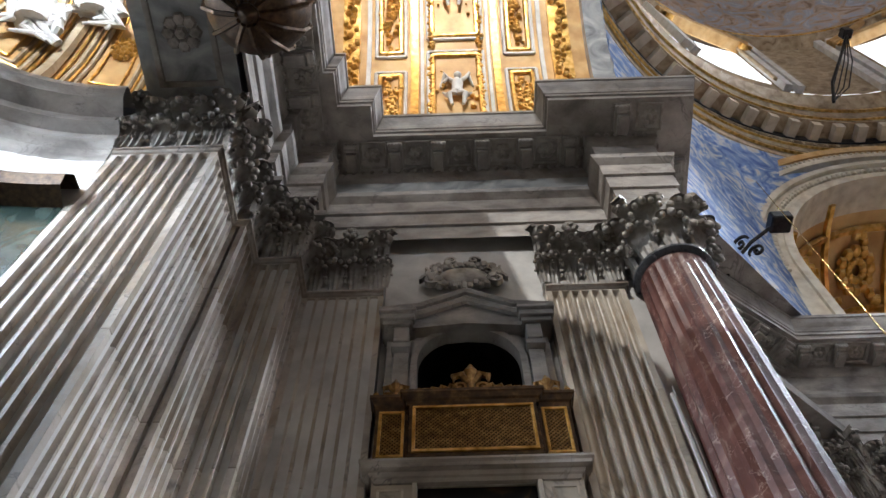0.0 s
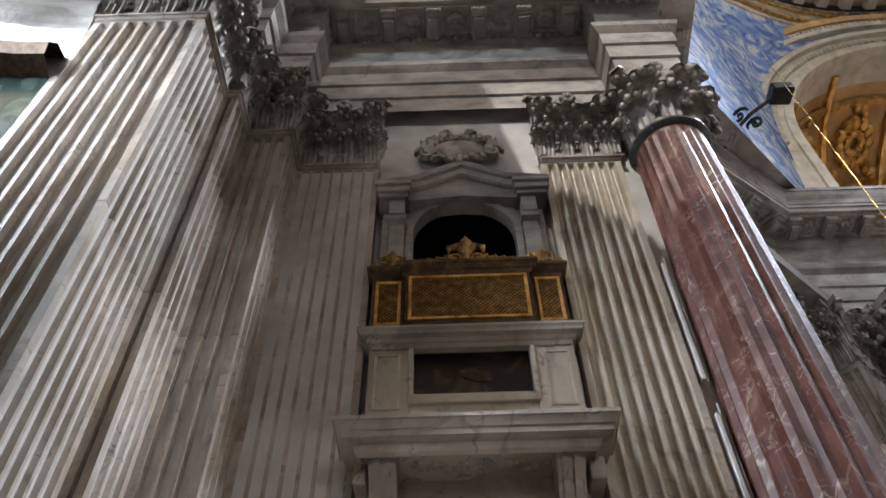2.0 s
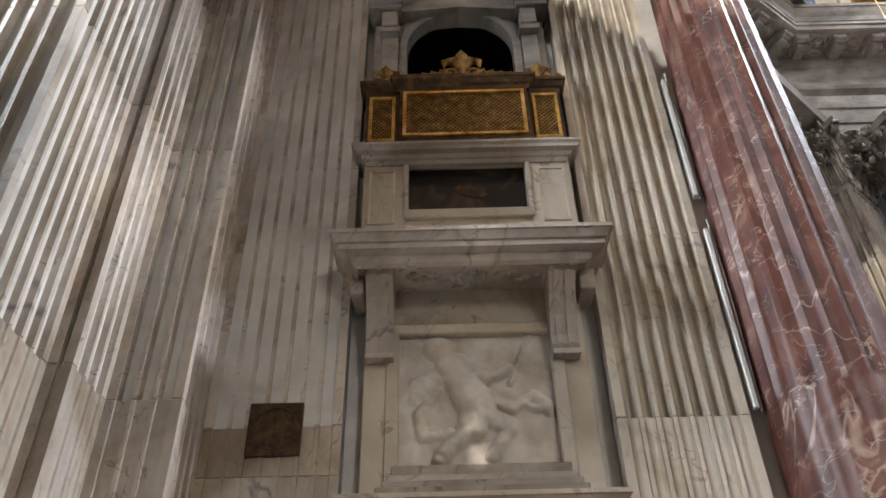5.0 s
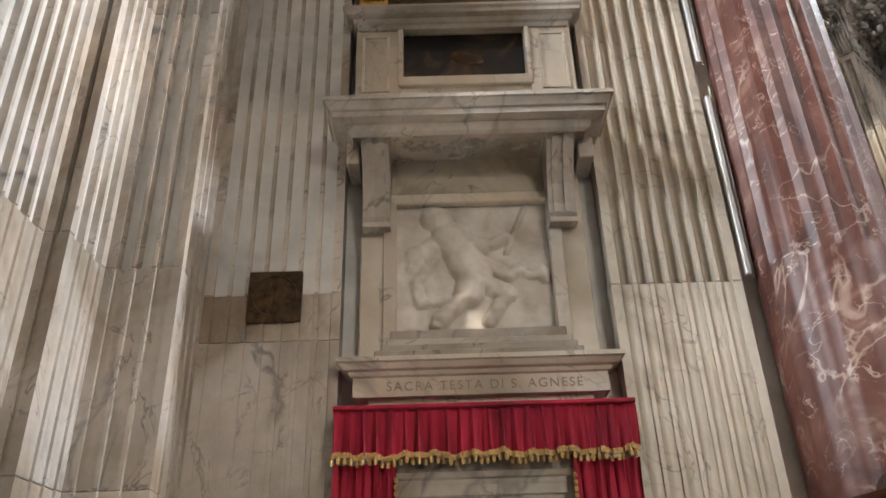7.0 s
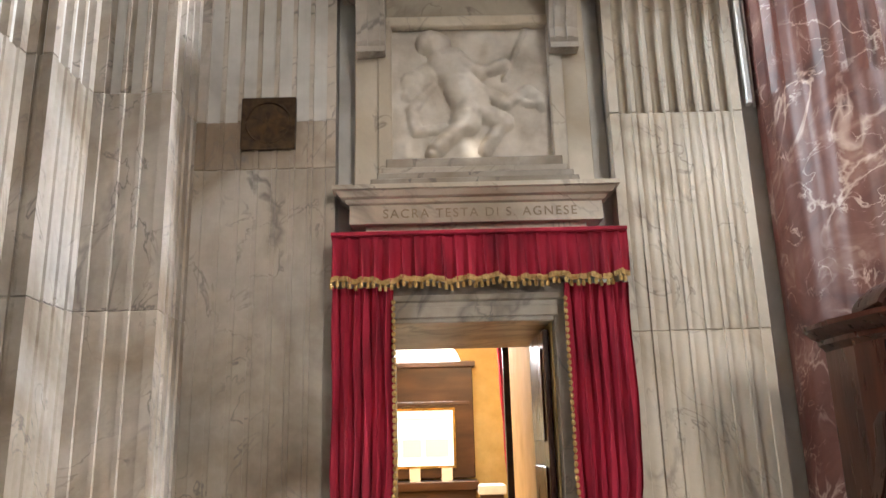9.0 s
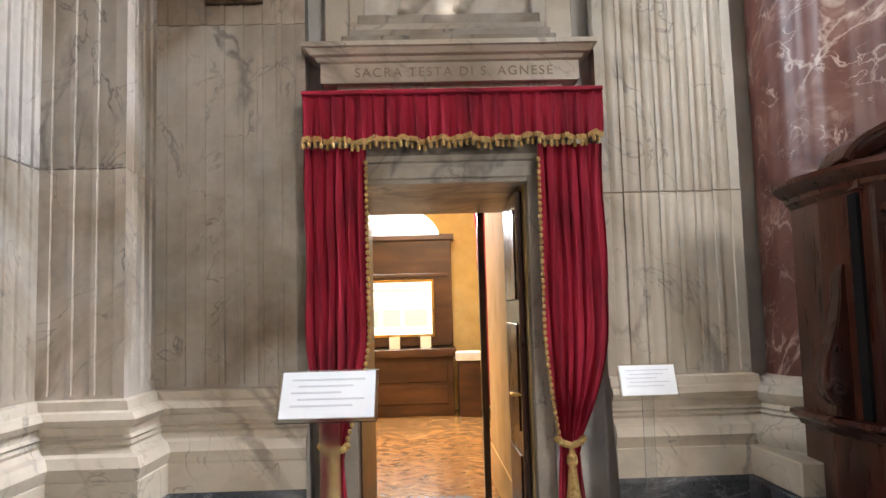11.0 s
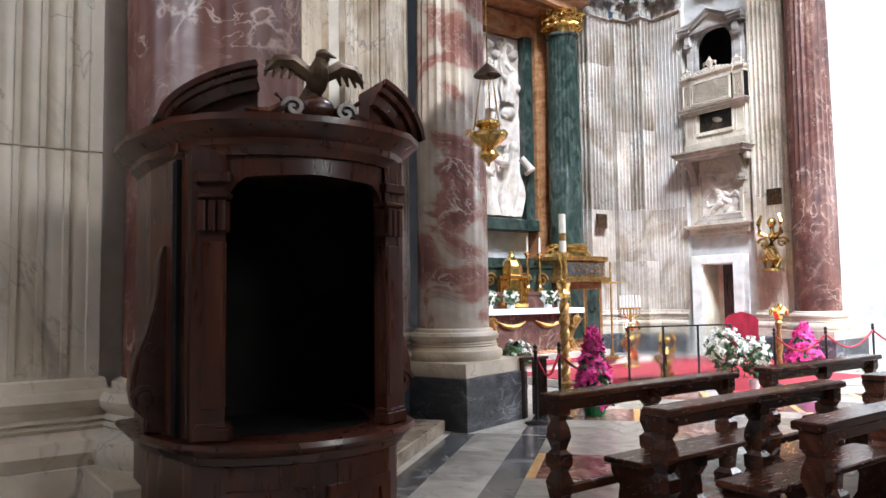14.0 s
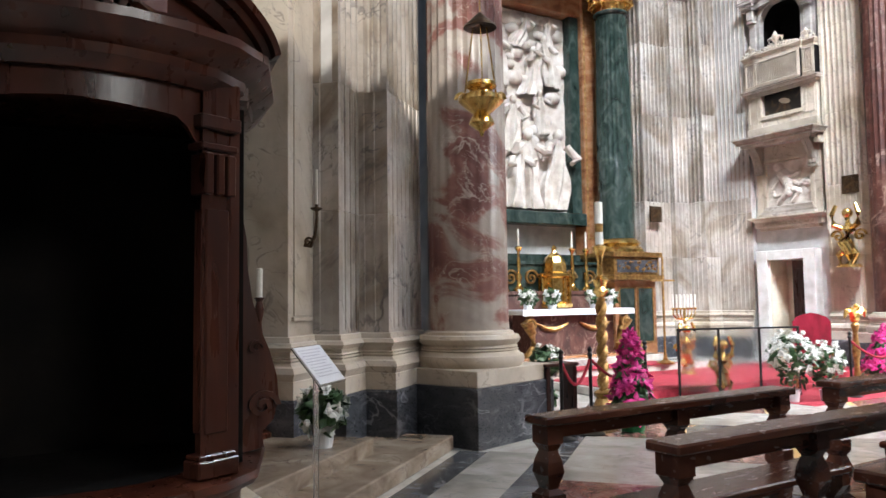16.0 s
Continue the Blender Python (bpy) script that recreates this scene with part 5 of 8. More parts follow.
# carved relief: background sheet with rounded forms
bm = bmesh.new()
nx, nz = 96, 90
x0, x1, z0, z1 = XM - 0.56, XM + 0.55, 3.64, 4.68
FORMS = [((0.25, 0.88), (0.29, 0.86), 0.095, 0.16), ((0.37, 0.72), (0.50, 0.42), 0.125, 0.15), ((0.33, 0.74), (0.44, 0.68), 0.10, 0.13), ((0.42, 0.70), (0.56, 0.64), 0.055, 0.13), ((0.56, 0.64), (0.72, 0.70), 0.045, 0.11), ((0.72, 0.60), (0.88, 1.0), 0.018, 0.05),
         ((0.31, 0.68), (0.14, 0.58), 0.09, 0.06), ((0.14, 0.58), (0.10, 0.48), 0.05, 0.05), ((0.25, 0.55), (0.12, 0.38), 0.04, 0.06), ((0.12, 0.38), (0.15, 0.22), 0.04, 0.06), ((0.15, 0.22), (0.33, 0.24), 0.04, 0.06), ((0.50, 0.42), (0.46, 0.28), 0.10, 0.17), ((0.46, 0.28), (0.28, 0.10), 0.06, 0.15),
         ((0.28, 0.10), (0.25, 0.06), 0.045, 0.12), ((0.56, 0.36), (0.70, 0.28), 0.07, 0.10), ((0.70, 0.28), (0.58, 0.08), 0.045, 0.08), ((0.56, 0.52), (0.72, 0.42), 0.05, 0.07), ((0.72, 0.42), (0.86, 0.50), 0.045, 0.06), ((0.86, 0.50), (0.97, 0.40), 0.05, 0.07), ((0.97, 0.40), (0.84, 0.42), 0.03, 0.05)]
grid = []
for j in range(nz + 1):
    row = []
    for i in range(nx + 1):
        u, v = i / nx, j / nz
        h = 0.022 * noise.noise(Vector((u * 5, v * 5, 3.1))) + 0.006 * noise.noise(Vector((u * 17, v * 17, 7)))
        for (ax, ay), (bx, by), r, hh in FORMS:
            dx, dy = bx - ax, by - ay
            t = min(1, max(0, ((u - ax) * dx + (v - ay) * dy) / (dx * dx + dy * dy)))
            d = math.hypot(u - ax - dx * t, v - ay - dy * t) / r
            if d < 1:
                h = max(h, hh * 0.60 * (1 - d * d) ** 0.55 + 0.012 * noise.noise(Vector((u * 22, v * 22, 0))))
        edge = min(1, min(u, 1 - u, v, 1 - v) * 30)
        row.append(bm.verts.new((x0 + (x1 - x0) * u, 5.02 - h * edge, z0 + (z1 - z0) * v)))
    grid.append(row)
for a, b in zip(grid, grid[1:]):
    for i in range(nx):
        bm.faces.new((a[i], a[i + 1], b[i + 1], b[i]))
part("relief", bm, RELIEFSTONE, mon, "white marble figure relief", smooth=True)
# consoles
for cx in (XM - 0.70, XM + 0.66):
    bm = bmesh.new()
    pts = [(4.98, 4.45), (4.90, 4.45), (4.87, 4.50), (4.88, 4.58), (4.84, 4.72), (4.76, 4.88), (4.66, 5.0), (4.64, 5.06), (4.98, 5.06)]
    for dx0, dx1, ins in ((-0.10, 0.10, 0.0), (-0.065, -0.02, -0.018), (0.02, 0.065, -0.018)):
        lo = [bm.verts.new((cx + dx0, y + (ins if k < 8 else 0), z)) for k, (y, z) in enumerate(pts)]
        hi = [bm.verts.new((cx + dx1, y + (ins if k < 8 else 0), z)) for k, (y, z) in enumerate(pts)]
        for k in range(len(pts)):
            j = (k + 1) % len(pts)
            bm.faces.new((lo[k], hi[k], hi[j], lo[j]))
        bm.faces.new(lo); bm.faces.new(list(reversed(hi)))
    box(bm, cx - 0.12, cx + 0.12, 4.60, 4.98, 5.04, 5.10, 0.006)
    box(bm, cx - 0.10, cx + 0.10, 4.86, 4.98, 4.42, 4.46)
    for e in (-0.06, 0, 0.06):
        blob(bm, (cx + e, 4.885, 4.44), 0.03, 6, 4)
    part("console", bm, MARBLE, mon, "scrolled marble bracket")
# wide shelf
bm = bmesh.new()
box(bm, XM - 0.86, XM + 0.86, 4.62, YK, 5.06, 5.13)
sweep(bm, [(XM - 0.86, YK), (XM - 0.86, 4.60), (XM + 0.84, 4.60), (XM + 0.84, YK)], [(0, 5.02), (0.03, 5.04), (0.05, 5.10), (0.13, 5.11), (0.13, 5.155), (0.15, 5.16), (0.18, 5.215), (0.195, 5.22), (0.195, 5.25), (0, 5.26)])
box(bm, XM - 0.92, XM - 0.82, 4.75, YK, 4.90, 5.08, 0.01)
box(bm, XM + 0.80, XM + 0.92, 4.75, YK, 4.90, 5.08, 0.01)
part("wide_shelf", bm, MARBLE, mon, "deep grey marble shelf on consoles")
bm = bmesh.new()
for k in range(40):
    x = XM + random.uniform(-0.5, 0.5)
    blob(bm, (x, 4.80 + random.uniform(-0.07, 0.07), 5.06), random.uniform(0.015, 0.04), 6, 4, (1, 1, 0.5))
for j in range(8):
    a = j * math.pi / 4
    blob(bm, (XM + 0.06 * math.cos(a), 4.80 + 0.06 * math.sin(a), 5.055), 0.035, 6, 4)
part("shelf_carving", bm, CARVED, mon, "carved foliage under the shelf", smooth=True)["kind"] = "stuff"
# middle tier with the dark painting
bm = bmesh.new()
for s in (-1, 1):
    a, b = sorted((XM + s * 0.52, XM + s * 0.88))
    box(bm, a, b, 4.84, YK, 5.26, 6.30, 0.004)
    a, b = sorted((XM + s * 0.61, XM + s * 0.83))
    for r in ((a, b, 5.62, 5.64), (a, b, 6.18, 6.20), (a, a + 0.02, 5.64, 6.18), (b - 0.02, b, 5.64, 6.18)):
        box(bm, r[0], r[1], 4.828, 4.845, r[2], r[3])
    a, b = sorted((XM + s * 0.50, XM + s * 0.54))
    box(bm, a, b, 4.82, YK, 5.70, 6.34, 0.006)
box(bm, XM - 0.88, XM + 0.88, 4.80, YK, 5.26, 5.50, 0.004)
box(bm, XM - 0.54, XM + 0.54, 4.82, YK, 5.42 + 0.25, 5.76, 0.006)
box(bm, XM - 0.52, XM + 0.52, 4.86, YK, 5.42, 5.70)
box(bm, XM - 0.88, XM + 0.88, 4.86, YK, 6.31, 6.40)
pieces("tier_block", bm, MARBLE_WARM, mon, "cream marble tier with side panels")
part("painting", boxes((XM - 0.50, XM + 0.515, 4.95, YK - 0.02, 5.74, 6.30)), PAINTING, mon, "darkened painting of a pale form")
bm = bmesh.new()
blob(bm, (XM + 0.02, 4.945, 6.04), 0.15, 10, 8, (1, 0.10, 0.42), Matrix.Rotation(0.3, 4, "Y"))
part("painted_form", bm, DARKGILT, mon, "faded ochre painted form")
bm = bmesh.new()
box(bm, XM - 0.86, XM + 0.86, 4.80, YK, 6.32, 6.39)
sweep(bm, [(XM - 0.86, YK), (XM - 0.86, 4.82), (XM + 0.86, 4.82), (XM + 0.86, YK)], [(-0.04, 6.25), (0.0, 6.255), (0.015, 6.285), (0.035, 6.295), (0.05, 6.33), (0.10, 6.34), (0.105, 6.37), (0.125, 6.39), (0.125, 6.415), (0, 6.42)])
part("tier_cornice", bm, MARBLE, mon, "grey marble cornice under the grille")
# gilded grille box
# black faces give the shade seen through the lattice
part("grille_box", boxes((XM - 0.885, XM + 0.885, 4.80, YK, 6.42, 7.08), (XM - 0.585, XM + 0.585, 4.74, 4.80, 6.42, 7.08)), BLACK, mon, "box behind the gilded grille, coloured black for the shade inside")


def frame_bars(bm, x0, x1, z0, z1, y, w=0.035, t=0.03):
    for r in ((x0, x1, z0, z0 + w), (x0, x1, z1 - w, z1), (x0, x0 + w, z0 + w, z1 - w), (x1 - w, x1, z0 + w, z1 - w)):
        box(bm, r[0], r[1], y - t, y, r[2], r[3], 0.004)


def lattice(bm, x0, x1, z0, z1, y, step=0.045):
    w, h = x1 - x0, z1 - z0
    k = -int(h / step) - 1
    while k * step < w:
        for e in (1, -1):
            a0 = max(0, -k * step)
            a1 = min(h, w - k * step)
            if a1 - a0 > 0.01:
                xa, xb = k * step + a0, k * step + a1
                pa, pb = (xa, a0), (xb, a1)
                if e < 0:
                    pa, pb = (w - xa, a0), (w - xb, a1)
                d = Vector((pb[0] - pa[0], pb[1] - pa[1])).normalized() * 0.0055
                n = (-d.y, d.x)
                q = [(pa[0] + n[0], pa[1] + n[1]), (pa[0] - n[0], pa[1] - n[1]), (pb[0] - n[0], pb[1] - n[1]), (pb[0] + n[0], pb[1] + n[1])]
                yy = y - (0.006 if e > 0 else 0.0)
                vs = [bm.verts.new((x0 + px, yy, z0 + pz)) for px, pz in q]
                vb = [bm.verts.new((x0 + px, yy + 0.008, z0 + pz)) for px, pz in q]
                bm.faces.new(vs)
                for j in range(4):
                    bm.faces.new((vs[j], vs[(j + 1) % 4], vb[(j + 1) % 4], vb[j]))
        k += 1


for xa, xb, y in ((-0.567, 0.567, 4.725), (-0.875, -0.60, 4.785), (0.60, 0.875, 4.785)):
    bm = bmesh.new()
    frame_bars(bm, XM + xa - 0.012, XM + xb + 0.012, 6.44, 7.08, y + 0.012, 0.05, 0.02)
    part("grille_surround", bm, DARKGILT, mon, "browned wooden surround of the grille")
    bm = bmesh.new()
    frame_bars(bm, XM + xa + 0.02, XM + xb - 0.02, 6.485, 7.045, y, 0.03, 0.03)
    g = part("grille", bm, GOLD, mon, "gilded grille frame")
    bm = bmesh.new()
    lattice(bm, XM + xa + 0.045, XM + xb - 0.045, 6.51, 7.02, y - 0.008, 0.042)
    part("lattice", bm, OLDGILT, g, "gilt diamond lattice")
bm = bmesh.new()
sweep(bm, [(XM - 0.885, YK), (XM - 0.885, 4.79), (XM - 0.60, 4.79), (XM - 0.60, 4.73), (XM + 0.60, 4.73), (XM + 0.60, 4.79), (XM + 0.885, 4.79), (XM + 0.885, YK)], [(-0.02, 7.075), (0.005, 7.08), (0.01, 7.13), (0.03, 7.145), (0.05, 7.19), (0.065, 7.20), (0.065, 7.235), (-0.02, 7.24)])
box(bm, XM - 0.885, XM + 0.885, 4.78, YK, 7.19, 7.236)
box(bm, XM - 0.60, XM + 0.60, 4.73, 4.78, 7.19, 7.236)
part("grille_cornice", bm, DARKGILT, mon, "browned gilt cornice over the grille")


def crest(bm, cx, y, z, s):
    tube(bm, [(cx, y, z), (cx, y, z + 0.10 * s), (cx, y, z + 0.2 * s), (cx, y, z + 0.30 * s)], [0.03 * s, 0.025 * s, 0.055 * s, 0.004], 8)
    for e in (-1, 1):
        tube(bm, [(cx, y, z + 0.08 * s), (cx + e * 0.06 * s, y, z + 0.19 * s), (cx + e * 0.12 * s, y, z + 0.17 * s), (cx + e * 0.12 * s, y, z + 0.11 * s)], [0.022 * s, 0.032 * s, 0.026 * s, 0.008 * s], 6)
        scroll(bm, (cx + e * 0.07 * s, y, z + 0.05 * s), (e, 0, 0), (0, 0, 1), 0.06 * s, 1.4, 0.03 * s, 0.02 * s)


bm = bmesh.new()
crest(bm, XM, 4.74, 7.235, 1.4)
crest(bm, XM - 0.72, 4.79, 7.235, 0.95)
crest(bm, XM + 0.72, 4.79, 7.235, 0.95)
for e in (-1, 1):
    for k in range(5):
        x = XM + e * (0.12 + 0.085 * k)
        tube(bm, [(x, 4.75, 7.235), (x + e * 0.03, 4.745, 7.32 - 0.012 * k), (x + e * 0.08, 4.74, 7.36 - 0.02 * k), (x + e * 0.11, 4.74, 7.29 - 0.01 * k)], [0.026, 0.032, 0.022, 0.006], 6)
        scroll(bm, (x + e * 0.03, 4.74, 7.275), (e, 0, 0), (0, 0, 1), 0.045, 1.3, 0.03, 0.016)
    for x in (0.60, 0.90):
        tube(bm, [(XM + e * x, 4.78, 7.235), (XM + e * x, 4.78, 7.29), (XM + e * x, 4.78, 7.35)], [0.014, 0.034, 0.004], 6)
pieces("crest_ornament", bm, OLDGILT, mon, "carved gilt lily cresting")
# aedicule round the dark niche
bm = bmesh.new()
for s in (-1, 1):
    a, b = sorted((XM + s * 0.56, XM + s * 0.86))
    box(bm, a, b, 4.94, YK, 7.0, 8.32, 0.004)
    a, b = sorted((XM + s * 0.62, XM + s * 0.78))
    box(bm, a, b, 4.88, 4.95, 7.0, 8.05, 0.006)
    box(bm, a - 0.02, b + 0.02, 4.80, 4.95, 8.05, 8.12, 0.006)
    box(bm, a, b, 4.78, 4.95, 8.12, 8.36, 0.01)
    a, b = sorted((XM + s * 0.58, XM + s * 0.90))
    box(bm, a, b, 4.74, YK, 8.36, 8.42, 0.006)
    box(bm, a - 0.02, b + 0.02, 4.70, YK, 8.42, 8.50, 0.006)
    box(bm, a - 0.04, b + 0.04, 4.66, YK, 8.50, 8.55, 0.006)
    v = Vector((0, 0, 0))
    tube(bm, [(XM + s * 0.94, 4.70, 8.56), (XM + s * 0.50, 4.70, 8.62), (XM, 4.70, 8.88)], 0.045, 6)
    tube(bm, [(XM + s * 0.94, 4.76, 8.50), (XM + s * 0.50, 4.76, 8.55), (XM, 4.76, 8.80)], 0.05, 6)
    pts = [(XM + s * 0.93, 8.55), (XM + s * 0.50, 8.60), (XM, 8.86), (XM, 8.42), (XM + s * 0.55, 8.36), (XM + s * 0.9, 8.42)]
    lo = [bm.verts.new((x, 4.80, z)) for x, z in pts]
    hi = [bm.verts.new((x, YK, z)) for x, z in pts]
    bm.faces.new(lo); bm.faces.new(list(reversed(hi)))
    for k in range(6):
        bm.faces.new((lo[k], hi[k], hi[(k + 1) % 6], lo[(k + 1) % 6]))
old = set(bm.verts)
arch_ring(bm, 0.53, 0.60, 4.90, YK, 7.92, 24)
arch_ring(bm, 0.60, 0.70, 4.94, YK + 0.1, 7.92, 24)
for vtx in bm.verts:
    if vtx not in old:
        vtx.co.x += XM
for s in (-1, 1):
    a, b = sorted((XM + s * 0.53, XM + s * 0.60))
    box(bm, a, b, 4.90, YK, 7.0, 7.92)
pieces("aedicule_block", bm, CORNICE, mon, "grey marble pediment on brackets")
# niche surfaces coloured black in place of its inner shade
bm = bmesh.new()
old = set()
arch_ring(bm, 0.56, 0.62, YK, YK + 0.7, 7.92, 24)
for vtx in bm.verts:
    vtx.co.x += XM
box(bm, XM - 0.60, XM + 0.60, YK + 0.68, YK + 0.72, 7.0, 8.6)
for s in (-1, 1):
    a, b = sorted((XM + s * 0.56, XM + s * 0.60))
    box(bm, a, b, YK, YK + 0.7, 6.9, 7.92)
part("dark_niche", bm, BLACK, mon, "arched niche coloured black for its shade")
# cartouche
bm = bmesh.new()
for k in range(150):
    a = random.uniform(0, 2 * math.pi)
    r = random.uniform(0.75, 1.0)
    blob(bm, (XM + 0.44 * r * math.cos(a), 4.98 - random.uniform(0, 0.05), 9.60 + 0.26 * r * math.sin(a)), random.uniform(0.025, 0.065), 6, 4, (1, 0.8, 1.2))
blob(bm, (XM, 4.99, 9.60), 0.26, 16, 8, (1.25, 0.28, 0.8))
for s in (-1, 1):
    scroll(bm, (XM + s * 0.40, 4.96, 9.50), (s, 0, 0), (0, 0, 1), 0.14, 1.8, 0.08, 0.035)
    scroll(bm, (XM + s * 0.36, 4.96, 9.76), (s, 0, 0), (0, 0, -1), 0.11, 1.6, 0.08, 0.03)
    scroll(bm, (XM + s * 0.14, 4.94, 9.88), (s, 0, 0), (0, 0, 1), 0.09, 1.5, 0.08, 0.03)
part("cartouche", bm, CARVED, mon, "carved stone cartouche with scrolls", smooth=True)
mon2 = copy_thing(mon, TURN)
for o in mon2.children_recursive:
    swap = {"aged_gilt_wood": MARBLE_WARM, "gilded_stucco": MARBLE_WARM, "browned_gilt_wood": MARBLE_WARM}.get(o.data.materials[0].name)
    if swap:
        o.material_slots[0].link = "OBJECT"
        o.material_slots[0].material = swap
tagged(mon2, "matching tiered marble monument over the sanctuary door", "monument")

# bronze cross plaques
plaque = thing("cross_plaque", "square bronze plaque with a cross, fixed to the pilaster", "plaque", Matrix.Translation((-1.065, YW, 3.905)), "consecration plaques")
part("plate", boxes((-0.185, 0.185, -0.022, 0.03, -0.19, 0.19), bevel=0.005), BRONZE, plaque)
bm = bmesh.new()
for k in range(4):
    m = Matrix.Rotation(k * math.pi / 2 + math.pi / 4, 4, "Y")
    q = [m @ Vector(p) for p in ((-0.012, -0.026, 0.02), (0.012, -0.026, 0.02), (0.055, -0.026, 0.115), (0, -0.026, 0.10), (-0.055, -0.026, 0.115))]
    b2 = [v + Vector((0, 0.006, 0)) for v in q]
    va, vb = [bm.verts.new(v) for v in q], [bm.verts.new(v) for v in b2]
    bm.faces.new(va)
    for j in range(5):
        bm.faces.new((va[j], va[(j + 1) % 5], vb[(j + 1) % 5], vb[j]))
part("cross", bm, DARKGILT, plaque, "gilt cross with flared arms")
bm = bmesh.new()
tube(bm, [(0.15 * math.cos(k * math.pi / 16), -0.024, 0.15 * math.sin(k * math.pi / 16)) for k in range(33)], 0.008, 5)
part("ring", bm, BRONZE, plaque)
copy_thing(plaque, TURN @ Matrix.Translation((1.82, YW, 3.905)))
copy_thing(plaque, Matrix.Translation((16.25, 14.25, 3.6)))

# cable conduits beside the red column
for za, zb, y in ((5.9, 7.35, 5.06), (3.98, 5.55, 5.06)):
    c = thing("cable_conduit", "white plastic cable conduit beside the red column", "conduit", group="cable conduits")
    part("trunk", boxes((2.235, 2.275, YW + 0.0, YW + 0.06, za, zb), bevel=0.006), CONDUIT, c)
    part("cable", tube(bmesh.new(), [(2.29, YW + 0.02, za - 0.02), (2.30, YW + 0.02, (za + zb) / 2), (2.29, YW + 0.02, zb + 0.1)], 0.008, 6), CONDUIT, c)

# ---- doorway, curtains ----
door = thing("door_1", "open marble doorway to the sacristy", "doorway", kind="structure")
bm = boxes((-0.42, -0.30, 4.86, 6.3, 0.0, 2.62), (0.80, 0.92, 4.86, 6.3, 0.0, 2.62), (-0.30, 0.80, 4.86, 6.3, 2.50, 2.62), bevel=0.006)
sweep(bm, [(-0.42, YK), (-0.42, 4.85), (0.92, 4.85), (0.92, YK)], [(0, 2.60), (0.0, 2.63), (0.025, 2.64), (0.04, 2.67), (0.025, 2.70), (0.01, 2.74), (0, 2.76)])
box(bm, -0.33, 0.83, 4.84, 4.87, 2.53, 2.60, 0.006)
part("surround", bm, MARBLE, door, "grey marble door surround")
part("dark_lining", boxes((-0.296, -0.285, 4.95, 6.28, 0, 2.49)), OLDWOOD, door, "dark wooden reveal")
part("lining", boxes((0.785, 0.797, 4.95, 8.0, 0.35, 2.9), (0.775, 0.797, 4.95, 8.0, 0, 0.35)), YELLOWWALL, door, "yellow painted reveal")
part("frame", boxes((-0.40, -0.30, 6.30, 6.38, 0, 2.60), (0.58, 0.63, 6.30, 6.38, 0, 2.60), (-0.40, 0.63, 6.30, 6.38, 2.53, 2.60)), OLDWOOD, door, "dark wooden inner frame")
bm = boxes((0.735, 0.775, 4.98, 5.72, 0.02, 2.46), bevel=0.006)
for z0, z1 in ((0.15, 0.75), (0.9, 1.6), (1.75, 2.35)):
    box(bm, 0.722, 0.735, 5.06, 5.64, z0, z1, 0.008)
leaf_door = part("door_leaf", bm, WOOD, door, "dark glossy wooden door leaf, open")
part("handle", tube(bmesh.new(), [(0.735, 5.05, 1.14), (0.69, 5.05, 1.14), (0.685, 5.15, 1.14)], 0.014, 6), GILT, leaf_door, "brass handle")


def curtain_sheet(bm, rows, x_of, folds, depth, y, nx=60):
    """rows of (z, xl, xr, depth factor)."""
    grid = []
    for z, xl, xr, f in rows:
        row = []
        for i in range(nx + 1):
            u = i / nx
            ph = u * folds * 2 * math.pi
            off = math.sin(ph) + 0.35 * math.sin(2.3 * ph + 1.0) + 0.2 * math.sin(0.53 * ph + z * 2)
            row.append(bm.verts.new((xl + (xr - xl) * u + 0.006 * math.sin(z * 7 + ph), y - depth * f * off, z + 0.0)))
        grid.append(row)
    for a, b in zip(grid, grid[1:]):
        for i in range(nx):
            bm.faces.new((a[i], b[i], b[i + 1], a[i + 1]))


val = thing("valance", "gathered crimson velvet valance with gold tassel fringe over the door", "curtain")
bm = bmesh.new()
zt, zb = 3.055, 2.75
rows = [(zt - (zt - zb) * k / 10, -0.603, 1.273, 0.25 + 0.75 * k / 10) for k in range(11)]
curtain_sheet(bm, rows, None, 22, 0.030, 4.72, 264)
for v in bm.verts:
    if v.co.z < zt - 0.02:
        u = (v.co.x + 0.603) / 1.876
        v.co.z += ((zt - v.co.z) / (zt - zb)) * (0.010 * math.sin(u * 2 * math.pi * 9.5) + 0.008 * math.sin(u * 27))
part("drape", bm, VELVET, val, smooth=True)
part("heading", boxes((-0.603, 1.273, 4.685, 4.72, 3.04, 3.065), (-0.603, 1.273, 4.72, YK, 3.025, 3.053), bevel=0.004), VELVET, val, "gathered velvet heading")
bm = bmesh.new()
for i in range(150):
    u = (i + 0.5) / 150
    x = -0.603 + 1.876 * u
    ph = u * 22 * 2 * math.pi
    off = math.sin(ph) + 0.35 * math.sin(2.3 * ph + 1.0) + 0.2 * math.sin(0.53 * ph + zb * 2)
    y = 4.72 - 0.024 * off - 0.006
    z = zb + 0.010 * math.sin(u * 2 * math.pi * 9.5) + 0.008 * math.sin(u * 27)
    box(bm, x - 0.0065, x + 0.0065, y - 0.006, y + 0.006, z - 0.012, z + 0.022)
    if i % 3 == 0:
        tube(bm, [(x, y, z - 0.01), (x, y, z - 0.025), (x, y, z - 0.05)], [0.005, 0.014, 0.011], 6)
part("fringe", bm, FRINGE, val, "gold tassel fringe")["kind"] = "stuff"
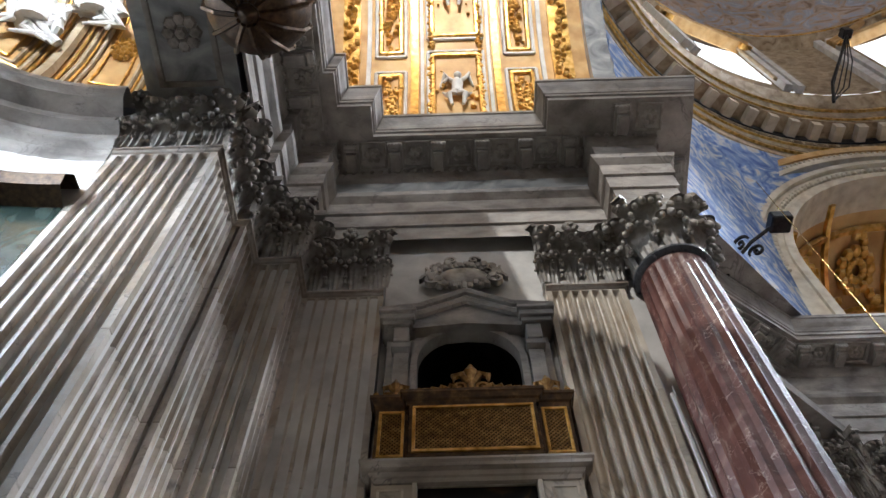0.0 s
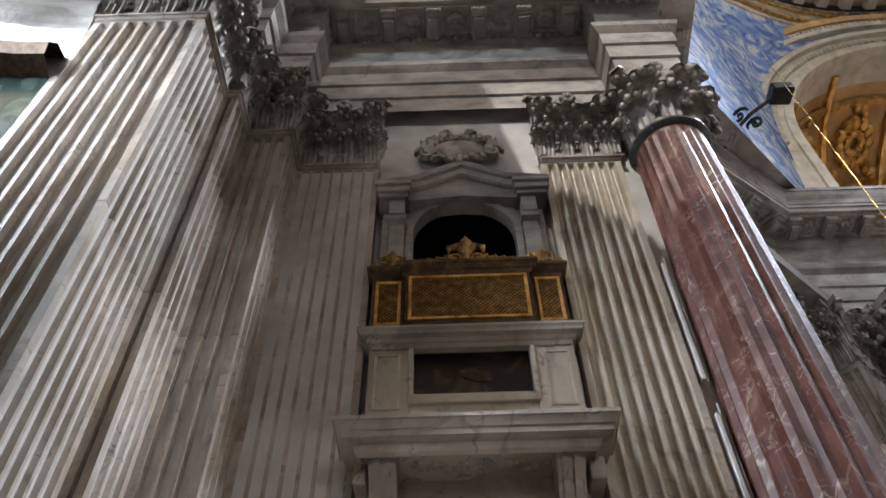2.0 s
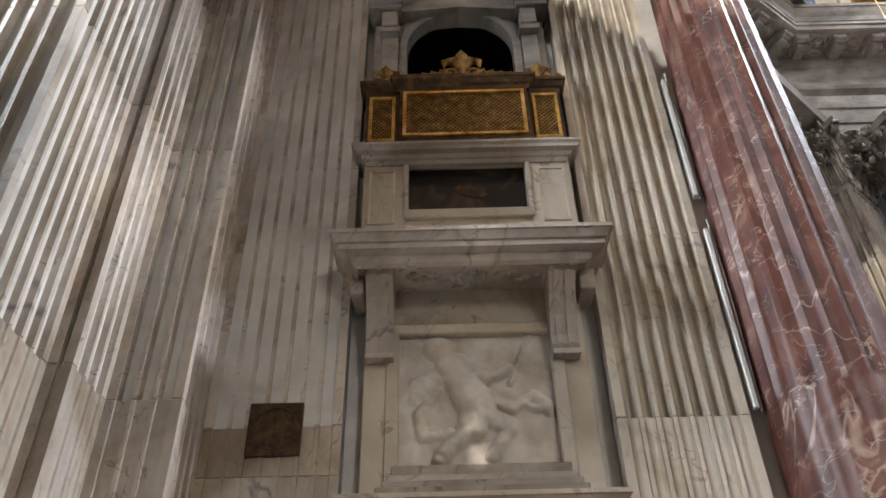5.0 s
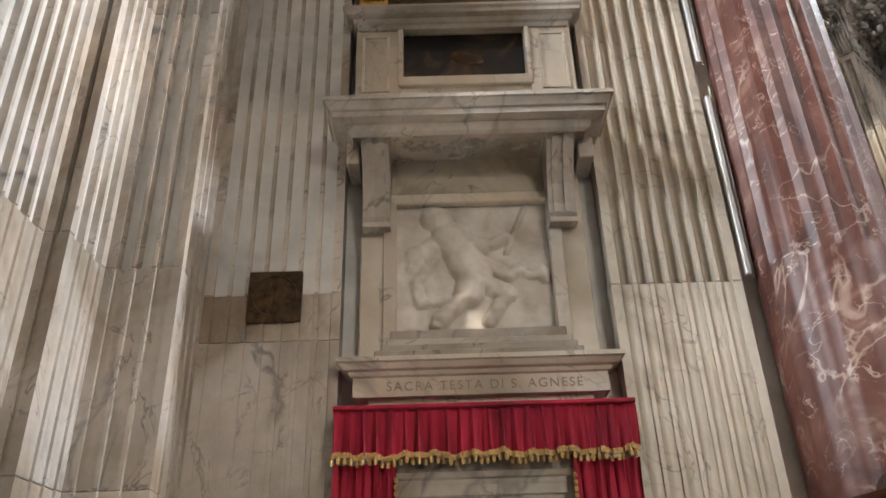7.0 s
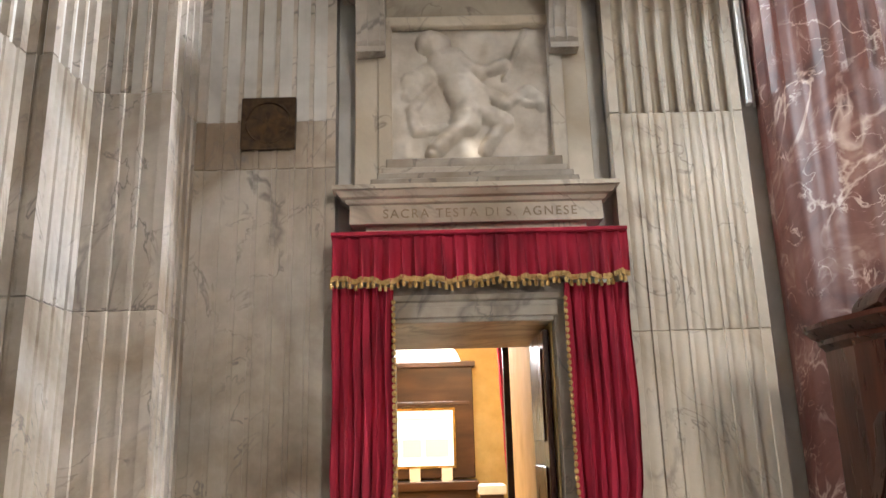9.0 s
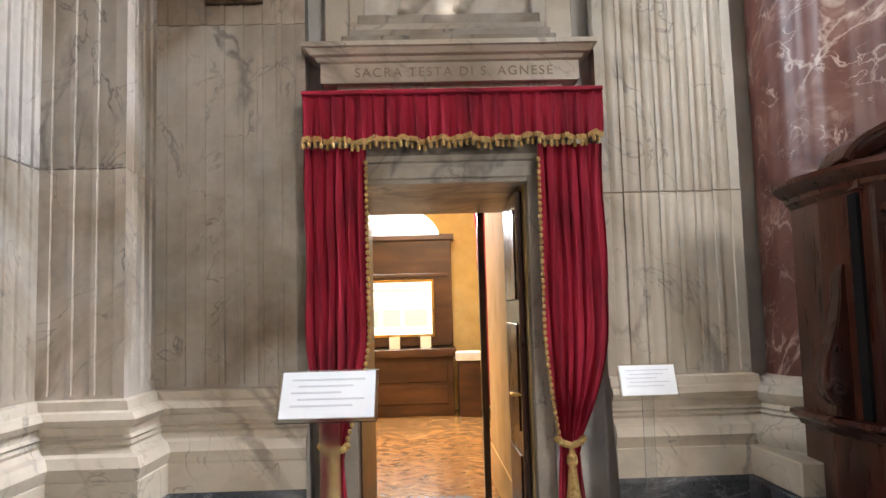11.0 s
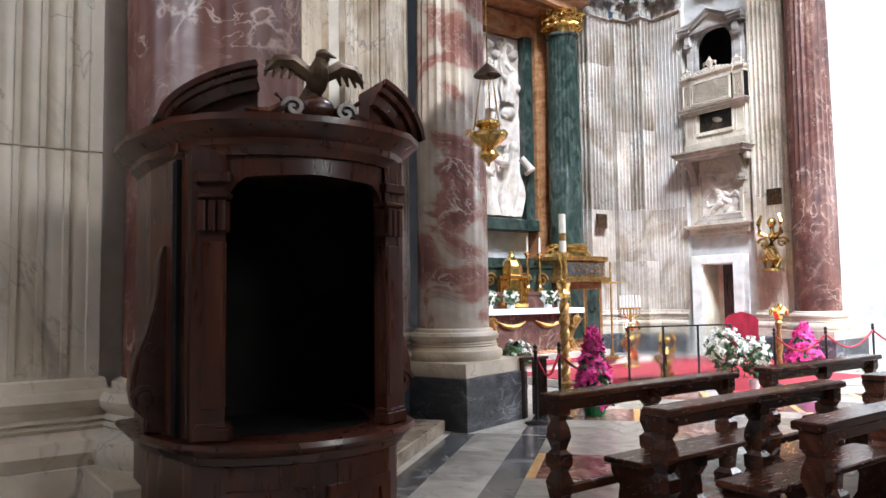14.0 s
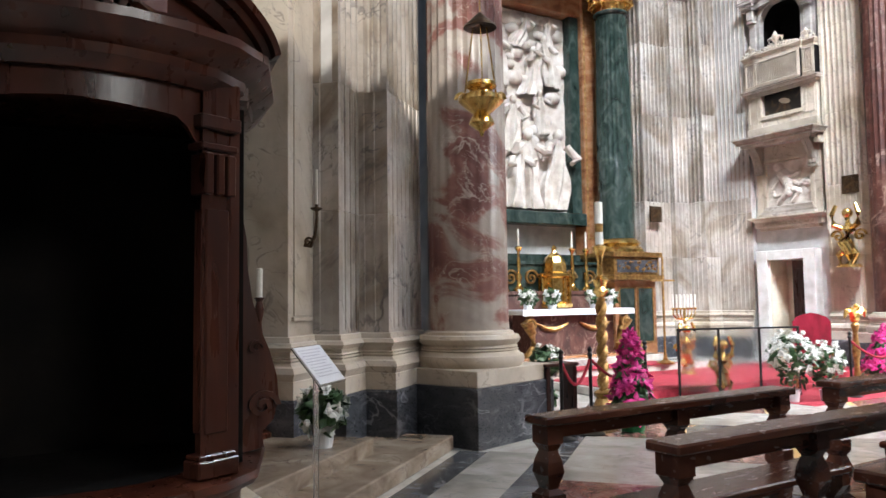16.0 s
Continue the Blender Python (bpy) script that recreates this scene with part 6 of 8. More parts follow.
for s, xo, xi in ((-1, -0.60, -0.215), (1, 1.27, 0.86)):
    cur = thing("curtain", "crimson velvet side curtain tied back with a gold tassel", "curtain", group="door curtains")
    bm = bmesh.new()
    rows = []
    tie = -0.44 if s < 0 else 0.99
    for k in range(25):
        z = 2.72 - 2.70 * k / 24
        if z > 0.86:
            t = max(0, (1.55 - z) / 0.69) ** 1.4
            a, b = xo * (1 - t) + (tie - s * -0.06) * t, xi * (1 - t) + (tie - s * 0.06) * t
            f = 1.0
        else:
            t = min(1, (0.86 - z) / 0.5)
            a, b = tie + s * (0.06 + 0.04 * t), tie - s * (0.06 + 0.03 * t)
            f = 0.7
        rows.append((z, min(a, b), max(a, b), f))
    curtain_sheet(bm, rows, None, 6, 0.024, 4.775, 60)
    part("drape", bm, VELVET, cur, smooth=True)
    bm = bmesh.new()
    for k in range(44):
        z = 2.62 - k * 0.04
        t = max(0, (1.55 - z) / 0.69) ** 1.4
        x = xi * (1 - t) + (tie - s * 0.06) * t
        if z < 0.9:
            break
        blob(bm, (x, 4.75, z), 0.014, 6, 4, (1, 1, 1.3))
    part("fringe", bm, FRINGE, cur, "gold bobble edging")
    bm = bmesh.new()
    tube(bm, [(tie - 0.085, 4.765, 0.90), (tie - 0.06, 4.735, 0.88), (tie, 4.725, 0.86), (tie + 0.06, 4.735, 0.88), (tie + 0.085, 4.765, 0.90)], 0.022, 8)
    tube(bm, [(tie, 4.725, 0.86), (tie, 4.72, 0.80), (tie, 4.72, 0.76), (tie, 4.72, 0.74), (tie, 4.72, 0.52)], [0.015, 0.03, 0.035, 0.022, 0.05], 10)
    part("tieback", bm, FRINGE, cur, "gold cord tieback with a tassel")

# ---- sacristy beyond ----
solid("sacristy_walls", boxes((-2.2, -2.0, 6.0, 14.2, 0, 4.6), (1.45, 1.65, 6.38, 14.2, 0, 4.6), (-2.2, -1.15, 13.7, 13.9, 0, 4.6), (0.48, 1.65, 13.7, 13.9, 0, 4.6), (-1.15, 0.48, 13.7, 13.9, 0, 3.1), (-1.15, 0.48, 13.7, 13.9, 3.62, 4.6), (-2.2, -0.40, 6.0, 6.2, 0, 4.6), (0.80, 1.65, 6.0, 6.4, 0, 4.6), (-0.5, 0.82, 6.3, 6.4, 2.6, 4.6), (0.80, 0.92, 6.4, 8.0, 0, 4.6), (-2.2, 1.65, 6.0, 13.9, 4.6, 4.7)), YELLOWWALL, "warm yellow plaster walls of the sacristy", "wall", kind="structure")
solid("sacristy_window", boxes((-1.15, 0.48, 13.86, 13.9, 3.1, 3.62)), WINDOW, "bright arched sacristy window", "window", kind="structure")
bm = bmesh.new()
arch_ring(bm, 0.78, 1.05, 13.60, 13.70, 3.02, 20)
for v in bm.verts:
    v.co.x += -0.335
    v.co.z = 3.02 + (v.co.z - 3.02) * 0.80
solid("window_arch", bm, YELLOWWALL, "yellow plaster arch round the window", "arch", kind="structure")
cab = thing("sacristy_cabinet", "tall carved walnut cabinet with a lit screen", "cabinet", Matrix.Translation((-0.30, 13.3, 0)))
part("body", boxes((-0.92, 0.92, 0.0, 0.35, 1.15, 3.05), bevel=0.015), OLDWOOD, cab)
part("cornice", boxes((-0.97, 0.97, -0.06, 0.35, 3.0, 3.10), (-0.85, 0.85, -0.03, 0.0, 2.35, 2.42), bevel=0.01), OLDWOOD, cab)
part("bench_seat", boxes((-0.95, 0.95, -0.45, 0.30, 0.98, 1.12), bevel=0.01), OLDWOOD, cab, "walnut ledge")
part("chest", boxes((-0.90, 0.90, -0.38, 0.30, 0.0, 0.98), (-0.8, 0.8, -0.40, -0.38, 0.2, 0.5), (-0.8, 0.8, -0.40, -0.38, 0.56, 0.9), bevel=0.01), OLDWOOD, cab, "walnut chest front")
part("screen", boxes((-0.72, 0.56, -0.02, 0.0, 1.36, 2.27)), SCREEN, cab, "bright glowing screen")
pieces("screen_panel", boxes((-0.66, -0.36, -0.03, -0.02, 1.50, 1.80), (-0.30, 0.02, -0.03, -0.02, 1.50, 1.80), (0.08, 0.48, -0.03, -0.02, 1.50, 1.80), (-0.5, 0.4, -0.03, -0.02, 2.10, 2.16)), SCREENBOX, cab, "pale panels on the screen")
part("screen_frame", boxes((-0.76, -0.72, -0.04, 0.0, 1.32, 2.31), (0.56, 0.60, -0.04, 0.0, 1.32, 2.31), (-0.72, 0.56, -0.04, 0.0, 2.27, 2.31), (-0.72, 0.56, -0.04, 0.0, 1.32, 1.36)), GILT, cab, "thin gilt frame")
for k, x in enumerate((-0.55, -0.05, 0.48)):
    o = solid("card", boxes((x - 0.09 - 0.34, x + 0.09 - 0.34, 13.02, 13.03, 1.12, 1.33)), PAPER, "white card propped on the walnut ledge", "card", group="cards on the ledge")
side = thing("side_table", "small wooden side table with a cloth by the sacristy wall", "table", Matrix.Translation((0.85, 12.9, 0)))
part("body", boxes((-0.18, 0.18, -0.25, 0.25, 0, 0.92), bevel=0.01), OLDWOOD, side)
part("cloth", boxes((-0.22, 0.22, -0.3, 0.3, 0.92, 1.06), bevel=0.01), LINEN, side, "cream cloth")
cur = thing("sacristy_curtain", "long red curtain on the yellow sacristy wall", "curtain", Matrix.Translation((0, 0, 0)))
bm = bmesh.new()
curtain_sheet(bm, [(3.45 - k * 0.16, 0.95 + 0.006 * k, 1.25 + 0.006 * k, 1.0) for k in range(21)], None, 5, 0.05, 12.0, 50)
part("drape", bm, VELVET, cur, smooth=True)
solid("sacristy_floor", boxes((-2.0, 1.45, 6.38, 13.7, 0.0, 0.004)), PARQUET, "polished honey parquet floor", "floor", kind="structure")
mat_ob = thing("door_mat", "dark ribbed mat inside the doorway", "mat")
part("base", boxes((-0.05, 0.52, 6.45, 7.15, 0.004, 0.02)), IRON, mat_ob)
for k in range(8):
    part("rib", boxes((-0.05 + 0.07 * k, -0.02 + 0.07 * k, 6.47, 7.13, 0.02, 0.035)), IRON, mat_ob)

# ---- confessional ----
CONF = Matrix.Translation((2.74, 3.86, 0)) @ Matrix.Rotation(-0.10, 4, "Z") @ Matrix.Diagonal((1.10, 1.06, 1.0, 1.0))
conf = thing("confessional", "dark carved walnut confessional with an open arched front", "confessional", CONF)
FRONT = [(-0.40, -0.27), (-0.32, -0.37), (-0.22, -0.43), (-0.11, -0.468), (0.0, -0.48), (0.11, -0.468), (0.22, -0.43), (0.32, -0.37), (0.40, -0.27)]
PLAN = [(-0.50, 0.42), (-0.49, 0.10)] + FRONT + [(0.49, 0.10), (0.50, 0.42)]
bm = bmesh.new()
extrude_poly(bm, PLAN, 0.0, 1.02)
part("half_door", bm, WOOD, conf, "bowed walnut lower front")
bm = bmesh.new()
sweep(bm, PLAN, [(0.0, 0.0), (0.05, 0.0), (0.05, 0.12), (0.03, 0.15), (0.0, 0.17)])
part("base_moulding", bm, WOOD, conf)
bm = bmesh.new()
sweep(bm, PLAN, [(-0.10, 1.02), (0.0, 1.0), (0.02, 1.01), (0.03, 1.04), (0.06, 1.055), (0.075, 1.075), (0.07, 1.095), (-0.10, 1.10)])
part("ledge", bm, WOOD, conf, "polished moulded ledge", smooth=True)
for seg in (((-0.30, -0.375), (-0.02, -0.475)), ((0.02, -0.475), (0.30, -0.375))):
    a, b = Vector(seg[0]), Vector(seg[1])
    d = (b - a).normalized()
    nrm = Vector((d.y, -d.x))
    bm = bmesh.new()
    for s0, s1, z0, z1 in ((0, 1, 0.26, 0.31), (0, 1, 0.86, 0.91), (0, 0.16, 0.31, 0.86), (0.84, 1, 0.31, 0.86)):
        p, q = a.lerp(b, s0), a.lerp(b, s1)
        extrude_poly(bm, [tuple(p + nrm * 0.012), tuple(p + nrm * 0.028), tuple(q + nrm * 0.028), tuple(q + nrm * 0.012)][::-1], z0, z1)
    part("door_panel", bm, WOOD, conf, "raised frame on the lower front")
for s in (-1, 1):
    bm = bmesh.new()
    pts = [(s * 0.50, 0.42), (s * 0.49, 0.10), (s * 0.412, -0.27), (s * 0.37, -0.25), (s * 0.45, 0.10), (s * 0.46, 0.42)]
    extrude_poly(bm, pts if s < 0 else pts[::-1], 1.09, 2.24)
    part("side_panel", bm, WOOD, conf, "walnut side panel")
    bm = bmesh.new()
    a, b = sorted((s * 0.31, s * 0.415))
    pts = [(a, -0.26), (a, -0.375 if s > 0 else -0.31), (b, -0.31 if s > 0 else -0.375), (b, -0.26)]
    extrude_poly(bm, pts, 1.09, 2.24)
    post = part("front_post", bm, WOOD, conf, "slim walnut pilaster")
    m = Matrix.Translation((s * 0.35, -0.352, 0)) @ Matrix.Rotation(s * 0.5, 4, "Z")
    for nm, rows in (("foot", [(-0.062, 0.062, -0.02, 0.05, 1.10, 1.15), (-0.056, 0.056, -0.014, 0.05, 1.15, 1.165)]), ("cap_block", [(-0.058, 0.058, -0.016, 0.05, 2.03, 2.05), (-0.048, -0.022, -0.02, 0.05, 1.90, 2.02), (-0.012, 0.012, -0.02, 0.05, 1.90, 2.02), (0.022, 0.048, -0.02, 0.05, 1.90, 2.02), (-0.064, 0.064, -0.022, 0.05, 2.09, 2.13)]), ("panel", [(-0.036, 0.036, -0.006, 0.05, 1.22, 1.86)])):
        bm = boxes(*rows, bevel=0.004)
        bm.transform(m)
        part(nm, bm, WOOD, post)
    bm = bmesh.new()
    prof = [(0.0, 1.86), (0.012, 1.80), (0.016, 1.70), (0.03, 1.60), (0.055, 1.50), (0.085, 1.42), (0.105, 1.34), (0.11, 1.27), (0.095, 1.20), (0.06, 1.16), (0.065, 1.11), (0.0, 1.10)]
    for y0, y1, k in ((-0.05, 0.05, 1.0), (-0.065, 0.065, 0.82)):
        pts = [(s * 0.45, 1.86)] + [(s * (0.468 + h * k), z) for h, z in prof] + [(s * 0.45, 1.10)]
        lo = [bm.verts.new((px_, y0, z)) for px_, z in pts]
        hi = [bm.verts.new((px_, y1, z)) for px_, z in pts]
        bm.faces.new(lo); bm.faces.new(list(reversed(hi)))
        for a, b, c, d in zip(lo, lo[1:] + lo[:1], hi[1:] + hi[:1], hi):
            bm.faces.new((b, a, d, c))
    scroll(bm, (s * 0.525, -0.055, 1.25), (s, 0, 0), (0, 0, 1), 0.055, 1.7, 0.05, 0.016)
    scroll(bm, (s * 0.505, -0.055, 1.44), (s, 0, 0), (0, 0, 1), 0.030, 1.5, 0.05, 0.010)
    bmesh.ops.recalc_face_normals(bm, faces=bm.faces)
    part("scroll_bracket", bm, WOOD, conf, "carved scrolled side bracket")
part("back_panel", boxes((-0.48, 0.48, 0.40, 0.43, 0.0, 2.24)), WOOD, conf)
# black panels added to darken the interior as its shade would
part("lining", boxes((-0.43, 0.43, 0.29, 0.325, 1.03, 2.2)), BLACK, conf, "black panel in place of the shade inside")
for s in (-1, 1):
    part("side_lining", boxes((s * 0.435 - 0.01, s * 0.435 + 0.01, -0.20, 0.36, 1.10, 2.2)), BLACK, conf, "black panel in place of the shade inside")
# black sheet hides the pale top face, painted shade again
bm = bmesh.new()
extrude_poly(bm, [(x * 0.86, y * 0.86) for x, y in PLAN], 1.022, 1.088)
part("inner_shelf", bm, BLACK, conf, "black sheet in place of the shade over the lower front")
part("roof", boxes((-0.45, 0.45, -0.24, 0.42, 2.22, 2.26)), WOOD, conf)
# arched header between the posts
bm = bmesh.new()
cols = []
n = 24
for i in range(n + 1):
    u = -0.325 + 0.65 * i / n
    y = -0.48 + 0.11 * (u / 0.32) ** 2
    e = abs(u) / 0.325
    zo = 2.13 - 0.02 * e - (0.14 * max(0, (e - 0.72) / 0.28) ** 2)
    cols.append([bm.verts.new((u, yy, zz)) for yy, zz in ((y + 0.02, 2.24), (y + 0.02, zo), (y + 0.06, zo), (y + 0.06, 2.24))])
for a, b in zip(cols, cols[1:]):
    for j in range(4):
        bm.faces.new((a[j], a[(j + 1) % 4], b[(j + 1) % 4], b[j]))
part("arched_header", bm, WOOD, conf, "walnut arch over the opening", smooth=True)
bm = bmesh.new()
sweep(bm, PLAN, [(-0.06, 2.20), (0.0, 2.20), (0.012, 2.22), (0.03, 2.235), (0.035, 2.26), (0.06, 2.275), (0.085, 2.30), (0.10, 2.315), (0.10, 2.34), (-0.06, 2.345)])
part("cornice", bm, WOOD, conf, "deep moulded walnut cornice", smooth=True)
# broken curved pediment: quarter round wings with a moulded rim and a sunk tympanum
WING = [(0.0, -0.06), (0.0, -0.11), (-0.022, -0.115), (-0.03, -0.09), (-0.05, -0.085), (-0.058, -0.06), (-0.10, -0.055), (-0.105, -0.02)]
for s in (-1, 1):
    bm = bmesh.new()
    cols = []
    for i in range(17):
        t = i / 16
        a = radians(6 + 62 * t)
        xx = 0.075 + 0.455 * math.cos(a) / math.cos(radians(6))
        top = 2.335 + 0.205 * math.sin(a) / math.sin(radians(68))
        yf = -0.48 + 1.02 * max(0.0, xx - 0.06) ** 1.7
        col = [(s * xx, yf + 0.16, top)]
        for dz, dy in WING:
            col.append((s * (xx + dz * 0.8 * math.cos(a)), yf + dy, max(2.332, top + dz * (0.35 + 0.65 * math.sin(a)))))
        col += [(s * (xx - 0.085 * math.cos(a)), yf - 0.02, 2.332), (s * xx, yf + 0.16, 2.332)]
        cols.append([bm.verts.new(p) for p in col])
    m_ = len(cols[0])
    for a, b in zip(cols, cols[1:]):
        for j in range(m_):
            bm.faces.new((a[j], a[(j + 1) % m_], b[(j + 1) % m_], b[j]))
    bm.faces.new(cols[0]); bm.faces.new(list(reversed(cols[-1])))
    bmesh.ops.recalc_face_normals(bm, faces=bm.faces)
    part("pediment", bm, WOOD, conf, "broken curved pediment wing")
bm = bmesh.new()
for s in (-1, 1):
    tube(bm, [(s * 0.26, -0.44, 2.37), (s * 0.18, -0.46, 2.36), (s * 0.12, -0.47, 2.40), (s * 0.16, -0.47, 2.44)], [0.012, 0.022, 0.022, 0.01], 6)
    scroll(bm, (s * 0.10, -0.47, 2.385), (s, 0, 0), (0, 0, 1), 0.05, 1.5, 0.05, 0.016)
blob(bm, (0, -0.46, 2.40), 0.07, 8, 6, (1, 0.6, 0.7))
part("cresting", bm, WOOD, conf, "carved scroll cresting", smooth=True)
bm = bmesh.new()
blob(bm, (0.0, -0.46, 2.52), 0.055, 8, 6, (0.8, 0.8, 1.4), Matrix.Rotation(0.35, 4, "X"))
blob(bm, (0.015, -0.48, 2.61), 0.03, 8, 6)
tube(bm, [(0.0, -0.47, 2.56), (0.012, -0.48, 2.60)], [0.03, 0.024], 6)
tube(bm, [(0.03, -0.50, 2.61), (0.055, -0.51, 2.60)], [0.012, 0.003], 6)
for s in (-1, 1):
    tube(bm, [(s * 0.02, -0.45, 2.53), (s * 0.09, -0.44, 2.58), (s * 0.15, -0.44, 2.575), (s * 0.19, -0.44, 2.53)], [0.03, 0.034, 0.028, 0.008], 6)
    for k in range(4):
        tube(bm, [(s * (0.08 + 0.03 * k), -0.44, 2.57), (s * (0.10 + 0.03 * k), -0.44, 2.51)], [0.016, 0.005], 5)
tube(bm, [(0, -0.44, 2.50), (-0.02, -0.42, 2.42)], [0.03, 0.045], 6)
part("dove", bm, BRONZE, conf, "carved dove with spread wings", smooth=True)

# ---- benches ----


def bench(m, length=2.3, group="church pews"):
    root = thing("pew", "red brown wooden pew with turned posts and a plank seat", "pew", m, group)
    part("top_rail", boxes((0, length, -0.10, 0.10, 0.885, 0.935), bevel=0.010), PEW, root, "polished flat top rail")
    part("lower_rail", boxes((0.08, length - 0.08, -0.02, 0.02, 0.80, 0.885), bevel=0.006), PEW, root)
    part("seat", boxes((0.40, length - 0.04, -0.50, -0.14, 0.42, 0.465), bevel=0.010), PEW, root, "plank seat")
    part("stretcher", boxes((0.06, length - 0.06, -0.03, 0.03, 0.20, 0.27), bevel=0.008), PEW, root)
    for x in (0.09, length / 2, length - 0.09):
        bm = bmesh.new()
        sq = [(0.075, 0.0), (0.075, 0.06), (0.045, 0.10), (0.05, 0.20), (0.065, 0.30), (0.04, 0.38), (0.06, 0.42), (0.062, 0.50), (0.055, 0.502), (0.035, 0.53), (0.042, 0.56), (0.058, 0.62), (0.052, 0.68), (0.034, 0.74), (0.05, 0.775), (0.056, 0.78), (0.056, 0.885)]
        rings = [[bm.verts.new((x + a * w, b * w * 1.2, z)) for a, b in ((-1, -1), (1, -1), (1, 1), (-1, 1))] for w, z in sq]
        for lo, hi in zip(rings, rings[1:]):
            for j in range(4):
                bm.faces.new((lo[j], lo[(j + 1) % 4], hi[(j + 1) % 4], hi[j]))
        part("post", bm, PEW, root)
        bm = bmesh.new()
        prof = [(-0.48, 0.0), (-0.16, 0.0), (-0.16, 0.06), (-0.20, 0.12), (-0.22, 0.26), (-0.15, 0.34), (-0.14, 0.42), (-0.48, 0.42), (-0.48, 0.34), (-0.42, 0.26), (-0.43, 0.12), (-0.48, 0.06)]
        lx = max(x, 0.52)
        lo = [bm.verts.new((lx - 0.04, y, z)) for y, z in prof]
        hi = [bm.verts.new((lx + 0.04, y, z)) for y, z in prof]
        bm.faces.new(lo); bm.faces.new(list(reversed(hi)))
        for j in range(len(prof)):
            k = (j + 1) % len(prof)
            bm.faces.new((lo[j], hi[j], hi[k], lo[k]))
        part("leg", bm, PEW, root, "shaped side support")
    return root


pew = bench(Matrix.Translation((5.14, 4.66, 0)) @ Matrix.Rotation(0.03, 4, "Z"))
for x, y in ((5.13, 3.72), (5.33, 2.86), (7.95, 4.72), (8.0, 3.75), (8.1, 2.85)):
    copy_thing(pew, Matrix.Translation((x, y, 0)) @ Matrix.Rotation(0.03, 4, "Z"))

# ---- signs ----


def sign(m, w, h, stem, label, tilt=-25):
    root = thing("sign_stand", label, "sign", m, "information signs")
    face = Matrix.Translation((0, 0, stem)) @ Matrix.Rotation(radians(tilt), 4, "X")
    bm = boxes((-w / 2, w / 2, -0.006, 0.0, -h / 2, h / 2))
    bm.transform(face)
    card = part("card", bm, PAPER, root, "white printed card")
    for k in range(int(h / 0.028)):
        z = h / 2 - 0.03 - k * 0.022
        bm = boxes((-w / 2 + 0.03 + 0.02 * (k % 2), w / 2 - 0.03 - 0.035 * (k % 3), -0.0075, -0.0062, z, z + 0.005))
        bm.transform(face)
        part("print_line", bm, INK, card, "row of faint unreadable print")
    bm = boxes((-w / 2 - 0.01, w / 2 + 0.01, 0.002, 0.008, -h / 2 - 0.01, h / 2 + 0.01))
    bm.transform(face)
    part("backing", bm, GLASSY, root, "clear acrylic backing")
    part("stem", boxes((-0.03, 0.03, 0.02, 0.03, 0.01, stem - 0.02)), GLASSY, root, "clear acrylic stem")
    part("foot", boxes((-0.14, 0.14, -0.12, 0.14, 0, 0.012), bevel=0.003), GLASSY, root, "clear acrylic foot")
    return root


sign(Matrix.Translation((-0.17, 2.42, 0)) @ Matrix.Rotation(-0.02, 4, "Z"), 0.28, 0.155, 1.43, "white information card on a clear acrylic stand before the door", -35)
sign(Matrix.Translation((1.33, 4.24, 0)), 0.30, 0.165, 1.28, "small white card on a clear stand beside the door curtain", -20)
sign(Matrix.Translation((4.28, 5.72, 0)) @ Matrix.Rotation(0.75, 4, "Z"), 0.36, 0.28, 1.20, "tilted white information card on a clear acrylic stand", -40)

# ---- hanging lamps ----
sl = thing("sanctuary_lamp", "gilded hanging sanctuary lamp on chains", "lamp", Matrix.Translation((5.70, 5.98, 0)), "hanging lamps")
bm = bmesh.new()
lathe(bm, [(0.0, 2.83), (0.012, 2.84), (0.02, 2.87), (0.05, 2.89), (0.10, 2.93), (0.085, 2.97), (0.06, 3.0), (0.12, 3.05), (0.175, 3.10), (0.165, 3.14), (0.10, 3.16), (0.085, 3.19), (0.12, 3.22), (0.11, 3.25), (0.08, 3.26)], 20)
part("bowl", bm, GILT, sl, "embossed gilt bowl", smooth=True)
bm = bmesh.new()
lathe(bm, [(0.012, 3.80), (0.12, 3.70), (0.13, 3.68), (0.02, 3.70), (0.0, 3.72)], 16)
part("canopy", bm, BRONZE, sl, "dark metal smoke cap", smooth=True)
bm = bmesh.new()
for k in range(3):
    a = k * 2 * math.pi / 3
    tube(bm, [(0.15 * math.cos(a), 0.15 * math.sin(a), 3.12), (0.06 * math.cos(a), 0.06 * math.sin(a), 3.70)], 0.006, 5)
    scroll(bm, (0.17 * math.cos(a), 0.17 * math.sin(a), 3.15), (math.cos(a), math.sin(a), 0), (0, 0, 1), 0.06, 1.3, 0.03, 0.015)
tube(bm, [(0, 0, 3.78), (0, 0, 14.0)], 0.006, 5)
part("chains", bm, GILT, sl)
bl = thing("bronze_lamp", "dark bronze ribbed hanging lamp below the apse beam", "lamp", Matrix.Translation((-1.55, 1.55, 0)))
bm = bmesh.new()
lathe(bm, [(0.0, 8.60), (0.05, 8.62), (0.10, 8.68), (0.30, 8.78), (0.46, 8.98), (0.50, 9.15), (0.44, 9.22), (0.2, 9.3), (0.1, 9.4)], 24)
part("bowl", bm, BRONZE, bl, "ribbed bronze bowl", smooth=True)
bm = bmesh.new()
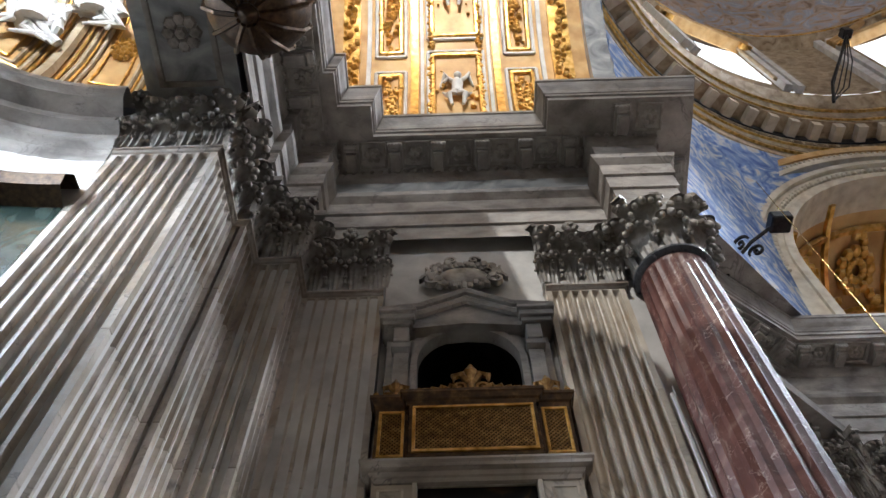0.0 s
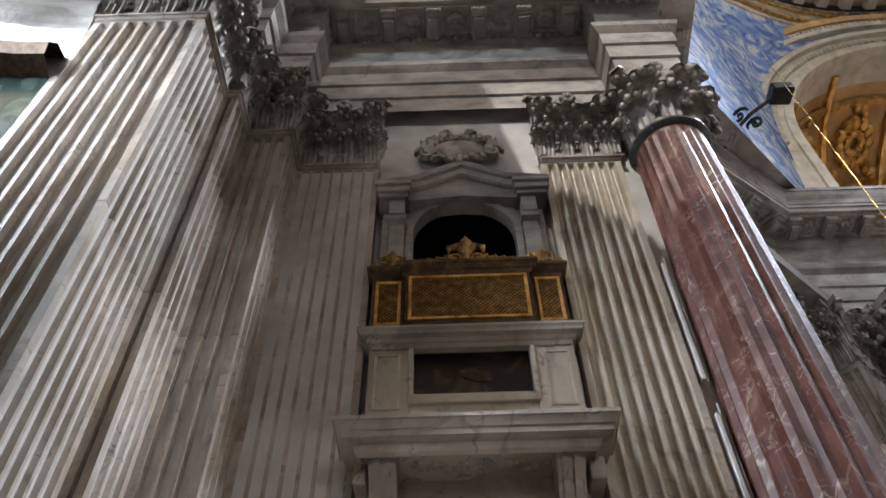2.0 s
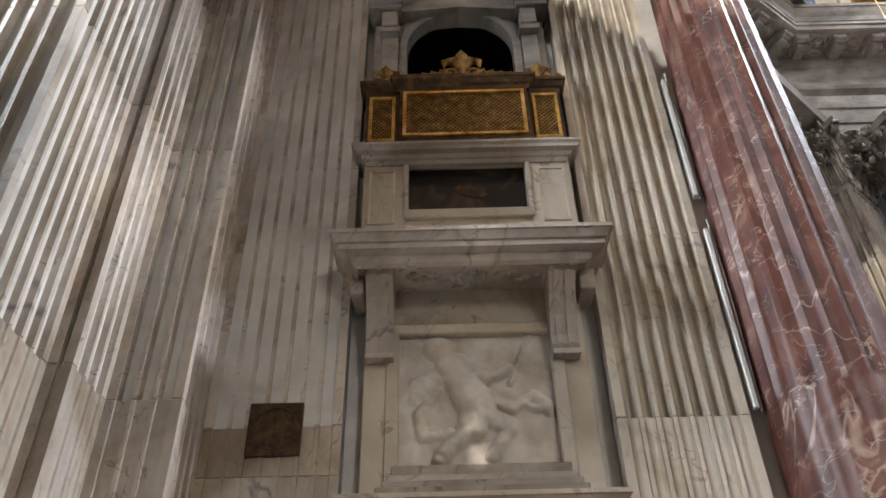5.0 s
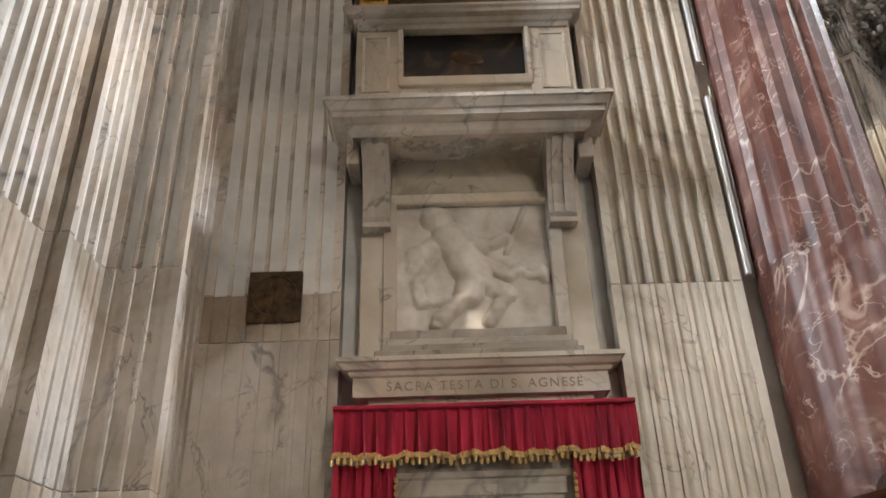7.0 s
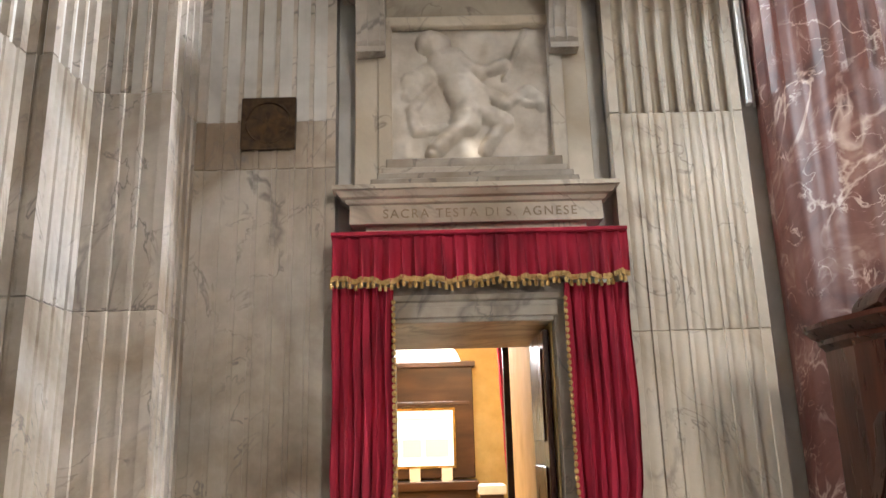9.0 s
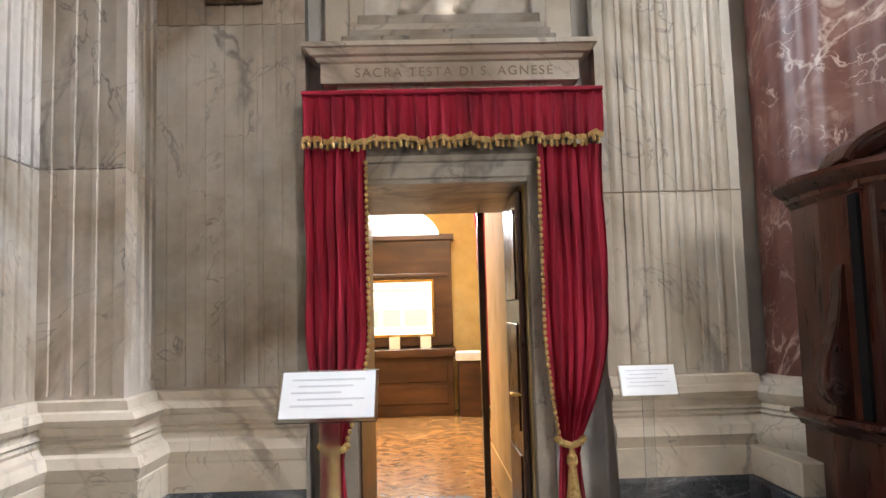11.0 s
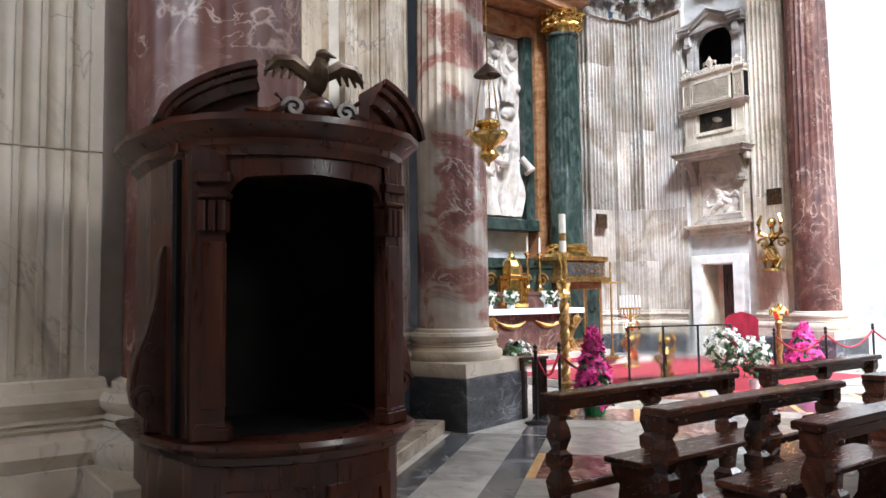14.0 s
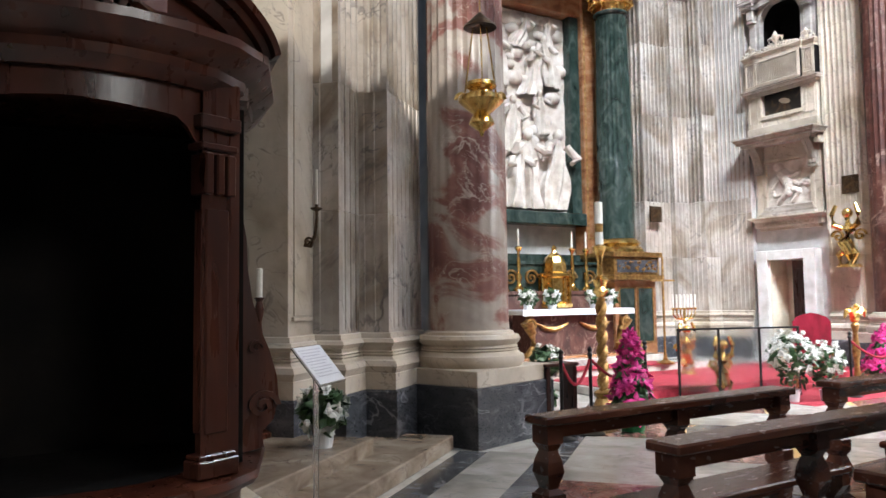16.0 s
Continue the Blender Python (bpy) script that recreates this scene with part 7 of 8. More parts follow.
for k in range(12):
    a = k * math.pi / 6
    tube(bm, [(0.10 * math.cos(a), 0.10 * math.sin(a), 8.66), (0.31 * math.cos(a), 0.31 * math.sin(a), 8.77), (0.48 * math.cos(a), 0.48 * math.sin(a), 8.98), (0.51 * math.cos(a), 0.51 * math.sin(a), 9.15)], 0.025, 5)
    blob(bm, (0.5 * math.cos(a), 0.5 * math.sin(a), 9.18), 0.05, 6, 4)
part("ribs", bm, BRONZE, bl)
part("chain", tube(bmesh.new(), [(0, 0, 9.3), (-0.7, -0.1, 10.45)], 0.012, 5), BRONZE, bl)
sp = thing("spotlight", "black spotlight on a scrolled iron bracket above the cornice", "lamp", Matrix.Translation((5.05, 7.30, 12.95)) @ Matrix.Scale(1.25, 4))
bm = bmesh.new()
tube(bm, [(0, 0, 0.0), (0.12, -0.12, 0.14), (0.40, -0.34, 0.34), (0.72, -0.55, 0.44)], 0.03, 6)
scroll(bm, (0.26, -0.30, 0.36), (0.75, -0.6, 0.2), (0, 0, 1), 0.16, 1.5, 0.04, 0.03)
scroll(bm, (0.45, -0.28, 0.20), (-0.75, 0.6, 0), (0, 0, 1), 0.14, 1.5, 0.04, 0.03)
part("bracket", bm, IRON, sp, "scrolled iron arm")
part("head", boxes((0.66, 0.96, -0.72, -0.44, 0.38, 0.56), bevel=0.02), IRON, sp, "box shaped lamp head")

rig = thing("cable_bracket", "thin black iron bracket with looped cables on the dome cornice", "bracket", Matrix.Translation((11.7, 7.95, 23.05)))
part("mast", tube(bmesh.new(), [(0, 0, 0), (0.3, -0.3, 0.9), (0.9, -0.8, 1.9), (1.35, -1.25, 2.7)], 0.05, 6), IRON, rig)
for k in range(4):
    part("cable", tube(bmesh.new(), [(0.02 * k, 0, 0.1), (0.25 + 0.16 * k, -0.2, 0.7), (0.75 + 0.13 * k, -0.7, 1.6), (1.35, -1.25, 2.7)], 0.022, 5), IRON, rig)
part("head", boxes((1.2, 1.5, -1.4, -1.1, 2.6, 2.95), bevel=0.03), IRON, rig, "small black lamp head")

# ---- niche furnishings ----
sc = thing("candle_sconce", "bronze scrolled candle sconce on the niche jamb", "sconce", NICHE @ Matrix.Translation((1.24, 1.20, 2.30)))
bm = bmesh.new()
tube(bm, [(0, 0, -0.12), (0.02, -0.06, -0.14), (0.0, -0.12, -0.04), (0, -0.14, 0.12), (0, -0.14, 0.22)], [0.03, 0.025, 0.02, 0.016, 0.02], 8)
scroll(bm, (0, -0.05, -0.10), (0, -1, 0), (0, 0, 1), 0.06, 1.4, 0.04, 0.018)
lathe(bm, [(0.02, 0.21), (0.06, 0.23), (0.062, 0.245), (0.02, 0.25), (0.018, 0.28)], 12, 0, -0.14)
part("arm", bm, BRONZE, sc)
part("candle", lathe(bmesh.new(), [(0.016, 0.26), (0.014, 0.64), (0.0, 0.645)], 10, 0, -0.14), WAX, sc, "white candle")
cs = thing("candlestick", "turned wooden candlestick with a white candle beside the altar", "candlestick", NICHE @ Matrix.Translation((0.80, 1.45, 0.30)))
part("stand", lathe(bmesh.new(), [(0.12, 0), (0.12, 0.04), (0.05, 0.08), (0.03, 0.3), (0.05, 0.5), (0.025, 0.7), (0.04, 0.95), (0.022, 1.1), (0.05, 1.22), (0.03, 1.3), (0.06, 1.34)], 12), WOOD, cs, smooth=True)
part("candle", lathe(bmesh.new(), [(0.03, 1.33), (0.03, 1.62), (0.0, 1.63)], 10), WAX, cs, "thick white candle")
na = thing("side_altar", "veined marble side altar in the diagonal niche", "altar", NICHE @ Matrix.Translation((-0.1, 1.85, 0.30)))
part("table", boxes((-0.85, 0.80, -0.35, 0.45, 0.88, 0.98), bevel=0.012), FLOORWHITE, na, "white marble altar top")
part("front", boxes((-0.75, 0.70, -0.25, 0.45, 0, 0.88), bevel=0.01), REDSLATE, na)
part("side_block", boxes((0.72, 0.98, -0.30, 0.3, 0, 1.05), (0.68, 1.02, -0.34, 0.3, 1.05, 1.10), bevel=0.008), FLOORWHITE, na, "white marble pedestal")
bm = bmesh.new()
scroll(bm, (0.85, -0.34, 0.35), (1, 0, 0), (0, 0, 1), 0.14, 1.6, 0.05, 0.03)
part("carved_scroll", bm, CARVED, na)

# ---- sanctuary ----
random.seed(11)
dais = thing("dais", "low sanctuary step covered with red carpet", "platform", kind="structure")
part("step", boxes((10.9, 17.6, 9.7, 16.6, 0, 0.14), (10.6, 15.2, 11.9, 16.6, 0.14, 0.28), (10.9, 14.5, 12.5, 16.6, 0.28, 0.42), bevel=0.01), FLOORWHITE, dais, "white marble steps")
part("carpet", boxes((11.0, 17.2, 9.66, 11.9, 0.14, 0.152), (11.0, 17.2, 9.655, 9.67, 0.0, 0.145), (12.6, 16.8, 7.9, 9.66, 0.0, 0.012), (11.4, 14.2, 11.86, 12.5, 0.28, 0.29)), CARPET, dais, "red carpet")

altar = thing("high_altar", "high altar of coloured marble with a white cloth", "altar", Matrix.Translation((12.6, 13.3, 0.42)))
part("table", boxes((-1.42, 1.42, -0.42, 0.42, 0.86, 0.94), bevel=0.015), WHITESTONE, altar, "marble altar top")
part("cloth", boxes((-1.45, 1.45, -0.45, 0.40, 0.94, 0.955), (-1.45, 1.45, -0.455, -0.445, 0.84, 0.95), bevel=0.003), LINEN, altar, "white linen cloth with a hanging edge")
part("front", boxes((-1.1, 1.1, -0.20, 0.40, 0.0, 0.86), bevel=0.02), REDMARBLE, altar, "red marble front")
for s in (-1, 1):
    bm = bmesh.new()
    tube(bm, [(s * 1.22, -0.28, 0.0), (s * 1.10, -0.32, 0.25), (s * 1.16, -0.34, 0.5), (s * 1.30, -0.36, 0.72), (s * 1.25, -0.34, 0.86)], [0.12, 0.08, 0.09, 0.13, 0.12], 10)
    scroll(bm, (s * 1.22, -0.38, 0.66), (s, 0, 0), (0, 0, 1), 0.15, 1.7, 0.10, 0.04)
    part("volute", bm, OLDGILT, altar, "gilded scrolled support", smooth=True)
    bm = bmesh.new()
    tube(bm, [(s * (0.15 + 0.8 * k / 8), -0.22, 0.68 - 0.12 * math.sin(math.pi * k / 8)) for k in range(9)], [0.02, 0.035, 0.05, 0.055, 0.06, 0.055, 0.05, 0.035, 0.02], 8)
    part("garland", bm, OLDGILT, altar, "gilt garland", smooth=True)
part("base_step", boxes((-1.5, 1.5, -0.5, 0.5, -0.10, 0.04), bevel=0.01), ORANGEMARBLE, altar)
gra = thing("altar_gradine", "stepped gilded and marble shelf behind the altar", "shelf", Matrix.Translation((12.6, 14.2, 0.42)))
part("shelf", boxes((-1.7, 1.7, -0.35, 0.4, 0.0, 1.25), (-1.75, 1.75, -0.40, 0.4, 1.25, 1.33), bevel=0.01), REDMARBLE, gra)
part("upper_shelf", boxes((-1.7, 1.7, -0.05, 0.4, 1.33, 1.9), (-1.75, 1.75, -0.1, 0.4, 1.9, 1.98), bevel=0.01), GREENMARBLE, gra)
bm = bmesh.new()
for k in range(6):
    x = -1.35 + 0.54 * k
    scroll(bm, (x, -0.08, 1.62), (1, 0, 0), (0, 0, 1), 0.2, 1.8, 0.04, 0.04)
pieces("gilt_scroll", bm, OLDGILT, gra, "gilded scroll")
tab = thing("tabernacle", "gilded domed tabernacle on the altar shelf", "tabernacle", Matrix.Translation((12.75, 13.86, 1.40)))
part("body", lathe(bmesh.new(), [(0.36, 0.0), (0.38, 0.08), (0.30, 0.12), (0.30, 0.62), (0.36, 0.66), (0.36, 0.72), (0.26, 0.76), (0.24, 0.95), (0.18, 1.08), (0.08, 1.16), (0.05, 1.22), (0.06, 1.28), (0.0, 1.34)], 8), GILT, tab)
bm = bmesh.new()
for k in range(8):
    a = k * math.pi / 4
    tube(bm, [(0.32 * math.cos(a), 0.32 * math.sin(a), 0.1), (0.33 * math.cos(a), 0.33 * math.sin(a), 0.62)], 0.03, 6)
part("colonnettes", bm, GILT, tab)


def candlestick(m, h, label, candle=0.3, mat=GILT, group="altar candlesticks"):
    root = thing("candlestick", label, "candlestick", m, group)
    s = h / 0.8
    part("stem", lathe(bmesh.new(), [(0.11 * s, 0), (0.11 * s, 0.03 * s), (0.05 * s, 0.08 * s), (0.03 * s, 0.16 * s), (0.055 * s, 0.24 * s), (0.022 * s, 0.34 * s), (0.04 * s, 0.48 * s), (0.02 * s, 0.62 * s), (0.03 * s, 0.70 * s), (0.07 * s, 0.77 * s), (0.03 * s, 0.8 * s)], 12), mat, root, smooth=True)
    part("candle", lathe(bmesh.new(), [(0.022, h - 0.01), (0.02, h + candle), (0.0, h + candle + 0.01)], 10), WAX, root, "white candle")
    return root


for x in (11.5, 11.9, 13.35, 13.75):
    candlestick(Matrix.Translation((x, 13.98, 1.75)), 0.95, "tall gilded altar candlestick with a white candle", 0.35)
bm = bmesh.new()

# framed relief over the altar
fr = thing("altar_relief", "tall white marble figure relief in a coloured marble frame", "relief", Matrix.Translation((12.6, 15.2, 0)))
bm = bmesh.new()
nx, nz = 30, 40
grid = [[bm.verts.new((-1.68 + 3.36 * u / nx, 0.02 - 0.05 * noise.noise(Vector((u * 0.4, v * 0.4, 1))), 3.62 + 4.75 * v / nz)) for u in range(nx + 1)] for v in range(nz + 1)]
for a, b in zip(grid, grid[1:]):
    for i in range(nx):
        bm.faces.new((a[i], a[i + 1], b[i + 1], b[i]))


def robed(bm, x, z, h, lean, deep):
    """A plain robed standing shape: folded robe, torso, head and two sleeves."""
    rows = []
    ph = random.uniform(0, 6)
    w = h * 0.19
    for k in range(15):
        t = k / 14
        wide = w * (1.25 - 0.55 * t + 0.22 * math.sin(t * 7 + ph)) * (1.0 if t < 0.85 else 1 - (t - 0.85) * 3.2)
        cx = x + lean * h * t + 0.03 * math.sin(t * 5 + ph)
        row = []
        for i in range(25):
            a = math.pi * i / 24
            fold = 1 + (0.20 - 0.10 * t) * math.sin(a * 9 + ph + 2.2 * t) + 0.10 * math.sin(a * 4 - 5 * t + ph)
            row.append(bm.verts.new((cx + wide * math.cos(a) * fold, 0.03 - deep * math.sin(a) * fold, z + h * 0.86 * t)))
        rows.append(row)
    for p, q in zip(rows, rows[1:]):
        for i in range(24):
            bm.faces.new((p[i], p[i + 1], q[i + 1], q[i]))
    hx, hz = x + lean * h * 1.02, z + h * 0.90
    blob(bm, (hx, -deep * 0.75, hz), h * 0.072, 10, 8, (0.85, 1, 1.15))
    for s in (-1, 1):
        e = random.uniform(-0.5, 0.9)
        a, b, c = (hx + s * w * 0.6, -deep * 0.8, hz - h * 0.13), (hx + s * w * 1.25, -deep * 1.15, hz - h * (0.26 - 0.08 * e)), (hx + s * w * (0.8 + e * 0.7), -deep * 1.3, hz - h * (0.28 - 0.25 * e))
        tube(bm, [a, b, c], [h * 0.05, h * 0.055, h * 0.03], 8)


random.seed(41)
for x, z, h, lean, deep in ((-1.25, 3.66, 1.85, 0.05, 0.26), (-0.70, 3.66, 1.70, -0.06, 0.36), (-0.10, 3.66, 1.45, 0.10, 0.40), (0.50, 3.66, 1.90, -0.08, 0.34), (1.15, 3.66, 1.95, 0.03, 0.38), (-0.95, 5.20, 1.20, 0.12, 0.22), (0.05, 4.95, 1.35, -0.04, 0.26), (0.95, 5.45, 1.05, -0.15, 0.22), (-1.15, 6.35, 1.15, 0.22, 0.22), (-0.30, 6.45, 1.30, -0.10, 0.28), (0.55, 6.35, 1.20, 0.18, 0.24), (1.20, 6.60, 1.25, -0.20, 0.24), (-0.75, 7.35, 0.95, -0.25, 0.2), (0.20, 7.45, 0.85, 0.3, 0.2), (1.05, 7.55, 0.75, 0.1, 0.2)):
    robed(bm, x, z, h, lean, deep)
for k in range(60):
    blob(bm, (random.uniform(-1.5, 1.5), -0.04, random.uniform(5.2, 8.3)), random.uniform(0.08, 0.2), 8, 6, (1.3, 0.6, 0.9))
part("relief", bm, RELIEFSTONE, fr, "deeply carved white marble figures", smooth=True)
for s in (-1, 1):
    a, b = sorted((s * 1.68, s * 1.98))
    part("inner_frame", boxes((a, b, -0.22, 0.1, 3.4, 8.7), bevel=0.02), GREENMARBLE, fr, "green marble frame")
    a, b = sorted((s * 1.98, s * 2.42))
    part("outer_frame", boxes((a, b, -0.34, 0.1, 2.6, 9.0), bevel=0.02), ORANGEMARBLE, fr, "orange alabaster pilaster")
    bm = bmesh.new()
    frame_bars(bm, a + 0.03, b - 0.03, 3.0, 8.6, -0.335, 0.04, 0.02)
    part("gilt_fillet", bm, OLDGILT, fr, "thin gilt fillet")
part("sill", boxes((-2.0, 2.0, -0.35, 0.1, 3.3, 3.6), (-2.42, 2.42, -0.45, 0.1, 2.4, 2.6), bevel=0.02), GREENMARBLE, fr, "green marble sill")
part("lintel", boxes((-1.98, 1.98, -0.3, 0.1, 8.4, 8.9), bevel=0.02), ORANGEMARBLE, fr)
solid("wall_altar", boxes((7.9, 17.5, 15.35, 16.5, 0, 13)), PLASTER, "pale marble wall behind the high altar", "wall", kind="structure")

for s in (-1, 1):
    gx = 12.6 + s * 2.42
    column("column", gx, 14.32, 0.42, GREENMARBLE, "fluted dark green marble column with a gilded capital", 2.95, 8.32, 8.95, 24, False, "green marble columns", GILT)
    ped = thing("column_pedestal", "gilded and green marble pedestal under the green column", "pedestal", Matrix.Translation((gx, 14.32, 0)), "altar pedestals")
    part("base", lathe(bmesh.new(), [(0.60, 2.62), (0.60, 2.70), (0.54, 2.76), (0.50, 2.80), (0.54, 2.84), (0.50, 2.90), (0.44, 2.95)], 32), GILT, ped, "gilded column base", smooth=True)
    part("frieze_block", boxes((-0.70, 0.70, -0.62, 0.8, 2.10, 2.50), (-0.76, 0.76, -0.68, 0.8, 2.50, 2.62), (-0.78, 0.78, -0.70, 0.8, 1.98, 2.10), bevel=0.012), OLDGILT, ped, "gilded moulded block")
    part("frieze_panel", boxes((-0.62, 0.62, -0.635, -0.60, 2.16, 2.44)), DARKMARBLE, ped, "dark blue grey carved panel")
    bm = bmesh.new()
    for k in range(26):
        blob(bm, (random.uniform(-0.56, 0.56), -0.64, random.uniform(2.2, 2.4)), random.uniform(0.02, 0.045), 6, 4)
    part("frieze_carving", bm, OLDGILT, ped, "gilt carving")["kind"] = "stuff"
    part("body", boxes((-0.64, 0.64, -0.55, 0.8, 0.3, 1.98), bevel=0.012), ORANGEMARBLE, ped, "orange marble body")
    for a, b in ((-0.50, -0.06), (0.06, 0.50)):
        part("green_panel", boxes((a, b, -0.565, -0.54, 0.6, 1.8)), GREENMARBLE, ped, "green marble panel")
        bm = bmesh.new()
        frame_bars(bm, a - 0.03, b + 0.03, 0.57, 1.83, -0.555, 0.03, 0.025)
        part("panel_frame", bm, OLDGILT, ped, "gilt frame")
    part("foot", boxes((-0.74, 0.74, -0.66, 0.8, 0.10, 0.32), bevel=0.02), ORANGEMARBLE, ped)
bm = bmesh.new()
pts = []
for k in range(25):
    u = -1 + k / 12
    pts.append((12.6 + u * 3.1, 14.35 - 0.35 * (1 - u * u)))
sweep(bm, pts, [(0, 8.95), (0.1, 9.0), (0.12, 9.2), (0.28, 9.26), (0.30, 9.42), (0.5, 9.5), (0.55, 9.62), (0.55, 9.7), (0, 9.75)])
box(bm, 9.5, 15.7, 14.3, 15.4, 8.96, 9.74)
ap = solid("altar_pediment", bm, ORANGEMARBLE, "curved orange alabaster cornice over the high altar", "cornice", kind="structure", smooth=True)

# sanctuary door of the matching monument
sd = thing("door_2", "dark wooden door ajar in a white marble frame", "door", TURN, kind="structure")
part("surround", boxes((-0.46, -0.18, 4.80, 5.5, 0.0, 2.62), (0.72, 1.0, 4.80, 5.5, 0.0, 2.62), (-0.18, 0.72, 4.80, 5.5, 2.40, 2.62), bevel=0.01), WHITESTONE, sd, "white marble surround")
bm = boxes((0.0, 0.52, 0.0, 0.05, 0.0, 2.38), (0.07, 0.45, -0.012, 0.0, 0.2, 1.0), (0.07, 0.45, -0.012, 0.0, 1.15, 2.2), bevel=0.005)
bm.transform(Matrix.Translation((0.18, 5.2, 0.0)) @ Matrix.Rotation(0.25, 4, "Z"))
part("door_leaf", bm, WOOD, sd, "dark wooden leaf")
part("lining", boxes((-0.2, 0.74, 5.5, 5.6, 0, 2.5), (-0.18, -0.16, 4.9, 5.5, 0, 2.4), (0.70, 0.72, 4.9, 5.5, 0, 2.4)), STUCCO, sd, "pale reveal")


def gilt_figure(name, m, h, label, category):
    """A gilded candle-bearing ornament of scrolls and leaves, in one mesh."""
    bm = bmesh.new()
    s = h
    tube(bm, [(0, 0, 0), (0, 0, 0.05 * s)], [0.20 * s, 0.16 * s], 12)
    tube(bm, [(0.0, 0, 0.05 * s), (0.04 * s, 0, 0.2 * s), (-0.04 * s, -0.02 * s, 0.4 * s), (0.03 * s, 0, 0.6 * s), (0, 0, 0.8 * s)], [0.06 * s, 0.10 * s, 0.12 * s, 0.10 * s, 0.05 * s], 10)
    blob(bm, (0.02 * s, -0.02 * s, 0.86 * s), 0.085 * s, 10, 8)
    for e in (-1, 1):
        tube(bm, [(e * 0.08 * s, 0, 0.62 * s), (e * 0.2 * s, -0.05 * s, 0.68 * s), (e * 0.22 * s, -0.06 * s, 0.85 * s), (e * 0.16 * s, -0.03 * s, 1.0 * s)], [0.045 * s, 0.05 * s, 0.04 * s, 0.03 * s], 8)
        tube(bm, [(e * 0.04 * s, 0, 0.3 * s), (e * 0.14 * s, -0.04 * s, 0.2 * s), (e * 0.10 * s, -0.05 * s, 0.03 * s)], [0.06 * s, 0.055 * s, 0.035 * s], 8)
        scroll(bm, (e * 0.18 * s, 0.03 * s, 0.5 * s), (e, 0, 0), (0, 0, 1), 0.12 * s, 1.5, 0.05 * s, 0.03 * s)
    return solid(name, bm, GILT, label, category, smooth=True), m


for nm, m, h, lab, cat in (("gilt_statue", Matrix.Translation((12.55, 9.45, 0.0)), 0.95, "gilded figure stand beside the glass rail", "statue"),
                           ("gilt_statue", Matrix.Translation((13.75, 11.25, 0.15)), 0.95, "gilded figure carrying a branched candelabrum", "statue"),
                           ("wall_statue", Matrix.Translation((17.62, 10.32, 2.15)) @ Matrix.Rotation(-math.pi / 2, 4, "Z"), 1.30, "gilded cherub torch bearer fixed to the pilaster", "statue")):
    ob, m = gilt_figure(nm, m, h, lab, cat)
    ob.matrix_world = m
cd = thing("candelabrum", "gilt seven branched candelabrum with white candles", "candelabrum", Matrix.Translation((13.75, 11.25, 1.08)))
bm = bmesh.new()
tube(bm, [(0, 0, 0), (0, 0, 0.28)], 0.025, 8)
for k in range(7):
    x = -0.30 + 0.10 * k
    tube(bm, [(0, 0, 0.08), (x * 0.7, 0, 0.10), (x, 0, 0.18), (x, 0, 0.28)], 0.014, 6)
    lathe(bm, [(0.01, 0.26), (0.035, 0.28), (0.035, 0.30), (0.01, 0.31)], 8, x, 0)
part("branches", bm, GILT, cd)
for k in range(7):
    part("candle", lathe(bmesh.new(), [(0.018, 0.30), (0.018, 0.55), (0.0, 0.56)], 8, -0.30 + 0.10 * k, 0), WAX, cd, "white candle")
cr = thing("processional_cross", "gilt standing cross behind the candelabrum", "cross", Matrix.Translation((13.9, 11.9, 0.28)))
part("cross", boxes((-0.02, 0.02, -0.015, 0.015, 0, 2.1), (-0.33, 0.33, -0.015, 0.015, 1.62, 1.66), bevel=0.004), OLDGILT, cr)
part("foot", lathe(bmesh.new(), [(0.18, 0), (0.18, 0.03), (0.05, 0.08), (0.03, 0.2)], 10), OLDGILT, cr)

pc = thing("paschal_candle", "tall white candle on a twisted gilded column", "candlestick", Matrix.Translation((9.72, 9.12, 0)))
bm = bmesh.new()
for ph in (0, math.pi):
    tube(bm, [(0.035 * math.cos(k * 0.55 + ph), 0.035 * math.sin(k * 0.55 + ph), 0.30 + k * 0.035) for k in range(38)], 0.05, 8)
part("twisted_shaft", bm, OLDGILT, pc, "twisted gilded shaft", smooth=True)
part("foot", lathe(bmesh.new(), [(0.24, 0), (0.24, 0.06), (0.14, 0.12), (0.10, 0.22), (0.14, 0.30), (0.06, 0.34)], 14), OLDGILT, pc, smooth=True)
part("capital", lathe(bmesh.new(), [(0.05, 1.60), (0.11, 1.68), (0.08, 1.74), (0.12, 1.84), (0.05, 1.90), (0.035, 2.10), (0.07, 2.22), (0.10, 2.30), (0.04, 2.34)], 14), GILT, pc, smooth=True)
part("candle", lathe(bmesh.new(), [(0.055, 2.32), (0.055, 2.92), (0.0, 2.93)], 14), WAX, pc, "thick white candle")
part("band", lathe(bmesh.new(), [(0.057, 2.50), (0.058, 2.62)], 14), OLDGILT, pc, "ornamented band")

gr = thing("glass_rail", "clear glass sanctuary rail in a thin black frame", "railing", Matrix.Translation((11.9, 9.35, 0)) @ Matrix.Rotation(-0.35, 4, "Z"))
part("top_bar", boxes((-0.35, 1.75, -0.02, 0.02, 1.07, 1.10), bevel=0.004), IRON, gr)
for x in (-0.33, 0.35, 1.05, 1.73):
    part("post", boxes((x - 0.015, x + 0.015, -0.015, 0.015, 0, 1.07)), IRON, gr)
part("pane", boxes((-0.31, 1.71, -0.004, 0.004, 0.12, 1.05)), GLASSY, gr, "clear glass pane")

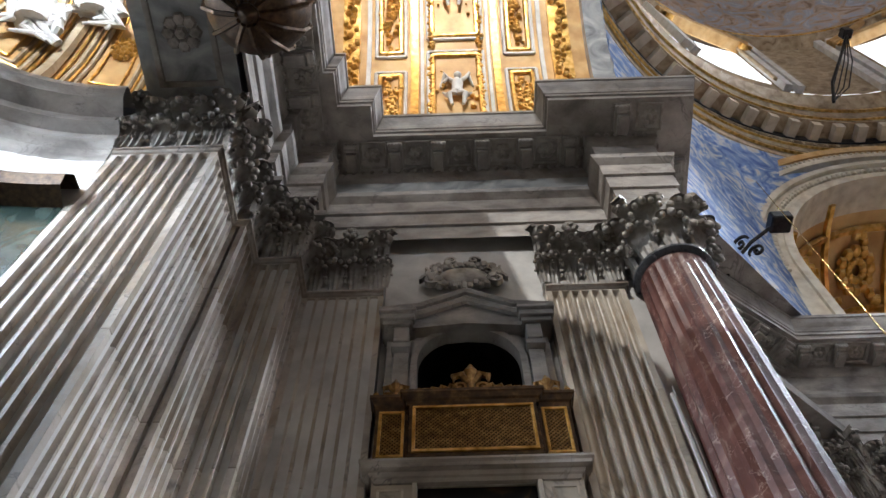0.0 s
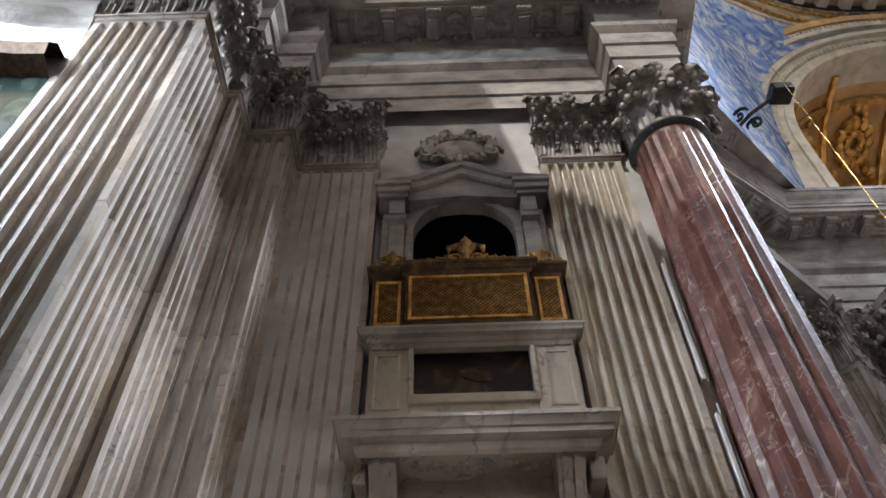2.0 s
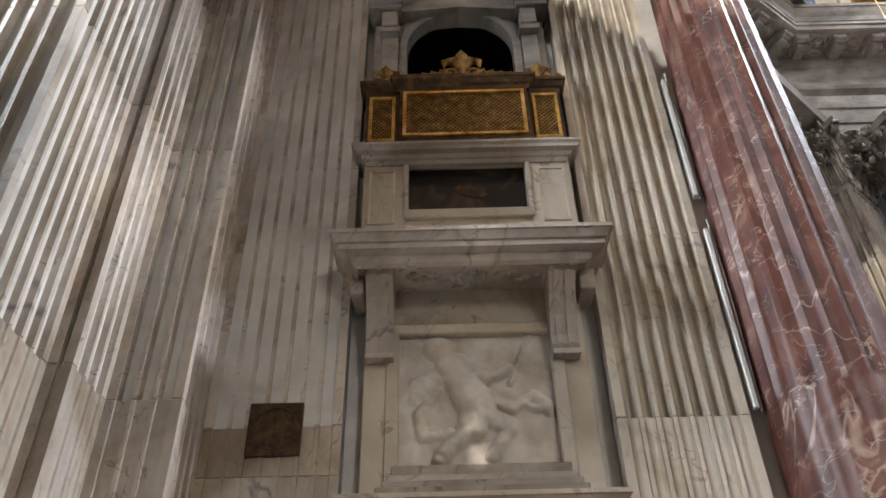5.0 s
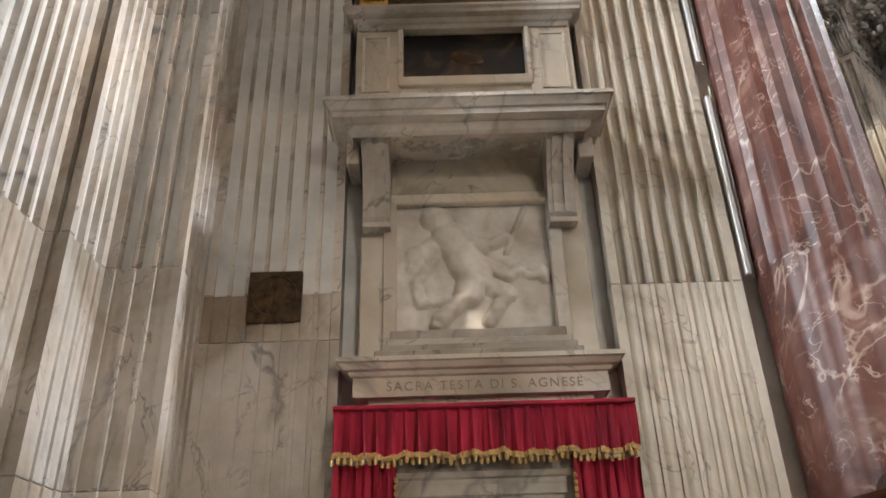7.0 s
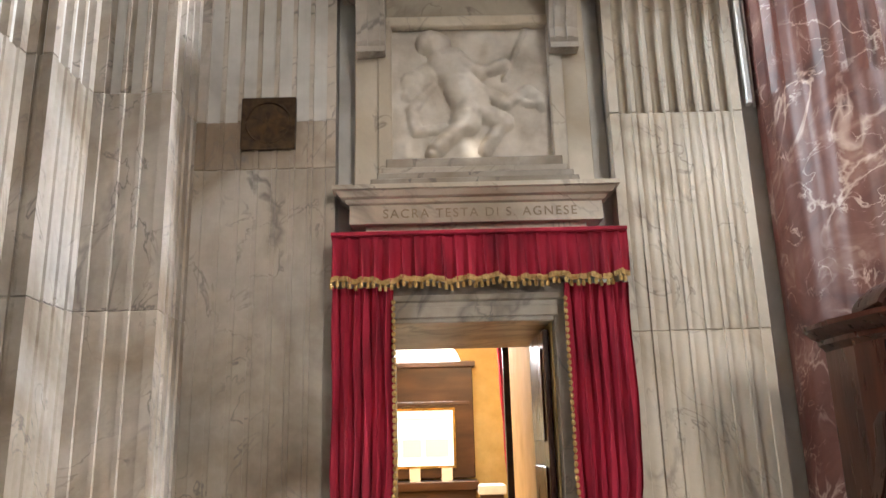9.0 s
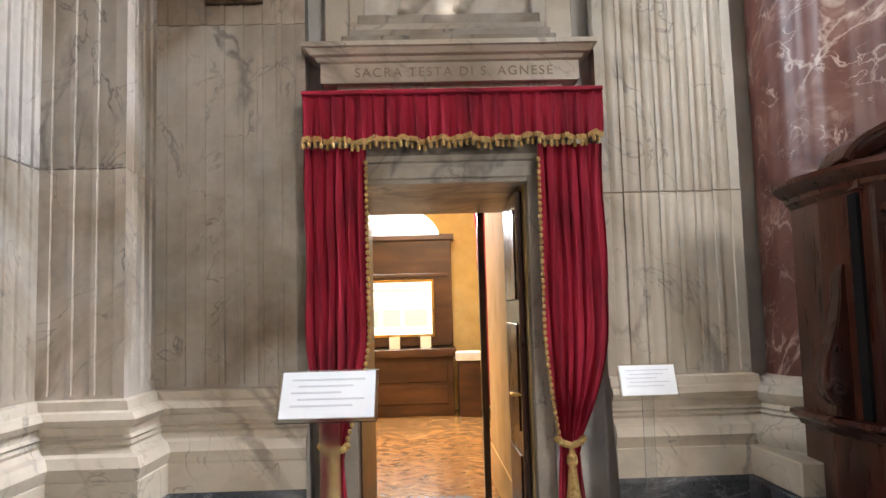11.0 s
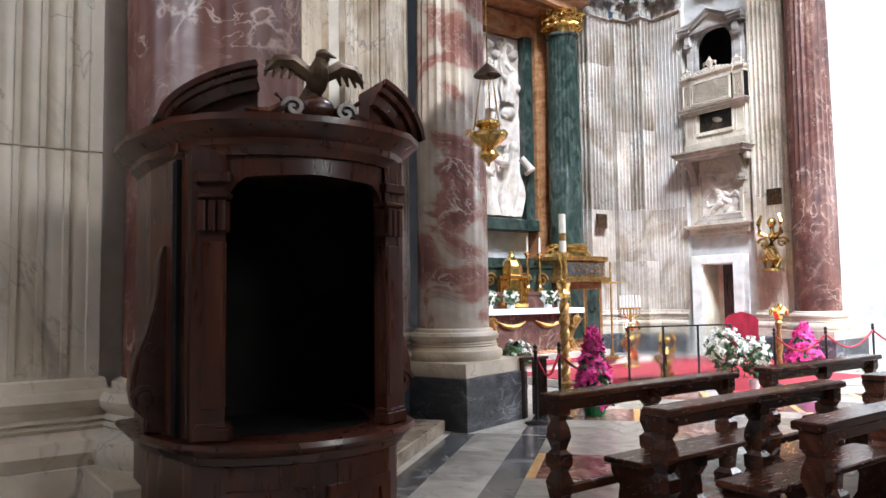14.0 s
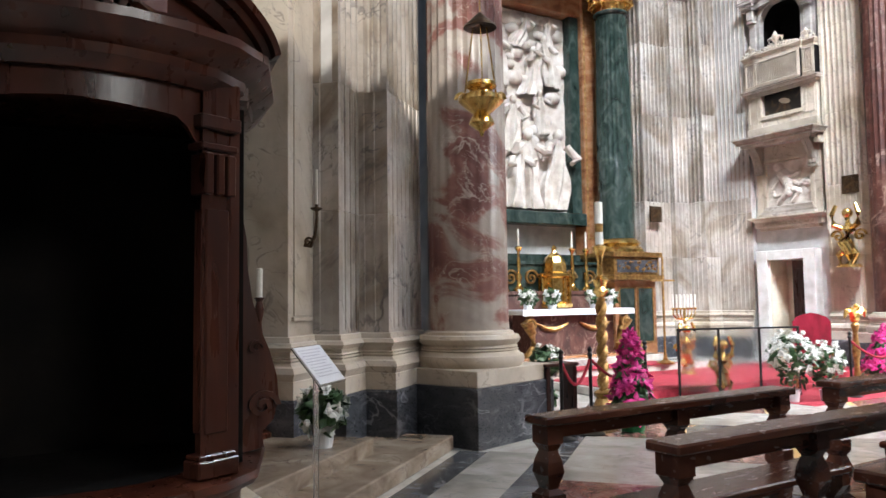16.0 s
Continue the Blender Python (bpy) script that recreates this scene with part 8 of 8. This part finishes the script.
th = thing("celebrant_chair", "red velvet celebrant chair with a gilt wooden frame", "chair", Matrix.Translation((14.35, 9.05, 0.012)) @ Matrix.Rotation(-0.95, 4, "Z"))
bm = bmesh.new()
pts = [(-0.29, 0.55), (0.29, 0.55), (0.30, 1.12), (0.24, 1.20), (0.12, 1.25), (0.0, 1.28), (-0.12, 1.25), (-0.24, 1.20), (-0.30, 1.12)]
lo = [bm.verts.new((x, 0.22, z)) for x, z in pts]
hi = [bm.verts.new((x, 0.30, z)) for x, z in pts]
bm.faces.new(lo); bm.faces.new(list(reversed(hi)))
for j in range(9):
    bm.faces.new((lo[j], hi[j], hi[(j + 1) % 9], lo[(j + 1) % 9]))
part("backrest", bm, VELVET, th, "red velvet backrest")
part("seat", boxes((-0.31, 0.31, -0.30, 0.26, 0.42, 0.54), bevel=0.03), VELVET, th, "red velvet seat")
part("seat_frame", boxes((-0.32, 0.32, -0.31, 0.27, 0.36, 0.42), bevel=0.008), OLDGILT, th)
for x in (-0.27, 0.27):
    for y in (-0.26, 0.23):
        part("leg", lathe(bmesh.new(), [(0.03, 0), (0.02, 0.05), (0.04, 0.18), (0.02, 0.28), (0.035, 0.37)], 8, x, y), OLDGILT, th)
    part("armrest", boxes((x - 0.03, x + 0.03, -0.28, 0.25, 0.68, 0.72), (x - 0.02, x + 0.02, -0.26, -0.22, 0.42, 0.68), bevel=0.008), OLDGILT, th)
le = thing("gilt_lectern", "gilded lectern stand with an eagle beside the chair", "lectern", Matrix.Translation((15.25, 8.85, 0.012)))
part("stand", lathe(bmesh.new(), [(0.18, 0), (0.18, 0.04), (0.06, 0.10), (0.04, 0.4), (0.07, 0.6), (0.035, 0.9), (0.07, 1.05), (0.03, 1.12)], 12), OLDGILT, le, smooth=True)
bm = bmesh.new()
for s in (-1, 1):
    tube(bm, [(0, 0, 1.15), (s * 0.14, -0.02, 1.32), (s * 0.26, -0.02, 1.30), (s * 0.30, 0, 1.18)], [0.06, 0.06, 0.045, 0.015], 8)
blob(bm, (0, 0, 1.2), 0.09, 8, 6, (1, 1, 1.4)); blob(bm, (0, -0.03, 1.38), 0.045, 8, 6)
part("eagle", bm, GILT, le, "gilded eagle", smooth=True)

# ---- plants ----


def foliage(bm, n, place, size, up=0.4):
    for k in range(n):
        c, nrm = place()
        nrm = (nrm + Vector((random.gauss(0, 0.35), random.gauss(0, 0.35), random.gauss(up * 0.3, 0.3)))).normalized()
        a = nrm.cross(Vector((0, 0, 1)))
        a = a.normalized() if a.length > 0.05 else Vector((1, 0, 0))
        b = nrm.cross(a)
        s = size * random.uniform(0.7, 1.3)
        t = random.uniform(0, 2 * math.pi)
        a, b = a * math.cos(t) + b * math.sin(t), b * math.cos(t) - a * math.sin(t)
        vs = [bm.verts.new(c + v) for v in (-a * s * 0.1, b * s * 0.38 + a * s * 0.45 - nrm * s * 0.05, a * s * 1.1 + nrm * s * 0.15, -b * s * 0.38 + a * s * 0.45 - nrm * s * 0.05)]
        bm.faces.new(vs)


def cone_place(h, r, z0):
    def f():
        t = random.random() ** 0.8
        a = random.uniform(0, 2 * math.pi)
        rr = r * (1 - t * 0.86) * random.uniform(0.82, 1.08)
        return Vector((rr * math.cos(a), rr * math.sin(a), z0 + h * t)), Vector((math.cos(a), math.sin(a), 0.35))
    return f


def ball_place(r, c):
    def f():
        v = Vector((random.gauss(0, 1), random.gauss(0, 1), random.gauss(0.3, 1))).normalized()
        return Vector(c) + v * r * random.uniform(0.75, 1.05), v
    return f


def pink_tower(m, h, r):
    root = thing("poinsettia_tower", "tall cone of magenta poinsettias in a green foil pot", "plant", m, "poinsettia towers")
    bm = bmesh.new()
    place = cone_place(h - 0.16, r, 0.16)
    for k in range(150):
        c, nrm = place()
        for j in range(6):
            foliage(bm, 1, lambda: (c, nrm), 0.085)
    part("crown", bm, PINK, root, "crown of magenta bracts")["kind"] = "stuff"
    bm = bmesh.new()
    foliage(bm, 420, cone_place(h - 0.2, r * 0.92, 0.13), 0.085)
    part("leaves", bm, LEAF, root, "dark green leaves")["kind"] = "stuff"
    part("core", lathe(bmesh.new(), [(r * 0.75, 0.15), (r * 0.4, h * 0.55), (0.02, h - 0.1)], 14), LEAF, root)
    part("pot", lathe(bmesh.new(), [(0.13, 0.0), (0.18, 0.17), (0.16, 0.17), (0.12, 0.03)], 16), GREENPOT, root, "green foil pot")
    return root


pink_tower(Matrix.Translation((9.10, 7.95, 0)), 1.16, 0.33)
pink_tower(Matrix.Translation((16.4, 9.0, 0.012)), 0.98, 0.44)


def bouquet(m, h, r, label, group="white bouquets", n=46):
    root = thing("flower_pot", label, "plant", m, group)
    part("pot", lathe(bmesh.new(), [(0.08, 0), (0.11, 0.20), (0.10, 0.20), (0.07, 0.02)], 14), POTWHITE, root, "white pot")
    bm = bmesh.new()
    foliage(bm, 160, ball_place(r, (0, 0, h - r)), 0.10)
    foliage(bm, 60, ball_place(r * 0.6, (0, 0, 0.2 + r * 0.5)), 0.10)
    part("leaves", bm, LEAF, root)
    bm = bmesh.new()
    place = ball_place(r * 1.12, (0, 0, h - r * 0.9))
    for k in range(n):
        c, nrm = place()
        for j in range(7):
            foliage(bm, 1, lambda: (c, nrm), 0.075)
        blob(bm, c, 0.034, 6, 4)
    part("blossoms", bm, PETAL, root, "white blossoms")
    return root


b1 = bouquet(Matrix.Translation((12.75, 8.35, 0)), 1.0, 0.32, "large bouquet of white flowers in a pale pot")
copy_thing(b1, Matrix.Translation((13.25, 8.15, 0)) @ Matrix.Rotation(1.3, 4, "Z") @ Matrix.Scale(0.85, 4))
b2 = bouquet(Matrix.Translation((13.2, 13.15, 1.375)), 0.38, 0.15, "small pot of white flowers on the altar", "altar flowers", 14)
for x in (11.5, 12.1, 13.62):
    copy_thing(b2, Matrix.Translation((x, 13.15, 1.375)) @ Matrix.Rotation(x, 4, "Z"))
q = NICHE @ Vector((0.52, 0.62, 0.30))
bouquet(Matrix.Translation(q), 0.52, 0.20, "white roses in a white pot on the altar step", "white bouquets", 22)
bouquet(Matrix.Translation((8.75, 9.15, 0)), 0.95, 0.2, "white flowers beside the column plinth", "white bouquets", 14)


def stanchion(m):
    root = thing("rope_stanchion", "black rope post on a round foot", "stanchion", m, "rope stanchions")
    part("post", lathe(bmesh.new(), [(0.16, 0), (0.16, 0.02), (0.03, 0.05), (0.022, 0.08), (0.022, 0.90), (0.035, 0.93), (0.02, 0.96), (0.035, 0.99), (0.0, 1.03)], 12), IRON, root, smooth=True)
    return root


ST = [(8.03, 7.95), (8.55, 8.05), (10.0, 8.6), (14.0, 8.2), (15.0, 7.8), (17.0, 7.9), (18.0, 7.4)]
s0 = stanchion(Matrix.Translation((*ST[0], 0)))
for p in ST[1:]:
    copy_thing(s0, Matrix.Translation((*p, 0)))
for a, b in ((0, 1), (1, 2), (3, 4), (4, 5), (5, 6)):
    p, q = Vector((*ST[a], 0.88)), Vector((*ST[b], 0.88))
    bm = tube(bmesh.new(), [p.lerp(q, k / 12) - Vector((0, 0, 0.28 * math.sin(math.pi * k / 12))) for k in range(13)], 0.018, 8)
    solid("barrier_rope", bm, CARPET, "sagging red velvet rope between the posts", "rope", group="barrier ropes", smooth=True)
rk = thing("kneeler", "dark wooden prayer stool beside the column", "stool", Matrix.Translation((8.35, 8.45, 0)))
part("top", boxes((-0.25, 0.25, -0.15, 0.15, 0.78, 0.82), bevel=0.01), WOOD, rk)
for x in (-0.2, 0.2):
    part("side", boxes((x - 0.03, x + 0.03, -0.13, 0.13, 0, 0.78), bevel=0.01), WOOD, rk)

# far side of the crossing
far = thing("wall_far", "bright pale marble wall of the opposite niche", "wall", kind="structure")
part("wall", boxes((-0.2, 7.5, 0.0, 0.4, 0, 13.0)), PLASTER, far)
part("cornice", boxes((-0.2, 7.5, -0.5, 0.0, 12.2, 12.9), bevel=0.02), CORNICE, far)
far.matrix_world = Matrix.Translation((18.6, 9.9, 0)) @ Matrix.Rotation(-0.83, 4, "Z")
copy_thing(col1, Matrix.Translation((22.2, 5.0, 0)))

# ---- floor pieces ----
floor_ob = bpy.data.objects["floor"]
slab_cache = {}


def slab(s0, s1, d0, d1, mat, name="slab", g=0.004):
    w, h = round(s1 - s0 - g, 3), round(d1 - d0 - g, 3)
    key = (w, h, mat.name)
    if key not in slab_cache:
        bm = boxes((-w / 2, w / 2, -h / 2, h / 2, 0.0, 0.005))
        me = bpy.data.meshes.new("slab")
        bm.to_mesh(me); bm.free(); me.materials.append(mat)
        slab_cache[key] = me
    o = new(name, slab_cache[key])
    o.parent = floor_ob
    q = P((s0 + s1) / 2, (d0 + d1) / 2)
    o.matrix_world = Matrix.Translation((q[0], q[1], 0.0)) @ Matrix.Rotation(math.atan2(MU.y, MU.x), 4, "Z")


for k in range(7):
    slab(-4.2 + k * 0.9, -3.3 + k * 0.9, 0.16, 0.46, FLOORDARK)
    slab(-4.2 + k * 0.9, -3.3 + k * 0.9, 1.02, 1.32, FLOORDARK)
for k in range(6):
    slab(-4.2 + k * 1.06, -3.14 + k * 1.06, 0.46, 1.02, FLOORWHITE)
for k in range(4):
    slab(2.16 + k * 1.0, 3.16 + k * 1.0, 1.0, 1.32, FLOORDARK)
for j in range(6):
    d = 1.32 + j * 1.1
    for k in range(11):
        s = -4.4 + k * 1.1
        if (j + k) % 3 == 1:
            slab(s, s + 1.1, d, d + 0.09, OCHRE, "inlay_strip")
            slab(s, s + 1.1, d + 1.01, d + 1.1, OCHRE, "inlay_strip")
            slab(s, s + 1.1, d + 0.09, d + 1.01, FLOORRED)
        elif (j + k) % 3 == 2 and j % 2:
            slab(s, s + 1.1, d, d + 1.1, FLOORDARK)
        else:
            slab(s, s + 0.55, d, d + 1.1, FLOORWHITE)
            slab(s + 0.55, s + 1.1, d, d + 1.1, FLOORWHITE)

# parquet blocks near the sacristy door
bm0 = boxes((-0.15, 0.15, -0.034, 0.034, 0.004, 0.008))
pm = bpy.data.meshes.new("parquet_block")
bm0.to_mesh(pm); bm0.free(); pm.materials.append(PARQUET)
pf = bpy.data.objects["sacristy_floor"]
cnt = 0
for j in range(38):
    for k in range(7):
        y = 6.6 + j * 0.175
        x = -0.85 + k * 0.27
        if x > 1.3 or cnt >= 290:
            continue
        for e in (0, 1):
            if cnt < 290 and (e == 0 or y < 9.5):
                o = new("parquet_block", pm)
                o.parent = pf
                o.matrix_world = Matrix.Translation((x + e * 0.13, y + e * 0.05, 0)) @ Matrix.Rotation(math.pi / 4 * (1 if (k + e) % 2 else -1), 4, "Z")
                cnt += 1
